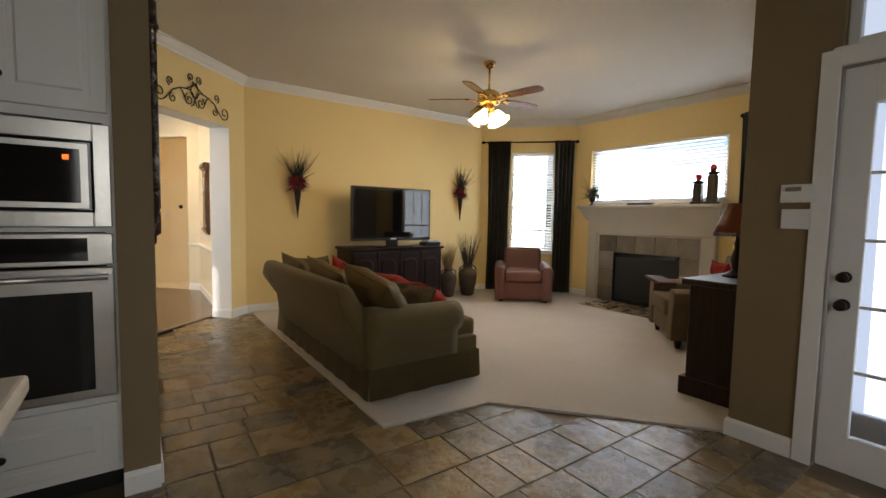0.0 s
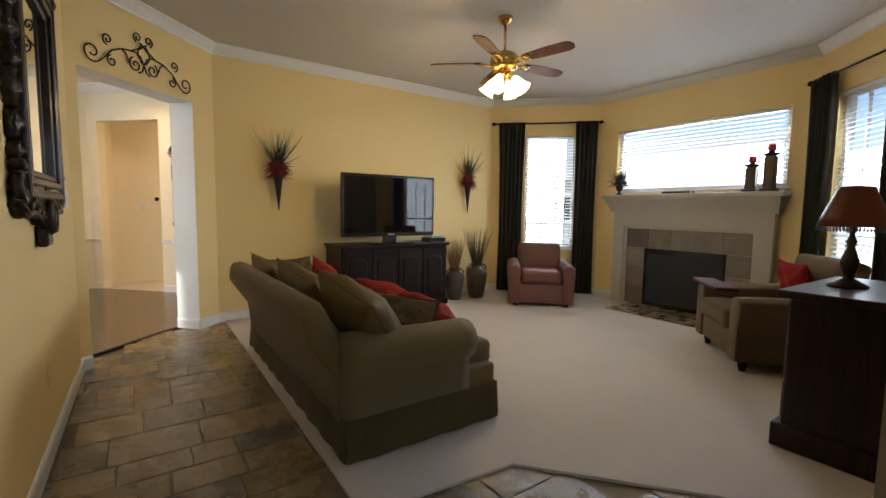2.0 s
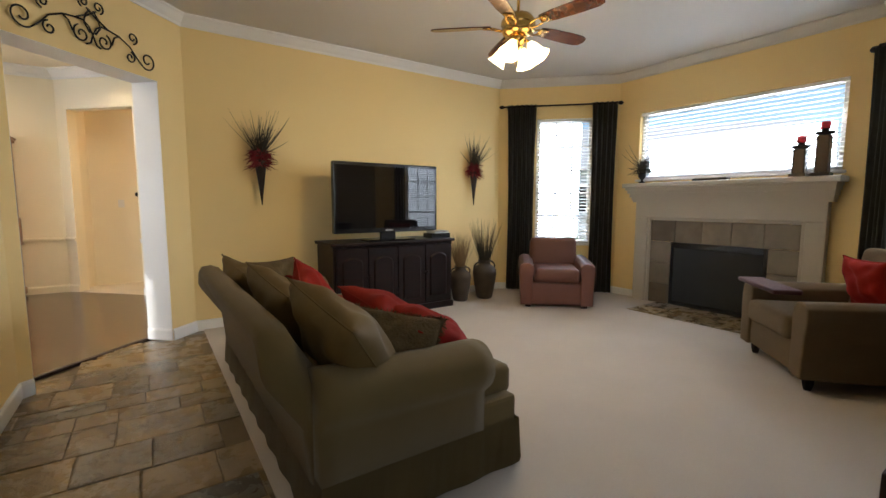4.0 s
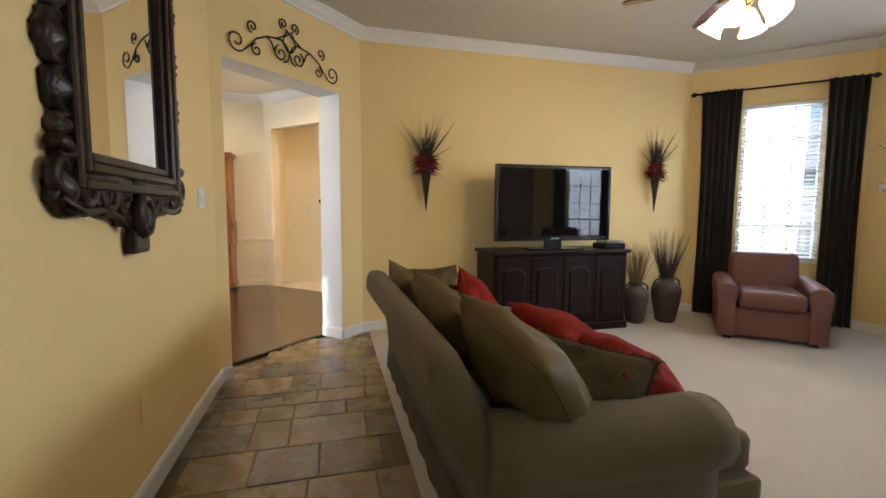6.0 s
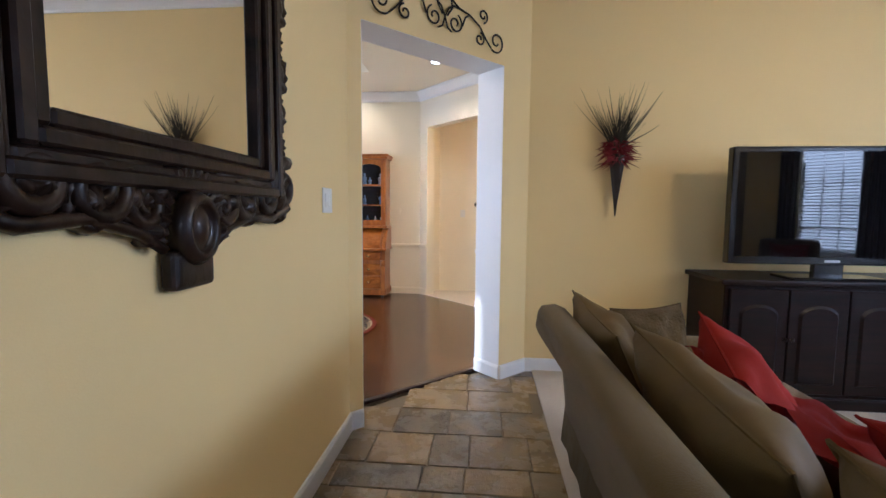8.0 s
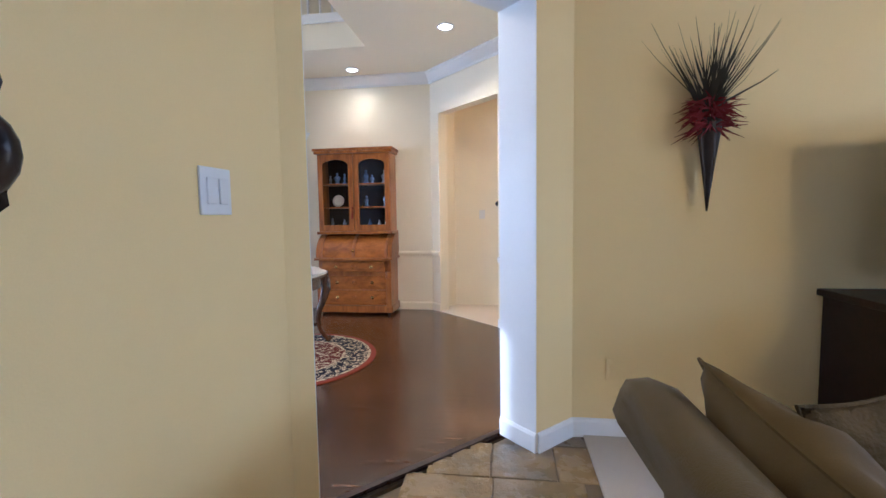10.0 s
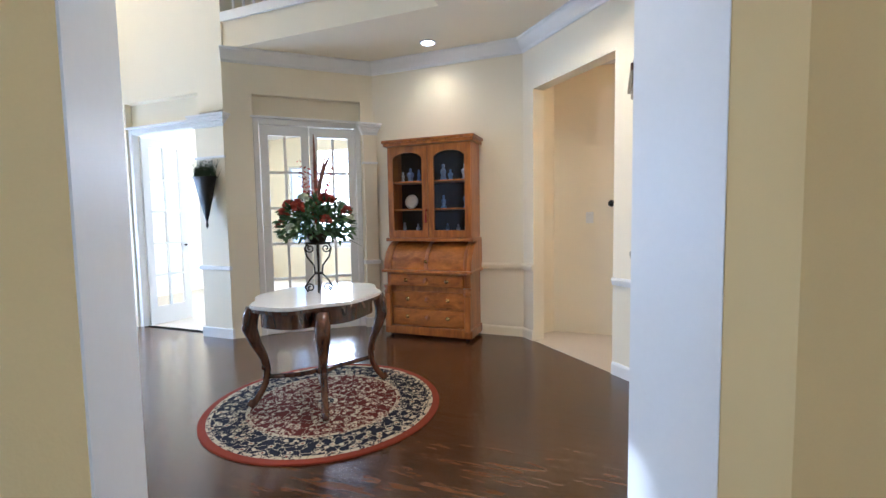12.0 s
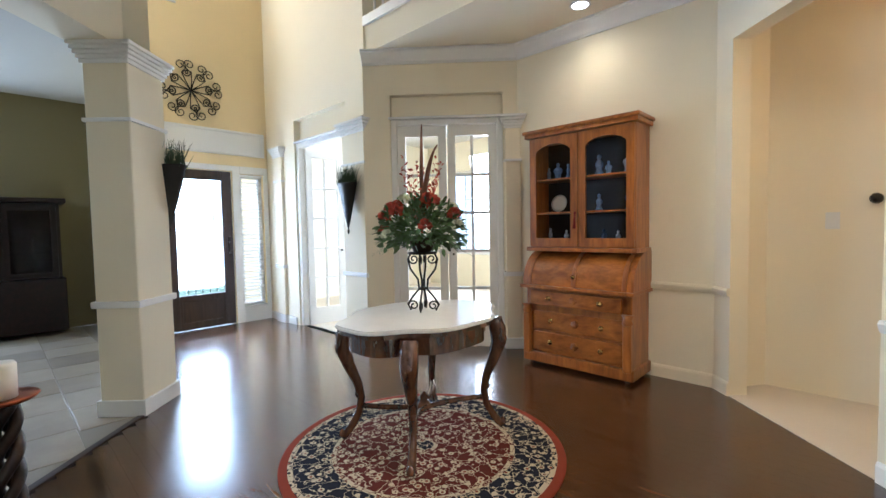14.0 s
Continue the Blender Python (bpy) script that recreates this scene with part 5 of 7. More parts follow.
def plate(name, label, m, w, h, toggles, material=WHITEPLASTIC, slots=False):
    """A wall plate; local x across, z up, -y out of the wall."""
    p = thing(name, label, "switch" if not slots else "outlet", m)
    part("plate", rbox((-w / 2, -0.008, -h / 2), (w / 2, -0.001, h / 2), 0.003, 2), material, p)
    for k in range(toggles):
        x = (k - (toggles - 1) / 2) * 0.046
        if slots:
            for z in (-0.02, 0.02):
                part("socket", rbox((x - 0.014, -0.011, z - 0.013), (x + 0.014, -0.007, z + 0.013), 0.003, 1), material, p)
        else:
            part("toggle", rbox((x - 0.015, -0.013, -0.032), (x + 0.015, -0.007, 0.032), 0.002, 1), material, p)
    return p


plate("light_switch", "white double rocker light switch on the yellow wall", Matrix.Translation((0.0, 7.065, 1.285)) @ Matrix.Rotation(radians(90), 4, "Z"), 0.115, 0.115, 2)
plate("wall_outlet", "pale yellow wall outlet low on the passage wall", Matrix.Translation((0.0, 6.10, 0.40)) @ Matrix.Rotation(radians(90), 4, "Z"), 0.07, 0.115, 1, YELLOW, True)

plate("wall_outlet", "pale wall outlet low on the television wall", pose(1.28, 8.47, 0.38), 0.07, 0.115, 1, YELLOW, True)

# ---- things on the mantel shelf ----
MZ = 1.495


def mantel_pillar(x, y, h, label):
    p = thing("candle_pillar", label, "candle holder", pose(x, y, MZ), "mantel candle pillars")
    part("column", rbox((-0.05, -0.05, 0.03), (0.05, 0.05, h - 0.06), 0.012, 2), BRONZE, p)
    part("foot", rbox((-0.068, -0.068, 0.0), (0.068, 0.068, 0.035), 0.008, 2), BRONZE, p)
    bm = bmesh.new()
    lathe(bm, [(0.04, h - 0.06), (0.07, h - 0.045), (0.075, h - 0.03), (0.03, h - 0.02), (0.028, h)], 16)
    part("cup", bm, BRONZE, p, smooth=True)
    bm = bmesh.new()
    lathe(bm, [(0.038, h), (0.038, h + 0.055), (0.03, h + 0.062), (0.004, h + 0.056)], 16)
    part("candle", bm, CANDLERED, p, "bright red pillar candle", True)


mantel_pillar(5.90, 5.30, 0.32, "short black candle pillar with a red candle")
mantel_pillar(5.90, 5.13, 0.43, "tall black candle pillar with a red candle")
dish = thing("mantel_tray", "low dark tray in the middle of the mantel", "tray", pose(5.90, 6.09, MZ))
part("tray_body", rbox((-0.05, -0.18, 0.0), (0.05, 0.18, 0.03), 0.01, 2), BRONZE, dish)
bm = bmesh.new()
boxm(bm, (-0.035, -0.16, 0.03), (0.035, 0.16, 0.036))
part("inlay", bm, STEEL, dish)
pl = thing("mantel_plant", "dark leafy plant in a small black urn on the mantel", "plant", pose(5.90, 6.90, MZ))
bm = bmesh.new()
lathe(bm, [(0.04, 0), (0.045, 0.012), (0.015, 0.03), (0.02, 0.05), (0.045, 0.08), (0.05, 0.12), (0.055, 0.13), (0.03, 0.12)], 16)
part("urn", bm, IRON, pl, smooth=True)
rng = random.Random(41)
bm = bmesh.new()
for k in range(150):
    a, e, ln = rng.uniform(0, 6.28), rng.uniform(-0.3, 1.4), rng.uniform(0.09, 0.23)
    d = Vector((math.cos(a) * math.cos(e) * 0.7, math.sin(a) * math.cos(e), math.sin(e)))
    blade(bm, (0, 0, 0.13 + rng.uniform(0, 0.08)), Vector((0, 0, 0.16)) + d * ln, 0.008, (0, 0, -0.03), None, 3, 2)
for sgn in (-1, 1):
    for q in range(3):
        blade(bm, (0, 0, 0.15), (0.0, sgn * (0.13 + 0.05 * q), 0.50 - 0.06 * q), 0.006, (0, sgn * 0.08, 0.02), None, 4, 6)
part("foliage", bm, DARKGRASS, pl)

# ---- kitchen: oven tower, microwave, island ----


def panel_door(bm_parent, name, x0, x1, z0, z1, y, knob=None):
    d = part(name, rbox((x0, y - 0.02, z0), (x1, y, z1), 0.005, 2), CABINET, bm_parent)
    bm = bmesh.new()
    i, o = 0.055, 0.085
    a = [bm.verts.new(v) for v in ((x0 + i, y - 0.021, z0 + i), (x1 - i, y - 0.021, z0 + i), (x1 - i, y - 0.021, z1 - i), (x0 + i, y - 0.021, z1 - i))]
    g = [bm.verts.new(v) for v in ((x0 + i + 0.01, y - 0.012, z0 + i + 0.01), (x1 - i - 0.01, y - 0.012, z0 + i + 0.01), (x1 - i - 0.01, y - 0.012, z1 - i - 0.01), (x0 + i + 0.01, y - 0.012, z1 - i - 0.01))]
    b = [bm.verts.new(v) for v in ((x0 + o, y - 0.026, z0 + o), (x1 - o, y - 0.026, z0 + o), (x1 - o, y - 0.026, z1 - o), (x0 + o, y - 0.026, z1 - o))]
    for k in range(4):
        bm.faces.new((a[k], a[(k + 1) % 4], g[(k + 1) % 4], g[k]))
        bm.faces.new((g[k], g[(k + 1) % 4], b[(k + 1) % 4], b[k]))
    bm.faces.new(b)
    part("panel", bm, CABINET, d)
    if knob:
        bm = bmesh.new()
        lathe(bm, [(0.006, 0), (0.007, 0.012), (0.016, 0.02), (0.014, 0.028), (0.003, 0.031)], 12, Matrix.Translation((knob[0], y - 0.02, knob[1])) @ Matrix.Rotation(radians(90), 4, "X"))
        part("knob", bm, BRONZE, d, "dark bronze knob", True)
    return d


def oven_tower():
    Y = 4.92
    c = thing("oven_cabinet", "tall white kitchen cabinet housing the built-in ovens", "cabinet", pose(0, 0, 0))
    bm = bmesh.new()
    for lo, hi in (((-0.90, Y, 0.10), (-0.865, 5.88, 2.92)), ((-0.17, Y, 0.10), (-0.136, 5.88, 2.92)), ((-0.865, Y, 0.10), (-0.17, 5.88, 0.455)), ((-0.865, Y, 1.17), (-0.17, 5.88, 1.188)), ((-0.865, Y, 1.63), (-0.17, 5.88, 2.92))):
        boxm(bm, lo, hi)
    part("body", bm, CABINET, c)
    part("toe_kick", rbox((-0.90, Y + 0.06, 0.0), (-0.14, 5.88, 0.10), 0.003, 1), RECESSBLACK, c)
    panel_door(c, "drawer", -0.885, -0.15, 0.14, 0.42, Y, (-0.52, 0.27))
    panel_door(c, "door", -0.885, -0.515, 1.67, 2.80, Y, (-0.545, 1.77))
    panel_door(c, "door", -0.505, -0.15, 1.67, 2.80, Y, (-0.475, 1.77))
    o = thing("wall_oven", "stainless steel built-in wall oven with black glass", "oven", pose(0, 0, 0))
    part("door", rbox((-0.86, Y - 0.04, 0.46), (-0.145, Y - 0.002, 1.02), 0.006, 2), STEEL, o)
    bm = bmesh.new()
    boxm(bm, (-0.80, Y - 0.043, 0.50), (-0.22, Y - 0.039, 0.92))
    part("window", bm, BLACKGLASS, o, "black glass oven window")
    part("control_panel", rbox((-0.86, Y - 0.035, 1.03), (-0.145, Y - 0.002, 1.165), 0.005, 2), STEEL, o)
    bm = bmesh.new()
    boxm(bm, (-0.85, Y - 0.038, 1.05), (-0.23, Y - 0.034, 1.145))
    part("display", bm, BLACKGLASS, o)
    bm = bmesh.new()
    tube(bm, [(-0.84, Y - 0.085, 0.985), (-0.165, Y - 0.085, 0.985)], 0.012, 10)
    for x in (-0.80, -0.21):
        tube(bm, [(x, Y - 0.035, 0.985), (x, Y - 0.085, 0.985)], 0.008, 8)
    part("handle", bm, STEEL, o, "tubular steel handle", True)
    mw = thing("microwave", "stainless built-in microwave with a black glass door", "microwave", pose(0, 0, 0))
    bm = bmesh.new()
    for lo, hi in (((-0.86, 1.19), (-0.80, 1.62)), ((-0.205, 1.19), (-0.145, 1.62)), ((-0.80, 1.19), (-0.205, 1.255)), ((-0.80, 1.545), (-0.205, 1.62))):
        boxm(bm, (lo[0], Y - 0.025, lo[1]), (hi[0], Y - 0.002, hi[1]))
    part("trim_frame", bevelled(bm, 0.004, 1), STEEL, mw)
    part("door", rbox((-0.80, Y - 0.03, 1.255), (-0.205, Y - 0.004, 1.545), 0.006, 2), BLACKGLASS, mw)
    bm = bmesh.new()
    for lo, hi in (((-0.785, 1.268), (-0.76, 1.532)), ((-0.245, 1.268), (-0.22, 1.532)), ((-0.76, 1.268), (-0.245, 1.29)), ((-0.76, 1.51), (-0.245, 1.532))):
        boxm(bm, (lo[0], Y - 0.033, lo[1]), (hi[0], Y - 0.029, hi[1]))
    part("door_trim", bm, STEEL, mw)
    bm = bmesh.new()
    boxm(bm, (-0.30, Y - 0.033, 1.465), (-0.28, Y - 0.030, 1.485))
    part("display", bm, LEDRED, mw, "small lit red display")


oven_tower()
isl = thing("kitchen_island", "kitchen island with a pale stone worktop", "island", pose(0, 0, 0))
part("worktop", rbox((-1.60, 2.70, 0.885), (-0.25, 3.74, 0.925), 0.012, 3), base("pale_worktop", (0.68, 0.60, 0.50), 0.25, var=0.1, scale=20), isl)
part("body", rbox((-1.56, 2.74, 0.0), (-0.36, 3.68, 0.885), 0.005, 1), CABINET, isl)

# ---- patio door, transom and wall panels ----


def patio_door():
    d = thing("door_1", "white glazed patio door with a nine-pane grid, closed", "door", m_nook)
    tagged(d, kind="structure")
    bm = bmesh.new()
    for a, b, c, e in ((0.165, 0.245, 0.0, 2.12), (1.165, 1.245, 0.0, 2.12), (0.245, 1.165, 2.035, 2.12)):
        boxm(bm, (a, -0.022, c), (b, 0.0, e))
    part("door_casing", bevelled(bm, 0.006, 2), WHITE, d)
    bm = bmesh.new()
    for a, b, c, e in ((0.255, 0.375, 0.01, 2.025), (1.035, 1.155, 0.01, 2.025), (0.375, 1.035, 0.01, 0.20), (0.375, 1.035, 1.84, 2.025)):
        boxm(bm, (a, 0.02, c), (b, 0.062, e))
    part("door_leaf", bevelled(bm, 0.004, 1), WHITE, d)
    bm = bmesh.new()
    boxm(bm, (0.375, 0.039, 0.20), (1.035, 0.043, 1.84))
    p = part("pane", bm, FROST, d, "frosted glass pane")
    p.visible_shadow = False
    bm = bmesh.new()
    for k in range(1, 5):
        z = 0.20 + 1.64 * k / 5
        boxm(bm, (0.375, 0.030, z - 0.008), (1.035, 0.052, z + 0.008))
    for k in (1, 2):
        x = 0.375 + 0.66 * k / 3
        boxm(bm, (x - 0.008, 0.029, 0.20), (x + 0.008, 0.053, 1.84))
    part("muntins", bm, WHITE, d)
    for z, r in ((1.0, 0.028), (0.86, 0.03)):
        bm = bmesh.new()
        lathe(bm, [(r, 0), (r, 0.008), (0.012, 0.014), (0.012, 0.04), (r * 0.9, 0.048), (r * 0.85, 0.062), (0.004, 0.068)], 16, Matrix.Translation((0.315, 0.02, z)) @ Matrix.Rotation(radians(90), 4, "X"))
        part("door_knob", bm, BRONZE, d, "dark bronze knob", True)


patio_door()
window_unit("window_8", m_nook, 0.24, 1.17, 2.13, 2.62, 1, 1, "white transom window over the patio door", False)
for z, h, w in ((1.42, 0.095, 0.15), (1.285, 0.105, 0.13)):
    p = thing("alarm_keypad", "white alarm keypad on the taupe wall" if z > 1.4 else "white thermostat cover on the taupe wall", "keypad", m_nook @ Matrix.Translation((0.11, 0, z)))
    part("case", rbox((-w / 2, -0.025, -h / 2), (w / 2, -0.001, h / 2), 0.006, 2), WHITEPLASTIC, p)
    bm = bmesh.new()
    boxm(bm, (-w * 0.35, -0.027, h * 0.12), (w * 0.1, -0.024, h * 0.35))
    part("display", bm, STEEL if z > 1.4 else WHITEPLASTIC, p)
# ---- foyer: columns, french doors, front door ----


def square_column(m, w, d, z_top, cap_h, label, rail=0.76, z_band=None, material=CREAM, setting=True):
    """A square column with base, chair rail, band and moulded capital; local x across, y deep, centred."""
    c = thing("column", label, "column", m)
    part("shaft", rbox((-w / 2, -d / 2, 0), (w / 2, d / 2, z_top), 0.006, 1), material, c)

    def ring(name, z0, z1, out, mat):
        bm = bmesh.new()
        boxm(bm, (-w / 2 - out, -d / 2 - out, z0), (w / 2 + out, d / 2 + out, z1))
        part(name, bevelled(bm, min(out, z1 - z0) * 0.35, 2), mat, c)

    ring("plinth", 0, 0.11, 0.018, WHITE)
    ring("chair_rail", rail - 0.025, rail + 0.02, 0.02, WHITE)
    ring("band", z_top - cap_h - 0.035, z_top - cap_h - 0.01, 0.014, WHITE)
    for k in range(5):
        ring("capital", z_top - 0.13 + 0.026 * k, z_top - 0.13 + 0.026 * (k + 1), 0.012 + 0.012 * k, WHITE)
    return c


square_column(Matrix.Translation((-3.12, 8.62, 0)) @ Matrix.Rotation(radians(45), 4, "Z"), 0.29, 0.37, 2.47, 0.47, "cream square column with white capital beside the dining room")
square_column(pose(-3.30, 10.72, 0), 0.40, 0.24, 2.36, 0.42, "cream square column between the two french doors")
square_column(m_fr1 @ Matrix.Translation((1.49, 0.0, 0)), 0.15, 0.10, 2.33, 0.42, "narrow cream pilaster with capital beside the french doors")
square_column(pose(-5.06, 10.66, 0), 0.20, 0.10, 2.33, 0.42, "narrow cream pilaster beside the front door")
square_column(pose(-4.80, 8.86, 0), 0.22, 0.20, 2.47, 0.42, "cream pilaster at the dining room wall end")


def french_leaf(parent, m, w, h, cols=2, rows=5):
    """A glazed door leaf hung at its left edge; local x across."""
    bm = bmesh.new()
    st = 0.085
    for lo, hi in (((0.003, 0.0), (st, h)), ((w - st, 0.0), (w - 0.003, h)), ((st, 0.0), (w - st, 0.22)), ((st, h - 0.11), (w - st, h))):
        boxm(bm, (lo[0], -0.02, lo[1] + 0.006), (hi[0], 0.02, hi[1]), m)
    leaf = part("door_leaf", bm, WHITE, parent)
    bm = bmesh.new()
    for k in range(1, cols):
        x = st + (w - 2 * st) * k / cols
        boxm(bm, (x - 0.014, -0.016, 0.22), (x + 0.014, 0.016, h - 0.11), m)
    for k in range(1, rows):
        z = 0.22 + (h - 0.33) * k / rows
        boxm(bm, (st, -0.015, z - 0.014), (w - st, 0.015, z + 0.014), m)
    part("muntins", bm, WHITE, leaf)
    bm = bmesh.new()
    boxm(bm, (st, -0.002, 0.22), (w - st, 0.002, h - 0.11), m)
    p = part("pane", bm, GLASS, leaf)
    p.visible_shadow = False
    bm = bmesh.new()
    tube(bm, [(w - 0.05, -0.05, 0.96), (w - 0.05, -0.022, 0.96), (w - 0.05, 0.022, 0.96), (w - 0.05, 0.05, 0.96)], 0.012, 8, m)
    part("door_handle", bm, BRONZE, leaf, "dark bronze handle", True)


def french_pair(name, m, s0, s1, h, recess_top, label, leaves):
    d = thing(name, label, "door", m)
    tagged(d, kind="structure")
    bm = bmesh.new()
    for a, b, c, e in ((s0, s0 + 0.06, 0, h + 0.06), (s1 - 0.06, s1, 0, h + 0.06), (s0 + 0.06, s1 - 0.06, h, h + 0.06)):
        boxm(bm, (a, 0.02, c), (b, 0.10, e))
    part("door_frame", bevelled(bm, 0.006, 1), WHITE, d)
    bm = bmesh.new()
    boxm(bm, (s0 - 0.02, -0.012, h + 0.06), (s1 + 0.02, 0.11, h + 0.085))
    part("door_head", bevelled(bm, 0.006, 1), WHITE, d)
    bm = bmesh.new()
    boxm(bm, (s0 + 0.002, 0.075, h + 0.085), (s1 - 0.002, 0.12, recess_top - 0.002))
    part("recess_panel", bm, CREAM, d)
    for a in leaves:
        french_leaf(d, *a)


T = Matrix.Translation
RZ = lambda a: Matrix.Rotation(radians(a), 4, "Z")
french_pair("door_2", m_fr1, 0.27, 1.40, 2.27, 2.57, "closed pair of white french doors with glass grids", [(T((0.33, 0.06, 0)), 0.503, 2.265), (T((1.34, 0.06, 0)) @ RZ(180), 0.503, 2.265)])
french_pair("door_3", m_fr2, 0.80, 1.95, 2.27, 2.62, "white french doors standing open to the study", [(T((0.87, 0.10, 0)) @ RZ(82), 0.51, 2.265), (T((1.885, 0.10, 0)) @ RZ(100), 0.51, 2.265)])


def front_door():
    d = thing("door_4", "dark wooden front door with a leaded glass pane, closed", "door", m_front)
    tagged(d, kind="structure")
    s0, s1 = 0.42, 1.22
    bm = bmesh.new()
    for a, b, c, e in ((s0 + 0.01, s0 + 0.13, 0.01, 2.02), (s1 - 0.13, s1 - 0.01, 0.01, 2.02), (s0 + 0.13, s1 - 0.13, 0.01, 0.44), (s0 + 0.13, s1 - 0.13, 1.90, 2.02)):
        boxm(bm, (a, 0.02, c), (b, 0.065, e))
    part("door_leaf", bevelled(bm, 0.005, 1), DOORWOOD, d)
    part("panel", rbox((s0 + 0.16, 0.012, 0.10), (s1 - 0.16, 0.03, 0.37), 0.012, 2), DOORWOOD, d)
    bm = bmesh.new()
    boxm(bm, (s0 + 0.13, 0.04, 0.44), (s1 - 0.13, 0.045, 1.90))
    p = part("pane", bm, FROST, d, "frosted leaded glass")
    p.visible_shadow = False
    bm = bmesh.new()
    cx = (s0 + s1) / 2
    for dx in (-0.17, -0.085, 0.0, 0.085, 0.17):
        tube(bm, [(cx + dx, 0.034, 0.46), (cx + dx * 0.8, 0.034, 1.2), (cx + dx, 0.034, 1.62 - abs(dx))], 0.006, 5)
    for s in (-1, 1):
        for q in ((0.10, 1.70, 0.07), (0.20, 1.62, 0.05), (0.06, 1.52, 0.05), (0.18, 1.80, 0.05), (0.06, 1.82, 0.05), (0.20, 1.48, 0.045), (0.14, 1.40, 0.04)):
            tube(bm, [(cx + s * u, 0.034, v) for u, v in spiral((q[0], q[1]), q[2], q[2] * 0.25, 1.0, 1.3, 18)], 0.0065, 5)
    part("leading", bm, IRON, d, "curled dark leading")
    bm = bmesh.new()
    boxm(bm, (s1 - 0.085, 0.005, 0.92), (s1 - 0.045, 0.02, 1.16))
    tube(bm, [(s1 - 0.065, 0.01, 1.10), (s1 - 0.065, -0.05, 1.08), (s1 - 0.065, -0.05, 0.98), (s1 - 0.065, 0.01, 0.95)], 0.010, 8)
    part("door_handle", bm, BRONZE, d, "dark bronze handle set", True)
    bm = bmesh.new()
    for a, b, c, e in ((s0 - 0.07, s0, 0, 2.10), (s1, s1 + 0.09, 0, 2.10), (s0, s1, 2.03, 2.10), (1.63, 1.69, 0.0, 2.10), (1.31, 1.63, 2.0, 2.10), (1.31, 1.63, 0.0, 0.22)):
        boxm(bm, (a, -0.02, c), (b, 0.0, e))
    part("door_casing", bevelled(bm, 0.005, 1), WHITE, d)


front_door()
window_unit("window_9", m_front, 1.31, 1.63, 0.22, 2.0, 1, 1, "narrow white sidelight window with a slat blind", True, 0.18)
val = thing("transom_panel", "white framed valance panel above the front door", "valance", m_front)
part("board", rbox((0.36, -0.05, 2.24), (1.63, -0.001, 2.54), 0.006, 1), WHITE, val)
bm = bmesh.new()
for a, b, c, e in ((0.36, 1.63, 2.515, 2.55), (0.36, 1.63, 2.23, 2.26), (0.36, 0.395, 2.26, 2.515), (1.595, 1.63, 2.26, 2.515)):
    boxm(bm, (a - 0.01, -0.065, c), (b + 0.01, -0.05, e))
part("frame", bevelled(bm, 0.005, 1), WHITE, val)


def medallion():
    t = thing("iron_medallion", "round wrought iron scroll medallion above the front door", "wall decoration", m_front @ T((0.77, -0.02, 2.98)))
    for k in range(8):
        a = 2 * math.pi * k / 8 + 0.2
        rot = Matrix.Rotation(a, 4, "Y")
        for s in (-1, 1):
            bm = bmesh.new()
            for c, r, a0, tn in (((0.30, 0.07), 0.065, 2.6, -1.35), ((0.20, 0.075), 0.045, 2.6, 1.3)):
                tube(bm, [rot @ Vector((u, 0, s * v)) for u, v in spiral(c, r, r * 0.2, a0, tn, 16)], 0.006, 5)
            tube(bm, [rot @ Vector((u, 0, s * v)) for u, v in ((0.0, 0.0), (0.12, 0.012), (0.22, 0.03), (0.245, 0.10))], 0.006, 5)
            part("scroll", bm, IRON, t, smooth=True)


medallion()


def planter(m, label):
    rng = random.Random(3)
    p = thing("wall_planter", label, "wall planter", m, "iron wall planters")
    bm = bmesh.new()
    lathe(bm, [(0.006, -0.46), (0.04, -0.36), (0.095, -0.16), (0.14, 0.0), (0.147, 0.015)], 14, None, 0.55)
    part("cone", bm, IRON, p, "dark metal cone", True)
    bm = bmesh.new()
    lathe(bm, [(0.004, -0.52), (0.014, -0.49), (0.008, -0.455)], 8)
    part("finial", bm, BRONZE, p, smooth=True)
    bm = bmesh.new()
    for k in range(260):
        a = rng.uniform(0, 6.28)
        ln, lean = rng.uniform(0.08, 0.22), rng.uniform(0.0, 0.55)
        root = (0.12 * rng.uniform(-1, 1), 0.05 * rng.uniform(-1, 1), 0.0)
        blade(bm, root, (root[0] + math.cos(a) * ln * lean, root[1] + math.sin(a) * ln * lean * 0.6, ln), 0.004, (0, 0, -0.01), None, 3, 3)
    part("grass", bm, GREENGRASS, p, "dark green grass")


planter(pose(-3.31, 10.53, 1.70), "dark cone wall planter with green grass on the column")
planter(T((-3.17, 8.86, 1.72)) @ RZ(45), "dark cone wall planter with green grass on the dining column")

# ---- secretary desk ----


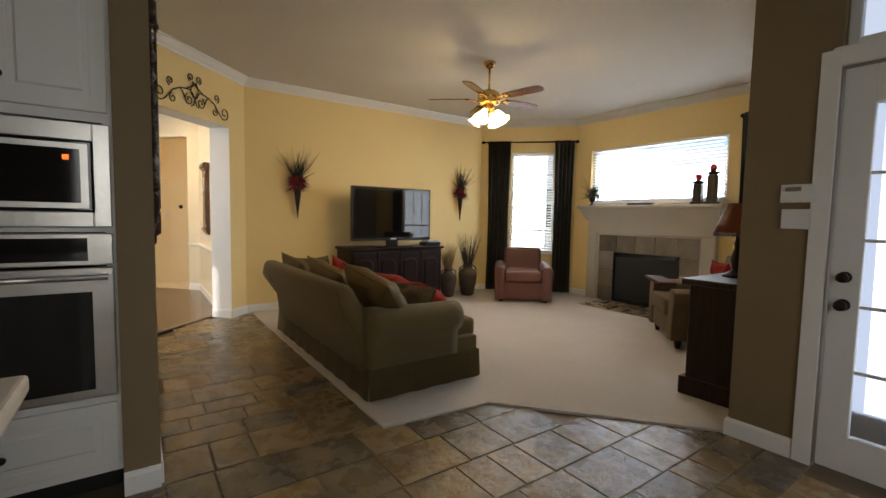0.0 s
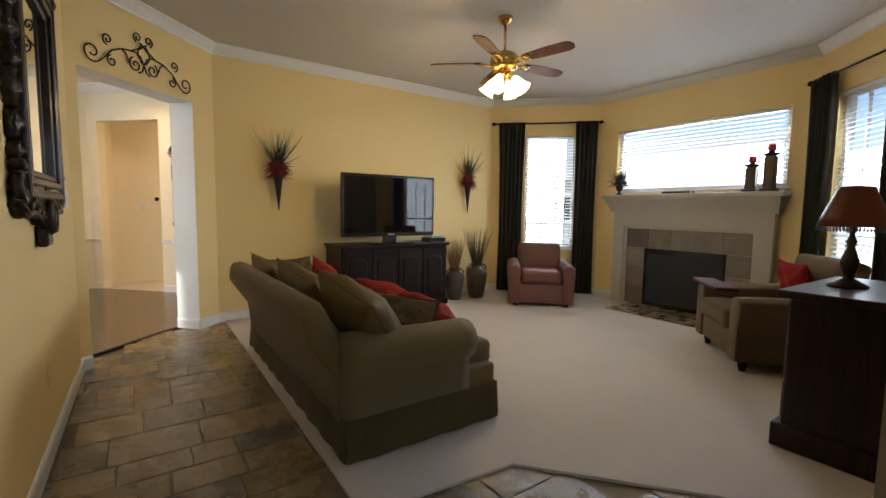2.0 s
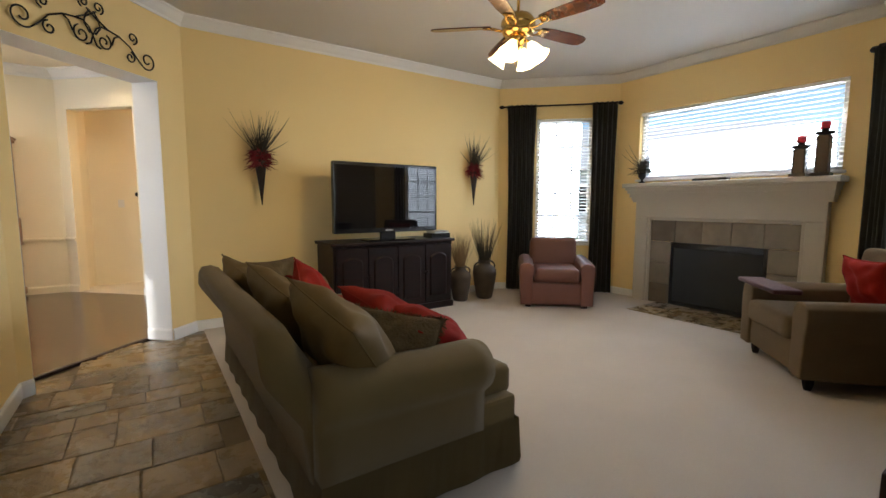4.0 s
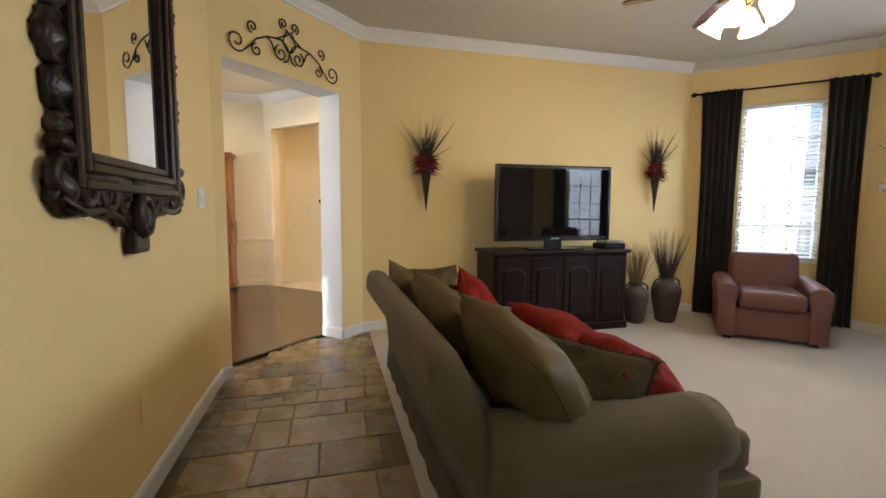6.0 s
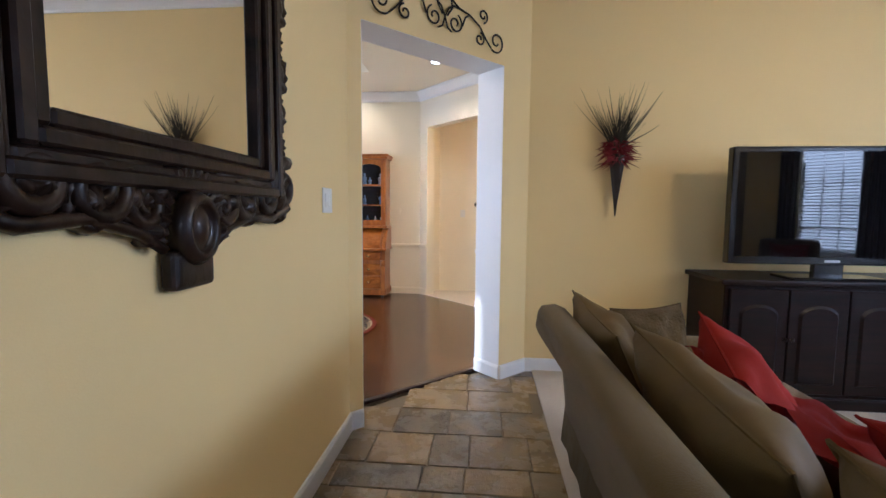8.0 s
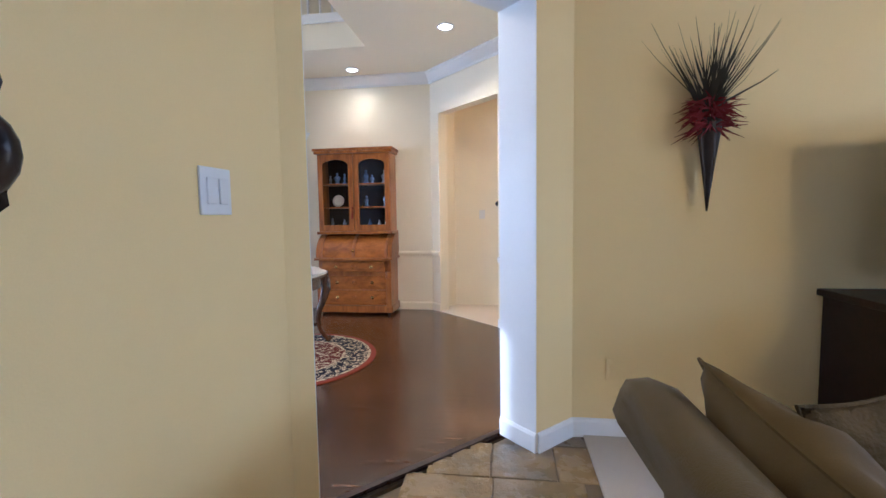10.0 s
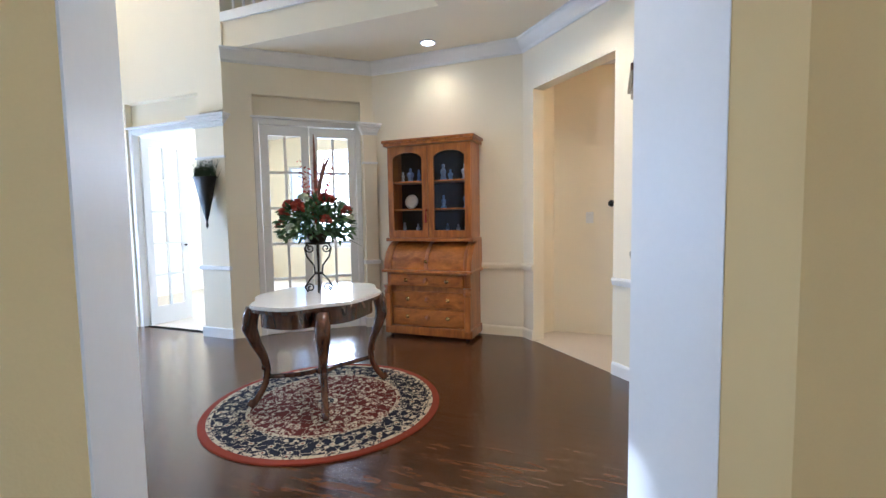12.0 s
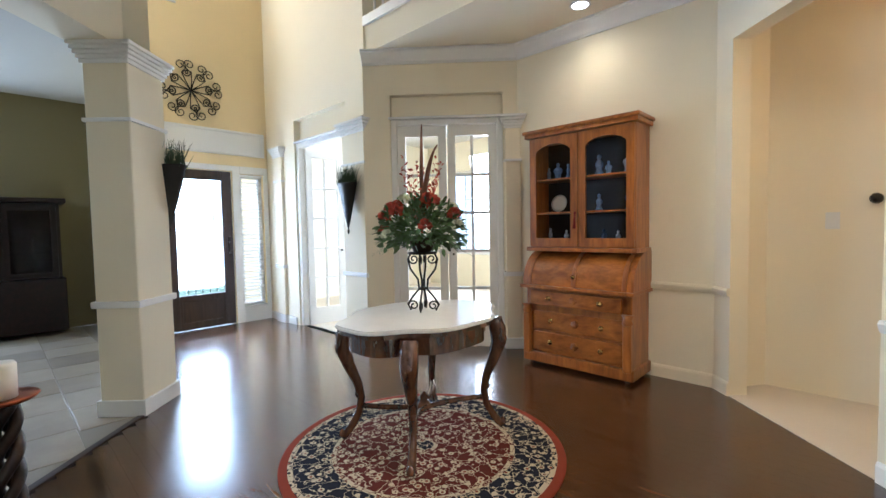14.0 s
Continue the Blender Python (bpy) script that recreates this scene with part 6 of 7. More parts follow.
def secretary():
    s = thing("secretary_desk", "golden oak cylinder-roll secretary desk with glazed bookcase top", "secretary desk", pose(-1.62, 11.23, 0.004))
    W, D = 0.97, 0.385
    part("carcase", rbox((0.02, 0.03, 0.07), (W - 0.02, D, 0.72), 0.006, 1), OAK, s)
    part("plinth", rbox((0.0, 0.0, 0.03), (W, D, 0.12), 0.012, 2), OAK, s)
    for x in (0.04, W - 0.08):
        for y in (0.03, D - 0.07):
            bm = bmesh.new()
            lathe(bm, [(0.016, 0), (0.02, 0.015), (0.016, 0.035)], 8)
            p = part("foot", bm, DOORWOOD, s)
            p.location = (x + 0.02, y + 0.02, 0)
    for k, (z0, z1, y) in enumerate(((0.135, 0.305, 0.012), (0.325, 0.485, 0.020), (0.545, 0.665, -0.012))):
        d = part("drawer", rbox((0.085, y, z0), (W - 0.085, y + 0.03, z1), 0.006, 2), BURL, s)
        for x in (0.26, W - 0.26):
            bm = bmesh.new()
            lathe(bm, [(0.022, 0), (0.022, 0.004), (0.008, 0.006), (0.006, 0.016), (0.012, 0.022), (0.003, 0.026)], 12, T((x, y, (z0 + z1) / 2)) @ Matrix.Rotation(radians(90), 4, "X"))
            part("pull", bm, BRASS, d, "small brass pull", True)
        bm = bmesh.new()
        lathe(bm, [(0.035, 0), (0.03, 0.006), (0.006, 0.010)], 5, T((W / 2, y, (z0 + z1) / 2)) @ Matrix.Rotation(radians(90), 4, "X"))
        part("escutcheon", bm, BURL, d, smooth=False)
    for x in (0.01, W - 0.075):
        part("corner_post", rbox((x, -0.02, 0.10), (x + 0.065, 0.05, 0.50), 0.012, 3), OAK, s)
        bm = bmesh.new()
        lathe(bm, [(0.034, 0), (0.044, 0.02), (0.03, 0.05), (0.046, 0.08)], 10, T((x + 0.032, 0.005, 0.46)))
        part("bracket", bm, OAK, s, smooth=True)
    part("writing_ledge", rbox((-0.012, -0.035, 0.685), (W + 0.012, D, 0.715), 0.008, 2), OAK, s)
    # cylinder roll
    bm = bmesh.new()
    n = 14
    ra, rb = [], []
    for k in range(n + 1):
        a = math.pi / 2 * k / n
        y, z = 0.27 - 0.27 * math.cos(a), 0.715 + 0.285 * math.sin(a)
        ra.append(bm.verts.new((0.05, y, z)))
        rb.append(bm.verts.new((W - 0.05, y, z)))
    for k in range(n):
        bm.faces.new((ra[k], rb[k], rb[k + 1], ra[k + 1]))
    part("roll_front", bm, BURL, s, "curved burl roll front", True)
    for x0, x1 in ((0.05, 0.085), (W / 2 - 0.018, W / 2 + 0.018), (W - 0.085, W - 0.05)):
        bm = bmesh.new()
        rows = []
        for k in range(n + 1):
            a = math.pi / 2 * k / n
            rows.append([bm.verts.new((x, 0.27 - r * math.cos(a), 0.715 + (r + 0.015) * math.sin(a))) for r in (0.268, 0.279) for x in (x0, x1)])
        for p, q in zip(rows, rows[1:]):
            for i, j in ((0, 1), (1, 3), (3, 2), (2, 0)):
                bm.faces.new((p[i], p[j], q[j], q[i]))
        part("roll_stile", bm, OAK, s, smooth=False)
    for x in (0.0, W - 0.055):
        bm = bmesh.new()
        pts = [(0.30 - 0.30 * math.cos(math.pi / 2 * k / 12), 0.715 + 0.30 * math.sin(math.pi / 2 * k / 12)) for k in range(13)] + [(D, 1.015), (D, 0.715)]
        lo = [bm.verts.new((x, y, z)) for y, z in pts]
        hi = [bm.verts.new((x + 0.055, y, z)) for y, z in pts]
        bm.faces.new(lo[::-1])
        bm.faces.new(hi)
        for i in range(len(pts)):
            bm.faces.new((lo[i], lo[(i + 1) % len(pts)], hi[(i + 1) % len(pts)], hi[i]))
        part("side_panel", bm, OAK, s)
    bm = bmesh.new()
    lathe(bm, [(0.01, 0), (0.014, 0.006), (0.018, 0.02), (0.004, 0.026)], 10, T((W / 2, 0.01, 0.80)) @ Matrix.Rotation(radians(90), 4, "X"))
    part("roll_knob", bm, BRASS, s, smooth=True)
    part("hutch_ledge", rbox((0.0, 0.06, 1.005), (W, D, 1.04), 0.008, 2), OAK, s)
    # glazed bookcase
    y0 = 0.085
    bm = bmesh.new()
    for lo, hi in (((0.02, y0 + 0.02, 1.04), (0.05, D, 2.0)), ((W - 0.05, y0 + 0.02, 1.04), (W - 0.02, D, 2.0)), ((0.05, D - 0.015, 1.04), (W - 0.05, D, 2.0)), ((0.05, y0 + 0.02, 1.04), (W - 0.05, D - 0.015, 1.075)), ((0.05, y0 + 0.02, 1.97), (W - 0.05, D - 0.015, 2.0))):
        boxm(bm, lo, hi)
    part("bookcase", bm, OAK, s)
    # black sheet over the oak back: the dim interior put into colour
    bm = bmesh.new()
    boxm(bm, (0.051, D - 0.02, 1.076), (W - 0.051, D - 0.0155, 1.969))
    part("bookcase_shade", bm, RECESSBLACK, s, "black sheet for the shade inside the bookcase")
    for z in (1.33, 1.62):
        part("shelf", rbox((0.052, y0 + 0.03, z), (W - 0.052, D - 0.02, z + 0.016), 0.003, 1), OAK, s)
    part("cornice", rbox((-0.01, y0 - 0.03, 2.0), (W + 0.01, D, 2.035), 0.008, 2), OAK, s)
    part("cornice_top", rbox((-0.025, y0 - 0.045, 2.033), (W + 0.025, D, 2.065), 0.010, 2), OAK, s)
    for sgn, x0, x1 in ((1, 0.025, W / 2 - 0.004), (-1, W / 2 + 0.004, W - 0.025)):
        bm = bmesh.new()
        fr = 0.062
        for lo, hi in (((x0, 1.05), (x0 + fr, 1.99)), ((x1 - fr, 1.05), (x1, 1.99)), ((x0 + fr, 1.05), (x1 - fr, 1.12))):
            boxm(bm, (lo[0], y0, lo[1]), (hi[0], y0 + 0.02, hi[1]))
        # arched head of the door
        n = 10
        xs = [x0 + fr + (x1 - x0 - 2 * fr) * k / n for k in range(n + 1)]
        arch = [1.87 + 0.06 * math.sin(math.pi * k / n) ** 0.6 for k in range(n + 1)]
        for a, b, p, q in zip(xs, xs[1:], arch, arch[1:]):
            vs = [bm.verts.new(v) for v in ((a, y0, p), (b, y0, q), (b, y0, 1.99), (a, y0, 1.99), (a, y0 + 0.02, p), (b, y0 + 0.02, q), (b, y0 + 0.02, 1.99), (a, y0 + 0.02, 1.99))]
            for f in ((0, 1, 2, 3), (7, 6, 5, 4), (0, 4, 5, 1)):
                bm.faces.new([vs[i] for i in f])
        d = part("door", bm, OAK, s, "arched glazed door")
        bm = bmesh.new()
        boxm(bm, (x0 + fr - 0.005, y0 + 0.008, 1.115), (x1 - fr + 0.005, y0 + 0.011, 1.935))
        p = part("pane", bm, GLASS, d)
        p.visible_shadow = False
    bm = bmesh.new()
    lathe(bm, [(0.007, 0), (0.012, 0.01), (0.004, 0.02)], 8, T((W / 2 - 0.02, y0, 1.33)) @ Matrix.Rotation(radians(90), 4, "X"))
    tube(bm, [(W / 2 - 0.02, y0 - 0.02, 1.32), (W / 2 - 0.02, y0 - 0.022, 1.20)], [0.004, 0.012], 6)
    part("key_tassel", bm, REDFEATHER, s, "key with a small tassel", True)


secretary()


def figurine(x, z, h, seed, material, label):
    rng = random.Random(seed)
    bm = bmesh.new()
    r, w = h * 0.24, rng.uniform(0.6, 1.25)
    lathe(bm, [(r, 0), (r * 1.02, h * 0.06), (r * 0.75, h * 0.14), (r * 0.7 * w, h * 0.32), (r * w, h * 0.5), (r * 0.9 * w, h * 0.62), (r * 0.32, h * 0.75), (r * 0.45, h * 0.84), (r * 0.42, h * 0.94), (r * 0.12, h)], 12, None, rng.uniform(0.7, 1.0))
    one("figurine", bm, material, label, "figurine", "cabinet porcelain", True, pose(-1.62 + x, 11.23 + 0.24, z + 0.004))


for x, z, h, mt in ((0.13, 1.636, 0.13, PORCELAIN), (0.22, 1.636, 0.17, CERAMICBLUE), (0.32, 1.636, 0.15, CERAMICBLUE), (0.60, 1.636, 0.20, CERAMICBLUE), (0.68, 1.636, 0.13, CERAMICBLUE), (0.84, 1.636, 0.19, PORCELAIN), (0.60, 1.346, 0.16, CERAMICBLUE), (0.86, 1.346, 0.21, CERAMICBLUE), (0.14, 1.076, 0.15, PORCELAIN), (0.30, 1.076, 0.13, PORCELAIN), (0.64, 1.076, 0.13, CERAMICBLUE), (0.76, 1.076, 0.12, PORCELAIN), (0.86, 1.076, 0.14, PORCELAIN)):
    figurine(x, z, h * 0.88, int(x * 100), DIMPORCELAIN if mt is PORCELAIN else mt, "porcelain figure in the glazed bookcase, darkened as if behind glass" if mt is PORCELAIN else "blue and white porcelain vase in the glazed bookcase")
bm = bmesh.new()
lathe(bm, [(0.02, 0), (0.07, 0.008), (0.078, 0.016), (0.05, 0.012), (0.004, 0.010)], 20, Matrix.Rotation(radians(80), 4, "X"))
one("display_plate", bm, PORCELAIN, "white plate standing in the bookcase", "plate", "", True, pose(-1.40, 11.50, 1.428))

# ---- round rug, marble table and flowers ----
RC, RR = (-1.17, 9.56), 0.77


def rug_material():
    m = bpy.data.materials.new("oriental_rug")
    m.use_nodes = True
    nt = m.node_tree
    b = nt.nodes["Principled BSDF"]
    b.inputs["Roughness"].default_value = 0.95
    b.inputs["Specular IOR Level"].default_value = 0.1
    co = nt.nodes.new("ShaderNodeTexCoord")
    ln = nt.nodes.new("ShaderNodeVectorMath")
    ln.operation = "LENGTH"
    nt.links.new(co.outputs["Object"], ln.inputs[0])
    rad = nt.nodes.new("ShaderNodeMath")
    rad.operation = "DIVIDE"
    rad.inputs[1].default_value = RR
    nt.links.new(ln.outputs["Value"], rad.inputs[0])

    def rings(stops):
        r = nt.nodes.new("ShaderNodeValToRGB")
        r.color_ramp.interpolation = "CONSTANT"
        el = r.color_ramp.elements
        while len(el) < len(stops):
            el.new(0.99)
        for k, (p, c) in enumerate(stops):
            el[k].position, el[k].color = p, (*c, 1)
        nt.links.new(rad.outputs[0], r.inputs[0])
        return r

    red, navy, cream, rust = (0.085, 0.016, 0.012), (0.012, 0.013, 0.022), (0.46, 0.38, 0.25), (0.19, 0.035, 0.018)
    ground = rings([(0.0, navy), (0.07, cream), (0.10, red), (0.62, cream), (0.65, navy), (0.905, cream), (0.94, rust)])
    motif = rings([(0.0, cream), (0.07, red), (0.10, cream), (0.62, red), (0.65, cream), (0.905, navy), (0.94, rust)])
    # curling flower sprays: two cell patterns, one polar, one plain
    vor = nt.nodes.new("ShaderNodeTexVoronoi")
    vor.inputs["Scale"].default_value = 19
    nt.links.new(co.outputs["Object"], vor.inputs["Vector"])
    vor.inputs["Randomness"].default_value = 0.8
    vor2 = nt.nodes.new("ShaderNodeTexVoronoi")
    vor2.feature = "DISTANCE_TO_EDGE"
    vor2.inputs["Scale"].default_value = 15
    nz = nt.nodes.new("ShaderNodeTexNoise")
    nz.inputs["Scale"].default_value = 14
    wob = nt.nodes.new("ShaderNodeMixRGB")
    wob.inputs[0].default_value = 0.12
    nt.links.new(co.outputs["Object"], nz.inputs["Vector"])
    nt.links.new(co.outputs["Object"], wob.inputs[1])
    nt.links.new(nz.outputs["Color"], wob.inputs[2])
    nt.links.new(wob.outputs[0], vor2.inputs["Vector"])
    a = nt.nodes.new("ShaderNodeMath")
    a.operation = "LESS_THAN"
    a.inputs[1].default_value = 0.028
    nt.links.new(vor2.outputs["Distance"], a.inputs[0])
    dot = nt.nodes.new("ShaderNodeMath")
    dot.operation = "COMPARE"
    dot.inputs[1].default_value, dot.inputs[2].default_value = 0.24, 0.075
    nt.links.new(vor.outputs["Distance"], dot.inputs[0])
    mx = nt.nodes.new("ShaderNodeMath")
    mx.operation = "MAXIMUM"
    nt.links.new(a.outputs[0], mx.inputs[0])
    nt.links.new(dot.outputs[0], mx.inputs[1])
    mix = nt.nodes.new("ShaderNodeMixRGB")
    nt.links.new(mx.outputs[0], mix.inputs[0])
    nt.links.new(ground.outputs[0], mix.inputs[1])
    nt.links.new(motif.outputs[0], mix.inputs[2])
    core = nt.nodes.new("ShaderNodeMath")
    core.operation = "LESS_THAN"
    core.inputs[1].default_value = 0.12
    nt.links.new(vor.outputs["Distance"], core.inputs[0])
    tone = nt.nodes.new("ShaderNodeMixRGB")
    tone.inputs[2].default_value = (0.24, 0.06, 0.03, 1)
    nt.links.new(core.outputs[0], tone.inputs[0])
    nt.links.new(mix.outputs[0], tone.inputs[1])
    nt.links.new(tone.outputs[0], b.inputs["Base Color"])
    pile = nt.nodes.new("ShaderNodeTexNoise")
    pile.inputs["Scale"].default_value = 300
    nt.links.new(co.outputs["Object"], pile.inputs["Vector"])
    bn = nt.nodes.new("ShaderNodeBump")
    bn.inputs["Strength"].default_value, bn.inputs["Distance"].default_value = 0.5, 0.004
    nt.links.new(pile.outputs["Fac"], bn.inputs["Height"])
    nt.links.new(bn.outputs[0], b.inputs["Normal"])
    return m


bm = bmesh.new()
lathe(bm, [(RR, 0.0), (RR, 0.006), (RR - 0.004, 0.010), (RR * 0.5, 0.0105), (0.01, 0.0105)], 96)
one("round_rug", bm, rug_material(), "round dark red oriental rug with navy and cream floral border", "rug", "", False, pose(RC[0], RC[1], 0.005))


def centre_table():
    t = thing("centre_table", "carved mahogany centre table with a shaped white marble top", "table", pose(-1.26, 9.65, 0.016))

    def outline(rx, ry, n=72):
        out = []
        for k in range(n):
            a = 2 * math.pi * k / n
            r = 1 + 0.045 * math.cos(4 * a) - 0.03 * math.cos(8 * a)
            out.append((rx * r * math.cos(a), ry * r * math.sin(a)))
        return out

    bm = sheet_prism(outline(0.39, 0.51), 0.700, 0.722)
    bmesh.ops.bevel(bm, geom=[e for e in bm.edges if abs(e.verts[0].co.z - e.verts[1].co.z) < 1e-6], offset=0.007, segments=2, affect="EDGES")
    part("marble_top", bm, MARBLE, t, "white marble top with shaped edge")
    part("moulding", sheet_prism(outline(0.375, 0.495), 0.676, 0.700), MAHOGANY, t)
    part("apron", sheet_prism(outline(0.33, 0.44), 0.575, 0.677), MAHOGANY, t)
    for sx in (-1, 1):
        for sy in (-1, 1):
            px, py = sx * 0.245, sy * 0.31
            d = Vector((sx * 0.62, sy * 0.78, 0)).normalized()
            pts = [Vector((px, py, 0)) + d * o + Vector((0, 0, z)) for o, z in ((0.035, 0.67), (0.055, 0.60), (0.06, 0.53), (0.03, 0.44), (-0.015, 0.34), (-0.035, 0.25), (-0.02, 0.16), (0.02, 0.09), (0.055, 0.045), (0.075, 0.02))]
            bm = bmesh.new()
            tube(bm, pts, [0.045, 0.048, 0.046, 0.036, 0.027, 0.022, 0.021, 0.022, 0.024, 0.019], 10)
            leg = part("leg", bm, MAHOGANY, t, "carved cabriole leg", True)
            for q in ((0.055, 0.61, 0.040), (0.065, 0.55, 0.034), (0.0, 0.40, 0.022), (-0.035, 0.27, 0.026), (0.06, 0.045, 0.027)):
                bm = bmesh.new()
                c = Vector((px, py, 0)) + d * (q[0] + 0.018) + Vector((0, 0, q[1]))
                lathe(bm, [(0.004, -q[2]), (q[2] * 0.75, -q[2] * 0.5), (q[2] * 0.8, 0.0), (q[2] * 0.6, q[2] * 0.6), (0.003, q[2])], 8, T(c))
                part("carving", bm, MAHOGANY, leg, smooth=True)
    for sx in (-1, 1):
        bm = bmesh.new()
        pts = [(sx * (0.235 - 0.20 * math.sin(math.pi * k / 10)), -0.30 + 0.60 * k / 10, 0.205 - 0.03 * math.sin(math.pi * k / 10)) for k in range(11)]
        tube(bm, pts, 0.016, 8)
        part("stretcher", bm, MAHOGANY, t, smooth=True)
    bm = bmesh.new()
    lathe(bm, [(0.02, 0.15), (0.05, 0.165), (0.04, 0.19), (0.02, 0.21), (0.03, 0.23), (0.004, 0.26)], 12)
    part("finial", bm, MAHOGANY, t, smooth=True)


centre_table()


def flowers():
    rng = random.Random(17)
    cx, cy, z0 = -1.30, 9.70, 0.738
    st = thing("flower_stand", "black scrolled iron stand on the marble table", "stand", pose(cx, cy, z0))
    for k in range(4):
        rot = Matrix.Rotation(math.pi / 2 * k + 0.6, 4, "Z")
        bm = bmesh.new()
        pts = [(0.075, 0.005), (0.095, 0.04), (0.06, 0.09), (0.025, 0.13), (0.03, 0.19), (0.075, 0.25), (0.09, 0.31), (0.07, 0.345)]
        tube(bm, [rot @ Vector((u, 0, v)) for u, v in pts], 0.006, 6)
        tube(bm, [rot @ Vector((u, 0, v)) for u, v in spiral((0.06, 0.032), 0.032, 0.008, 0.0, 1.3, 14)], 0.005, 6)
        tube(bm, [rot @ Vector((u, 0, v)) for u, v in spiral((0.055, 0.31), 0.032, 0.008, 0.3, -1.3, 14)], 0.005, 6)
        part("scroll_leg", bm, IRON, st, smooth=True)
    bm = bmesh.new()
    lathe(bm, [(0.03, 0.128), (0.034, 0.135), (0.03, 0.142)], 16)
    part("ring", bm, IRON, st, smooth=True)
    bm = bmesh.new()
    lathe(bm, [(0.085, 0.34), (0.09, 0.345), (0.085, 0.352)], 20)
    part("ring", bm, IRON, st, smooth=True)
    f = thing("flower_arrangement", "silk flower arrangement with red and white blooms and pheasant feathers", "flowers", pose(cx, cy, z0 + 0.335))
    bm = bmesh.new()
    lathe(bm, [(0.03, 0.0), (0.055, 0.02), (0.075, 0.06), (0.08, 0.10), (0.05, 0.10)], 18)
    part("bowl", bm, BRONZE, f, "dark footed bowl", True)

    def leaf(bm, c, d, ln, w):
        d = d.normalized()
        side = d.cross(Vector((rng.uniform(-1, 1), rng.uniform(-1, 1), rng.uniform(-1, 1)))).normalized()
        drop = Vector((0, 0, -ln * 0.15))
        vs = [bm.verts.new(v) for v in (c, c + d * ln * 0.35 + side * w, c + d * ln * 0.75 + side * w * 0.7 + drop * 0.5, c + d * ln + drop, c + d * ln * 0.75 - side * w * 0.7 + drop * 0.5, c + d * ln * 0.35 - side * w)]
        bm.faces.new((vs[0], vs[1], vs[2], vs[3]))
        bm.faces.new((vs[0], vs[3], vs[4], vs[5]))

    bm = bmesh.new()
    for k in range(1000):
        a, e = rng.uniform(0, 6.28), rng.uniform(-0.5, 1.35)
        r = rng.uniform(0.05, 1.0) ** 0.6
        d = Vector((math.cos(a) * math.cos(e), math.sin(a) * math.cos(e), math.sin(e)))
        c = Vector((0, 0, 0.13)) + Vector((d.x * 0.25 * r, d.y * 0.25 * r, d.z * 0.21 * r))
        leaf(bm, c, d + Vector((rng.uniform(-0.6, 0.6), rng.uniform(-0.6, 0.6), rng.uniform(-0.6, 0.4))), rng.uniform(0.03, 0.075), rng.uniform(0.006, 0.016))
    for k in range(70):
        a = rng.uniform(0, 6.28)
        r = rng.uniform(0.24, 0.34)
        blade(bm, (0.05 * math.cos(a), 0.05 * math.sin(a), 0.1), (r * math.cos(a), r * math.sin(a), rng.uniform(-0.10, 0.16)), 0.003, (0, 0, 0.07), None, 3, 4)
    part("foliage", bm, LEAF, f, "green leaves and trailing sprigs")

    def bloom(bm, c, r, petals):
        for k in range(petals):
            a, e = rng.uniform(0, 6.28), rng.uniform(-0.4, 1.5)
            d = Vector((math.cos(a) * math.cos(e), math.sin(a) * math.cos(e), math.sin(e)))
            leaf(bm, c + d * r * 0.25, d, r * 0.8, r * 0.36)

    for mat, nm, n, rr in ((FLOWERRED, "red_bloom", 13, 0.045), (FLOWERWHITE, "white_bloom", 6, 0.045)):
        for k in range(n):
            a, e = rng.uniform(0, 6.28), rng.uniform(-0.1, 1.1)
            bm = bmesh.new()
            c = Vector((math.cos(a) * math.cos(e) * 0.245, math.sin(a) * math.cos(e) * 0.245, 0.13 + math.sin(e) * 0.22))
            bloom(bm, c, rr, 46)
            part(nm, bm, mat, f)
    bm = bmesh.new()
    for k in range(26):
        a, ln = rng.uniform(0, 6.28), rng.uniform(0.20, 0.36)
        tip = Vector((math.cos(a) * 0.12, math.sin(a) * 0.12, 0.22 + ln))
        for q in range(7):
            u = 0.45 + 0.55 * q / 6
            c = Vector((0, 0, 0.12)).lerp(tip, u)
            leaf(bm, c, Vector((rng.uniform(-1, 1), rng.uniform(-1, 1), 0.8)), 0.03, 0.007)
        blade(bm, (0, 0, 0.12), tip, 0.003, (0, 0, 0), None, 3, 2)
    part("red_sprays", bm, FLOWERRED, f, "tall rust red sprays")
    for k, (tx, ty, h) in enumerate(((-0.05, 0.06, 0.66), (0.16, -0.02, 0.60), (0.02, 0.10, 0.52))):
        bm = bmesh.new()
        pts = [Vector((tx * u * u, ty * u * u, 0.12 + h * u - (0.10 * u ** 4 if k == 1 else 0))) for u in [q / 9 for q in range(10)]]
        tube(bm, pts, [0.004 + 0.009 * math.sin(math.pi * q / 9) for q in range(10)], 5)
        part("feather", bm, FEATHERBROWN, f, "long barred pheasant feather", True)


flowers()

# ---- wall clock, candle stand, can lights, hall ----


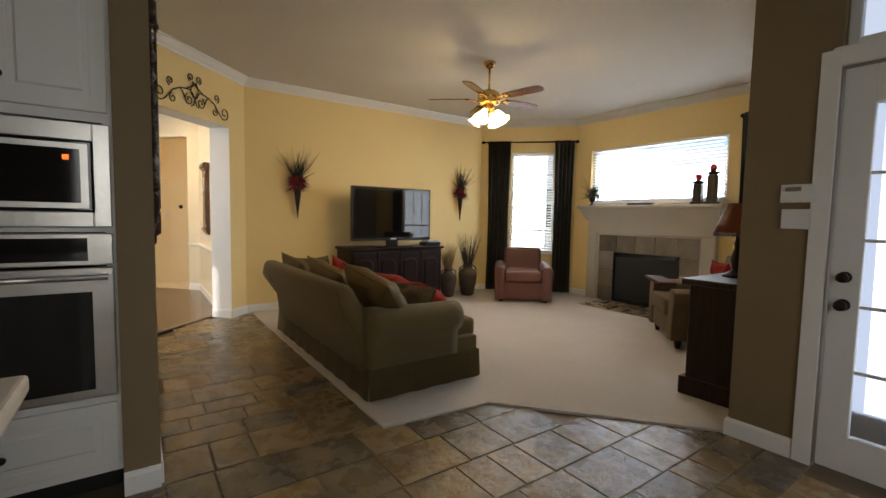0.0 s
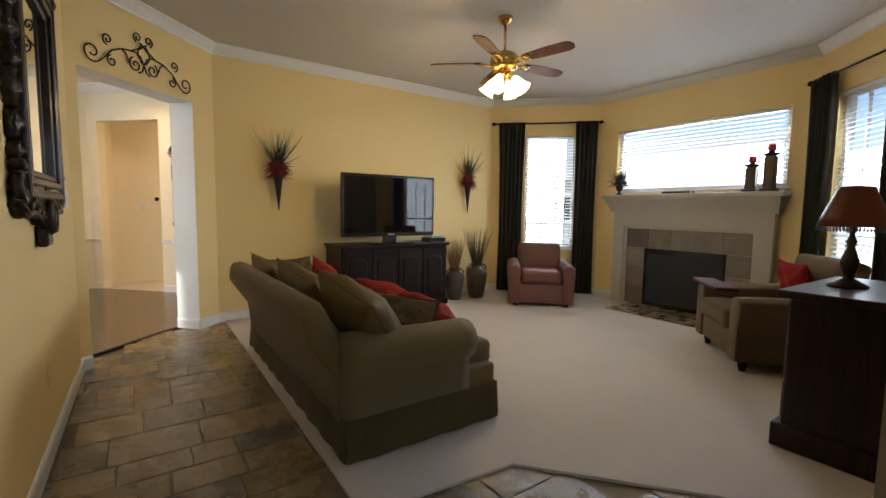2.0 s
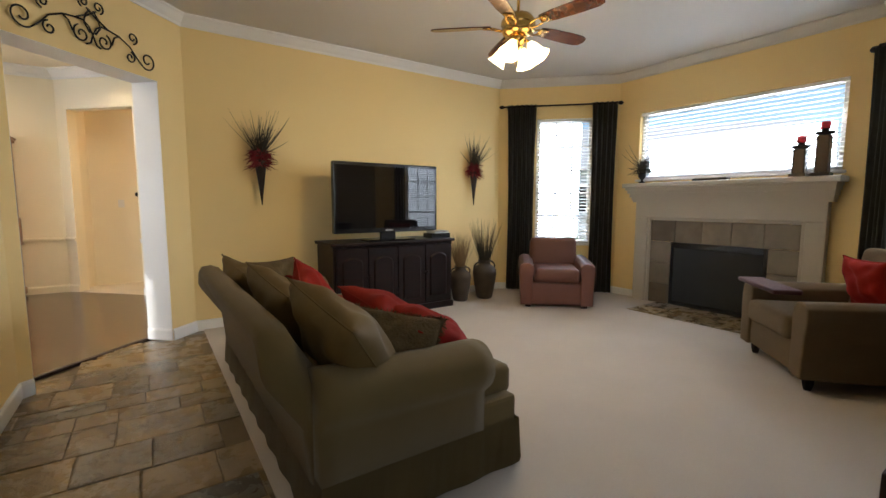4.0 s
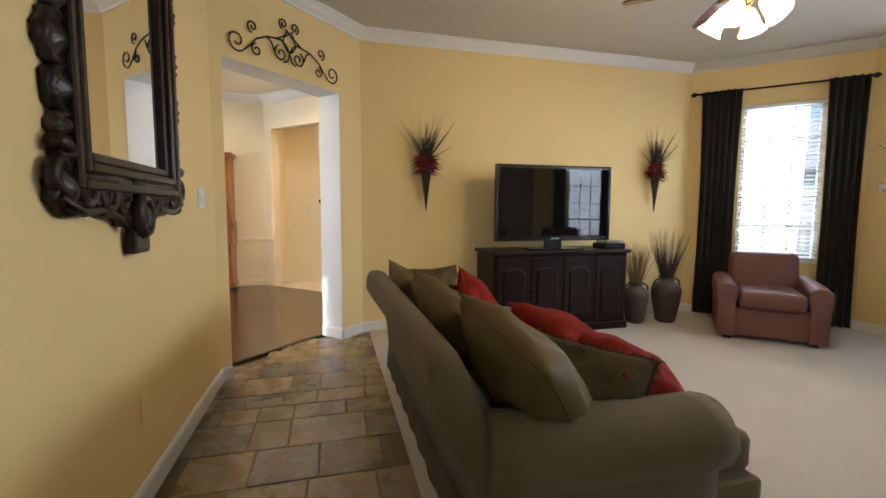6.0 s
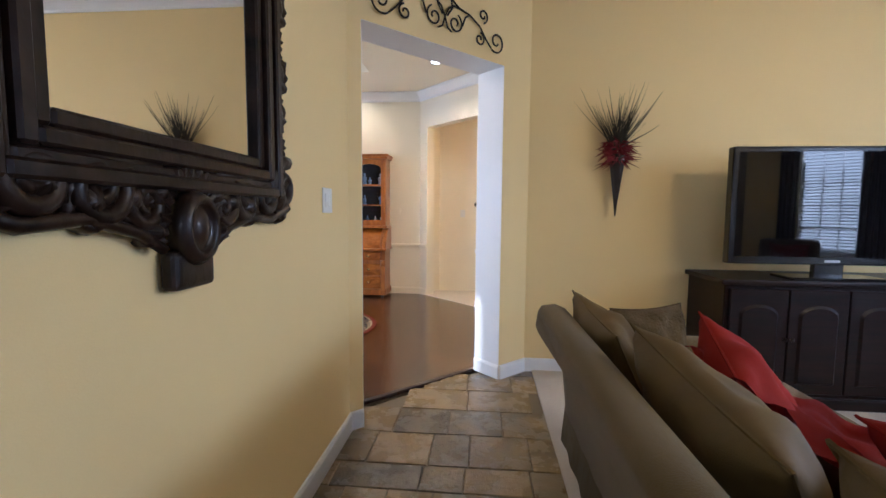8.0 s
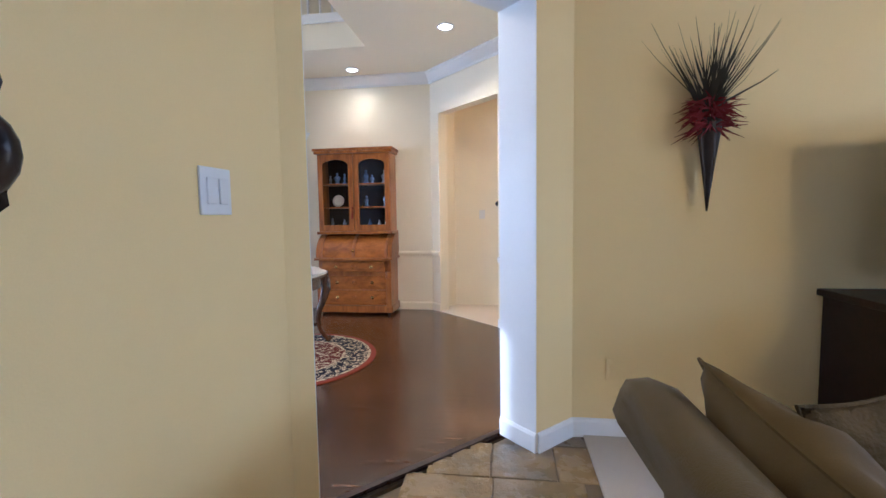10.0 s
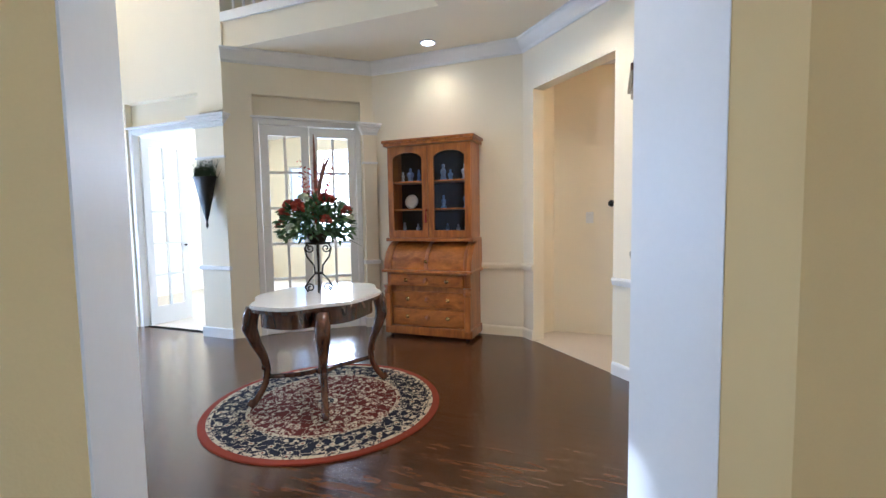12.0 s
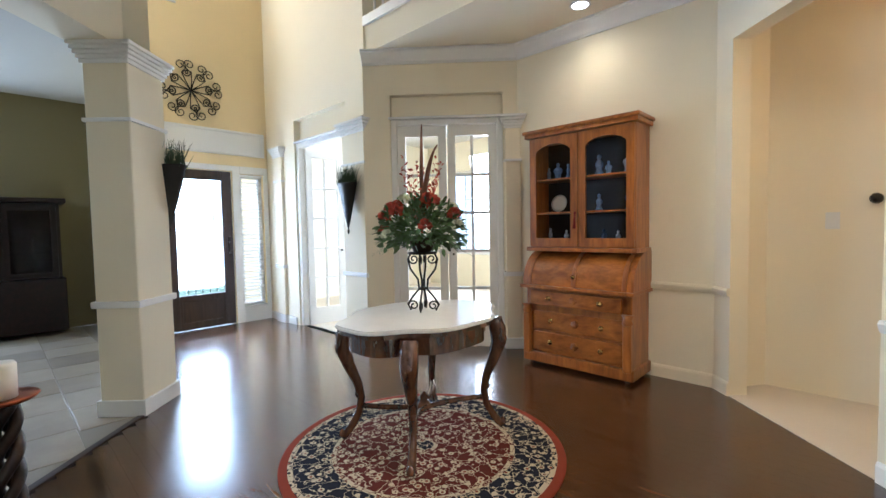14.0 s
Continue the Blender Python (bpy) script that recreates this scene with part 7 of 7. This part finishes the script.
def wall_clock():
    c = thing("wall_clock", "tall dark wooden case clock hung on the foyer wall", "clock", pose(0.79, 9.55, 0))
    part("case", rbox((-0.05, -0.17, 1.05), (-0.002, 0.17, 1.86), 0.008, 2), MAHOGANY, c)
    for z0, z1, o in ((1.86, 1.895, 0.025), (1.895, 1.93, 0.045), (1.93, 1.955, 0.03), (1.02, 1.05, 0.02), (0.985, 1.02, 0.0), (0.955, 0.985, -0.03)):
        part("moulding", rbox((-0.05 - o * 0.8, -0.17 - o, z0), (-0.002, 0.17 + o, z1), 0.008, 2), MAHOGANY, c)
    bm = bmesh.new()
    boxm(bm, (-0.054, -0.12, 1.12), (-0.050, 0.12, 1.80))
    part("glass_door", bm, BLACKGLASS, c)
    bm = bmesh.new()
    lathe(bm, [(0.095, 0), (0.095, 0.006), (0.004, 0.007)], 28, T((-0.055, 0, 1.66)) @ Matrix.Rotation(radians(-90), 4, "Y"))
    part("dial", bm, PORCELAIN, c, "pale clock dial")


wall_clock()


def candle_stand(x, y):
    c = thing("candle_stand", "dark twisted wooden candle stand with a cream pillar candle", "candle holder", pose(x, y, 0.0))
    for s in range(3):
        bm = bmesh.new()
        tube(bm, [(0.035 * math.cos(9 * u + 2.1 * s), 0.035 * math.sin(9 * u + 2.1 * s), 0.04 + 0.50 * u) for u in [q / 30 for q in range(31)]], 0.024, 8)
        part("twist", bm, CARVED, c, smooth=True)
    bm = bmesh.new()
    lathe(bm, [(0.11, 0), (0.11, 0.02), (0.06, 0.05)], 20)
    part("foot", bm, CARVED, c, smooth=True)
    bm = bmesh.new()
    lathe(bm, [(0.03, 0.53), (0.10, 0.55), (0.115, 0.565), (0.11, 0.57), (0.05, 0.562)], 24)
    part("dish", bm, base("copper_dish", (0.30, 0.08, 0.03), 0.35, 0.8), c, "copper coloured dish", True)
    bm = bmesh.new()
    lathe(bm, [(0.045, 0.563), (0.046, 0.70), (0.040, 0.712), (0.01, 0.70)], 20)
    part("candle", bm, CANDLEWHITE, c, smooth=True)


candle_stand(-1.95, 7.93)
for x, y, z, w in ((-1.10, 11.30, LOW, 20), (0.17, 10.30, LOW, 80), (-0.25, 9.0, LOW, 80)):
    c = thing("can_light", "round recessed ceiling light, lit", "ceiling light", pose(x, y, z), "recessed ceiling lights")
    bm = bmesh.new()
    lathe(bm, [(0.085, -0.001), (0.085, -0.008), (0.066, -0.010), (0.066, -0.001)], 24)
    part("trim_ring", bm, WHITE, c, smooth=True)
    bm = bmesh.new()
    lathe(bm, [(0.064, -0.007), (0.01, -0.0075)], 24)
    part("lens", bm, CANGLOW, c)
    sp = new("can_spot", bpy.data.lights.new("can_spot", "SPOT"))
    sp.data.energy, sp.data.color, sp.data.spot_size, sp.data.spot_blend, sp.data.shadow_soft_size = w, (1.0, 0.74, 0.44), radians(150), 1.0, 0.06
    sp.location = (x, y, z - 0.03)
plate("light_switch", "cream light switch on the foyer wall", pose(-0.54, 11.62, 1.26), 0.07, 0.115, 1, CREAM)
plate("light_switch", "white light switch on the hall wall", pose(0.42, 11.92, 1.23), 0.075, 0.115, 1)
bm = bmesh.new()
lathe(bm, [(0.035, 0), (0.035, 0.008), (0.012, 0.014), (0.014, 0.04), (0.032, 0.055), (0.028, 0.075), (0.004, 0.08)], 18, Matrix.Rotation(radians(90), 4, "X"))
one("wall_hook", bm, PLASTIC, "round black wall hook on the hall wall", "hook", smooth=True, m=pose(0.63, 11.92, 1.37))
hl = thing("hall_light", "small flush ceiling light in the hall, lit", "ceiling light", pose(1.7, 11.35, 2.748))
bm = bmesh.new()
lathe(bm, [(0.12, 0.0), (0.12, -0.02), (0.10, -0.03)], 24)
part("rim", bm, BRASS, hl, smooth=True)
bm = bmesh.new()
lathe(bm, [(0.10, -0.03), (0.085, -0.065), (0.04, -0.085), (0.004, -0.09)], 24)
part("diffuser", bm, LAMPGLASS, hl, smooth=True)
bulb("hall_bulb", (1.7, 11.35, 2.58), 15, (1.0, 0.58, 0.24), 0.08)


# ---- dining room: china cabinet ----
cc = thing("china_cabinet", "tall dark china cabinet with glass doors in the dining room", "china cabinet", pose(-6.98, 8.0, 0))
part("lower_case", rbox((0, -0.55, 0.05), (0.42, 0.55, 0.70), 0.01, 1), ESPRESSO, cc)
bm = bmesh.new()
for lo, hi in (((0.0, -0.52, 0.70), (0.36, -0.49, 1.62)), ((0.0, 0.49, 0.70), (0.36, 0.52, 1.62)), ((0.0, -0.49, 0.70), (0.02, 0.49, 1.62)), ((0.02, -0.49, 1.59), (0.36, 0.49, 1.62))):
    boxm(bm, lo, hi)
part("upper_case", bm, ESPRESSO, cc)
for y in (-0.49, 0.0):
    bm = bmesh.new()
    for lo, hi in (((0.36, y + 0.003, 0.71), (0.38, y + 0.06, 1.6)), ((0.36, y + 0.43, 0.71), (0.38, y + 0.487, 1.6)), ((0.36, y + 0.06, 0.71), (0.38, y + 0.43, 0.78)), ((0.36, y + 0.06, 1.53), (0.38, y + 0.43, 1.6))):
        boxm(bm, lo, hi)
    d = part("door", bm, ESPRESSO, cc)
    bm = bmesh.new()
    boxm(bm, (0.368, y + 0.06, 0.78), (0.372, y + 0.43, 1.53))
    p = part("pane", bm, GLASS, d)
    p.visible_shadow = False
part("cornice", rbox((-0.0, -0.58, 1.62), (0.46, 0.58, 1.68), 0.015, 2), ESPRESSO, cc)
for z in (1.0, 1.3):
    part("shelf", rbox((0.022, -0.488, z), (0.35, 0.488, z + 0.012), 0.002, 1), GLASS, cc)
rng = random.Random(4)
for z in (0.70, 1.012, 1.312):
    for k in range(6):
        h = rng.uniform(0.12, 0.2)
        bm = bmesh.new()
        lathe(bm, [(0.035, 0), (0.005, 0.01), (0.005, h * 0.45), (0.035, h * 0.6), (0.038, h), (0.034, h * 0.97), (0.02, h * 0.6)], 10)
        one("goblet", bm, glass("goblet_glass") if k == 0 and z == 0.70 else bpy.data.materials["goblet_glass"], "clear crystal goblet in the china cabinet", "goblet", "crystal goblets", True, pose(-6.98 + 0.2, 8.0 - 0.4 + 0.16 * k, z + 0.001))

# ---- study furniture glimpsed through the glass, and the outdoors ----


def desk_chair(x, y):
    c = thing("study_chair", "dark high-backed chair in the bright study", "chair", pose(x, y, 0.004, 0, 0, 30))
    part("seat", rbox((-0.26, -0.26, 0.40), (0.26, 0.26, 0.52), 0.05, 3), BURGUNDY, c, smooth=True)
    part("backrest", rbox((-0.25, 0.20, 0.50), (0.25, 0.30, 1.08), 0.05, 3), BURGUNDY, c, smooth=True)
    for sx in (-1, 1):
        for sy in (-1, 1):
            bm = bmesh.new()
            tube(bm, [(sx * 0.21, sy * 0.21, 0.42), (sx * 0.24, sy * 0.24, 0.0)], [0.024, 0.016], 8)
            part("leg", bm, MAHOGANY, c, smooth=True)


desk_chair(-2.3, 12.9)
sf = thing("study_fan", "brown ceiling fan in the study", "ceiling fan", pose(-2.9, 13.2, 0))
bm = bmesh.new()
lathe(bm, [(0.02, 2.99), (0.02, 2.75), (0.10, 2.72), (0.10, 2.62), (0.05, 2.58)], 16)
part("motor", bm, BRONZE, sf, smooth=True)
for k in range(5):
    bm = sheet_prism([(0.15, -0.05), (0.62, -0.065), (0.64, 0.0), (0.62, 0.065), (0.15, 0.05)], 2.655, 2.665)
    bmesh.ops.transform(bm, matrix=Matrix.Rotation(2 * math.pi * k / 5, 4, "Z"), verts=bm.verts)
    part("blade", bm, MAHOGANY, sf)
pic = thing("framed_picture", "framed picture on the study wall", "picture", pose(-1.0, 13.2, 1.5))
part("frame", rbox((-0.03, -0.3, -0.25), (-0.002, 0.3, 0.25), 0.006, 1), MAHOGANY, pic)
bm = bmesh.new()
boxm(bm, (-0.033, -0.24, -0.19), (-0.029, 0.24, 0.19))
part("print", bm, CERAMICBLUE, pic)

structure("ground", sheet_prism([(-400, -400), (400, -400), (400, 400), (-400, 400)], -0.4, -0.2), GARDEN, "green lawn around the house", "ground")


def fence_run(x0, y0, x1, y1, label):
    f = thing("garden_fence", label, "fence", pose(0, 0, -0.2))
    d = Vector((x1 - x0, y1 - y0, 0))
    n = int(d.length / 0.14)
    ang = math.atan2(d.y, d.x)
    me = mesh_of("slat", rbox((-0.03, -0.01, 0.05), (0.03, 0.01, 1.25), 0.004, 1), FENCE)
    for k in range(n):
        o = new("slat", me)
        o.parent = f
        o.location = (x0 + d.x * k / n, y0 + d.y * k / n, 0)
        o.rotation_euler = (0, 0, ang)
    bm = bmesh.new()
    for z in (0.3, 1.1):
        tube(bm, [(x0, y0, z), (x1, y1, z)], 0.025, 6)
    part("rail", bm, FENCE, f)


fence_run(8.5, 11.5, 13.0, 7.0, "pale picket fence in the back garden")
fence_run(12.0, 4.0, 8.0, 0.0, "pale picket fence beside the patio")


def neighbour(x, y, rz, label):
    h = thing("neighbour_house", label, "house", pose(x, y, -0.2, 0, 0, rz))
    part("wall", rbox((-6, 0, 0), (6, 6, 3.0), 0.02, 1), SIDING, h)
    bm = bmesh.new()
    v = [bm.verts.new(q) for q in ((-6.5, -0.5, 2.9), (6.5, -0.5, 2.9), (6.5, 6.5, 2.9), (-6.5, 6.5, 2.9), (-6.5, 3, 5.2), (6.5, 3, 5.2))]
    for q in ((0, 1, 5, 4), (2, 3, 4, 5), (0, 4, 3), (1, 2, 5), (3, 2, 1, 0)):
        bm.faces.new([v[i] for i in q])
    part("roof", bm, FENCE, h)
    for k in range(3):
        w = part("window", rbox((-4.2 + 3.6 * k, -0.05, 1.0), (-3.0 + 3.6 * k, 0.02, 2.3), 0.02, 1), WHITE, h)
        bm = bmesh.new()
        boxm(bm, (-4.1 + 3.6 * k, -0.06, 1.1), (-3.1 + 3.6 * k, -0.045, 2.2))
        part("pane", bm, BLACKGLASS, w)


neighbour(19, 14, -50, "pale neighbouring house seen through the blinds")
neighbour(16, -3, -135, "pale neighbouring house beyond the patio")


# bright distance outside the frosted doors and the study windows
for name, lo, hi in (("backdrop", (3.9, 0.6, -0.19), (3.95, 3.4, 3.2)), ("backdrop", (-12.05, 5.0, -0.19), (-12.0, 17.0, 3.4)), ("backdrop", (-14.0, 22.0, -0.19), (8.0, 22.05, 5.0))):
    bm = bmesh.new()
    boxm(bm, lo, hi)
    structure(name, bm, {-12.05: FRONTDAY, 3.9: PATIODAY}.get(lo[0], BACKDROP), "bright hazy daylight outside", "backdrop")
# ---- floors made of single stones and boards ----


def stones(parent, x0, x1, y0, y1, size, material, keep, gap=0.008, seed=1, name="tile", lay=0.0):
    """Rows of stones of uneven length; keep(x, y) says whether one lies inside the floor."""
    rng = random.Random(seed)
    meshes = {}

    def stone(w, d):
        key = (round(w, 3), round(d, 3))
        if key not in meshes:
            variants = []
            for v in range(2):
                bm = bmesh.new()
                vs = boxm(bm, (-w / 2, -d / 2, -0.012), (w / 2, d / 2, 0.0))
                for q in vs:
                    q.co.x += rng.uniform(-0.003, 0.003)
                    q.co.y += rng.uniform(-0.003, 0.003)
                    if q.co.z > -0.006:
                        q.co.z += rng.uniform(-0.0015, 0.001)
                bevelled(bm, 0.0035, 1)
                variants.append(mesh_of(name, bm, material))
            meshes[key] = variants
        return rng.choice(meshes[key])

    made, y = [], y0
    while y < y1:
        d = rng.choice(size[1])
        x = x0 - rng.choice((0.0, 0.1, 0.17, 0.23))
        while x < x1:
            w = rng.choice(size[0])
            cx, cy = x + w / 2, y + d / 2
            if keep(cx, cy):
                made.append((cx, cy, stone(w - gap, d - gap)))
            x += w
        y += d
    for cx, cy, me in made:
        o = new(name, me)
        o.parent = parent
        o.location = (cx, cy, 0)
        o.rotation_euler = (rng.uniform(-lay, lay), rng.uniform(-lay, lay), math.pi * rng.choice((0, 1)))
    return len(made)


def on_slate(x, y):
    if x < -0.05 and y > 4.75 or x < -0.9 or x > 2.78 or y < 2.3:
        return False
    if y - x > 7.82:
        return False
    if y > 4.86:
        return x < 1.2
    if x > 1.8:
        return y < 4.82 - (x - 1.8) * 1.16
    return True


slate = tagged(new("slate_floor", mesh_of("slate_floor", sheet_prism([(-1.0, 2.2), (2.79, 2.2), (2.79, 3.66), (1.9, 4.7), (1.15, 4.78), (1.15, 8.4), (1.0, 8.4), (-0.05, 7.4), (-0.05, 4.9), (-1.0, 4.9)], -0.02, -0.0055), GROUT)), "mottled brown and grey slate tile floor", "floor", kind="structure")
stones(slate, -1.0, 2.79, 2.2, 8.5, ((0.20, 0.31, 0.31, 0.41), (0.20, 0.31, 0.31)), SLATE, on_slate, 0.005, 4, lay=0.007)

foyer_floor = tagged(new("wood_floor", mesh_of("wood_floor", sheet_prism([(-0.14, 7.66), (0.70, 8.45), (0.79, 8.5), (0.79, 10.62), (-0.1, 11.5), (-0.21, 11.62), (-1.93, 11.62), (-3.09, 10.60), (-3.5, 10.65), (-5.45, 10.65), (-5.45, 9.0), (-4.8, 8.85), (-3.15, 8.85), (-2.88, 8.58), (-1.93, 7.64)], -0.03, -0.004), ESPRESSO)), "dark stained oak strip floor with a glossy finish", "floor", kind="structure")


def inside(poly, x, y):
    hit_ = False
    for (ax, ay), (bx, by) in zip(poly, poly[1:] + poly[:1]):
        if (ay > y) != (by > y) and x < (bx - ax) * (y - ay) / (by - ay) + ax:
            hit_ = not hit_
    return hit_


FOYER = [(-0.20, 7.60), (0.85, 8.62), (0.85, 10.62), (-0.1, 11.55), (-0.21, 11.68), (-1.93, 11.68), (-3.09, 10.66), (-3.5, 10.72), (-5.5, 10.72), (-5.5, 9.0), (-4.8, 8.85), (-3.15, 8.85), (-2.86, 8.60), (-1.90, 7.64)]


def planks(parent, poly, width, material):
    """Boards laid along x, each cut to the outline of the floor."""
    rng = random.Random(8)
    y, n = min(p[1] for p in poly), 0
    while y < max(p[1] for p in poly):
        yc = y + width / 2
        xs = sorted((bx - ax) * (yc - ay) / (by - ay) + ax for (ax, ay), (bx, by) in zip(poly, poly[1:] + poly[:1]) if (ay > yc) != (by > yc))
        for a, b in zip(xs[::2], xs[1::2]):
            x = a
            while x < b - 0.02:
                e = min(b, x + rng.uniform(0.9, 2.0))
                if b - e < 0.25:
                    e = b
                bm = bmesh.new()
                boxm(bm, (-(e - x) / 2 + 0.0003, -width / 2 + 0.0004, -0.008), ((e - x) / 2 - 0.0003, width / 2 - 0.0004, 0.004))
                o = part("plank", bm, material, parent)
                o.location = ((x + e) / 2, yc, 0)
                x, n = e, n + 1
        y += width
    return n


planks(foyer_floor, FOYER, 0.083, vary(PLANK, 0.10))
bm = sheet_prism([(-0.16, 7.655), (0.70, 8.515), (0.725, 8.49), (-0.135, 7.63)], -0.003, 0.009)
structure("threshold", bm, DOORWOOD, "dark wood threshold strip between slate and oak", "threshold")
bm = sheet_prism([(-2.90, 8.61), (-1.90, 7.65), (-1.93, 7.62), (-2.93, 8.58)], -0.003, 0.009)
structure("threshold", bm, DOORWOOD, "dark wood strip between oak and stone floor", "threshold")
dining_floor = tagged(new("dining_floor", mesh_of("dining_floor", sheet_prism([(-7.0, 5.9), (-1.75, 5.9), (-1.75, 7.62), (-1.92, 7.62), (-2.9, 8.58), (-3.15, 8.82), (-4.8, 8.82), (-7.0, 8.95)], -0.02, -0.0055), base("pale_grout", (0.3, 0.27, 0.22), 0.9))), "beige stone tile floor of the dining room", "floor", kind="structure")
stones(dining_floor, -6.9, -1.8, 5.95, 8.9, ((0.46,), (0.46,)), BEIGETILE, lambda x, y: inside([(-6.95, 5.9), (-1.8, 5.9), (-1.8, 7.4), (-2.95, 8.55), (-4.8, 8.7), (-6.95, 8.8)], x, y), 0.006, 9)
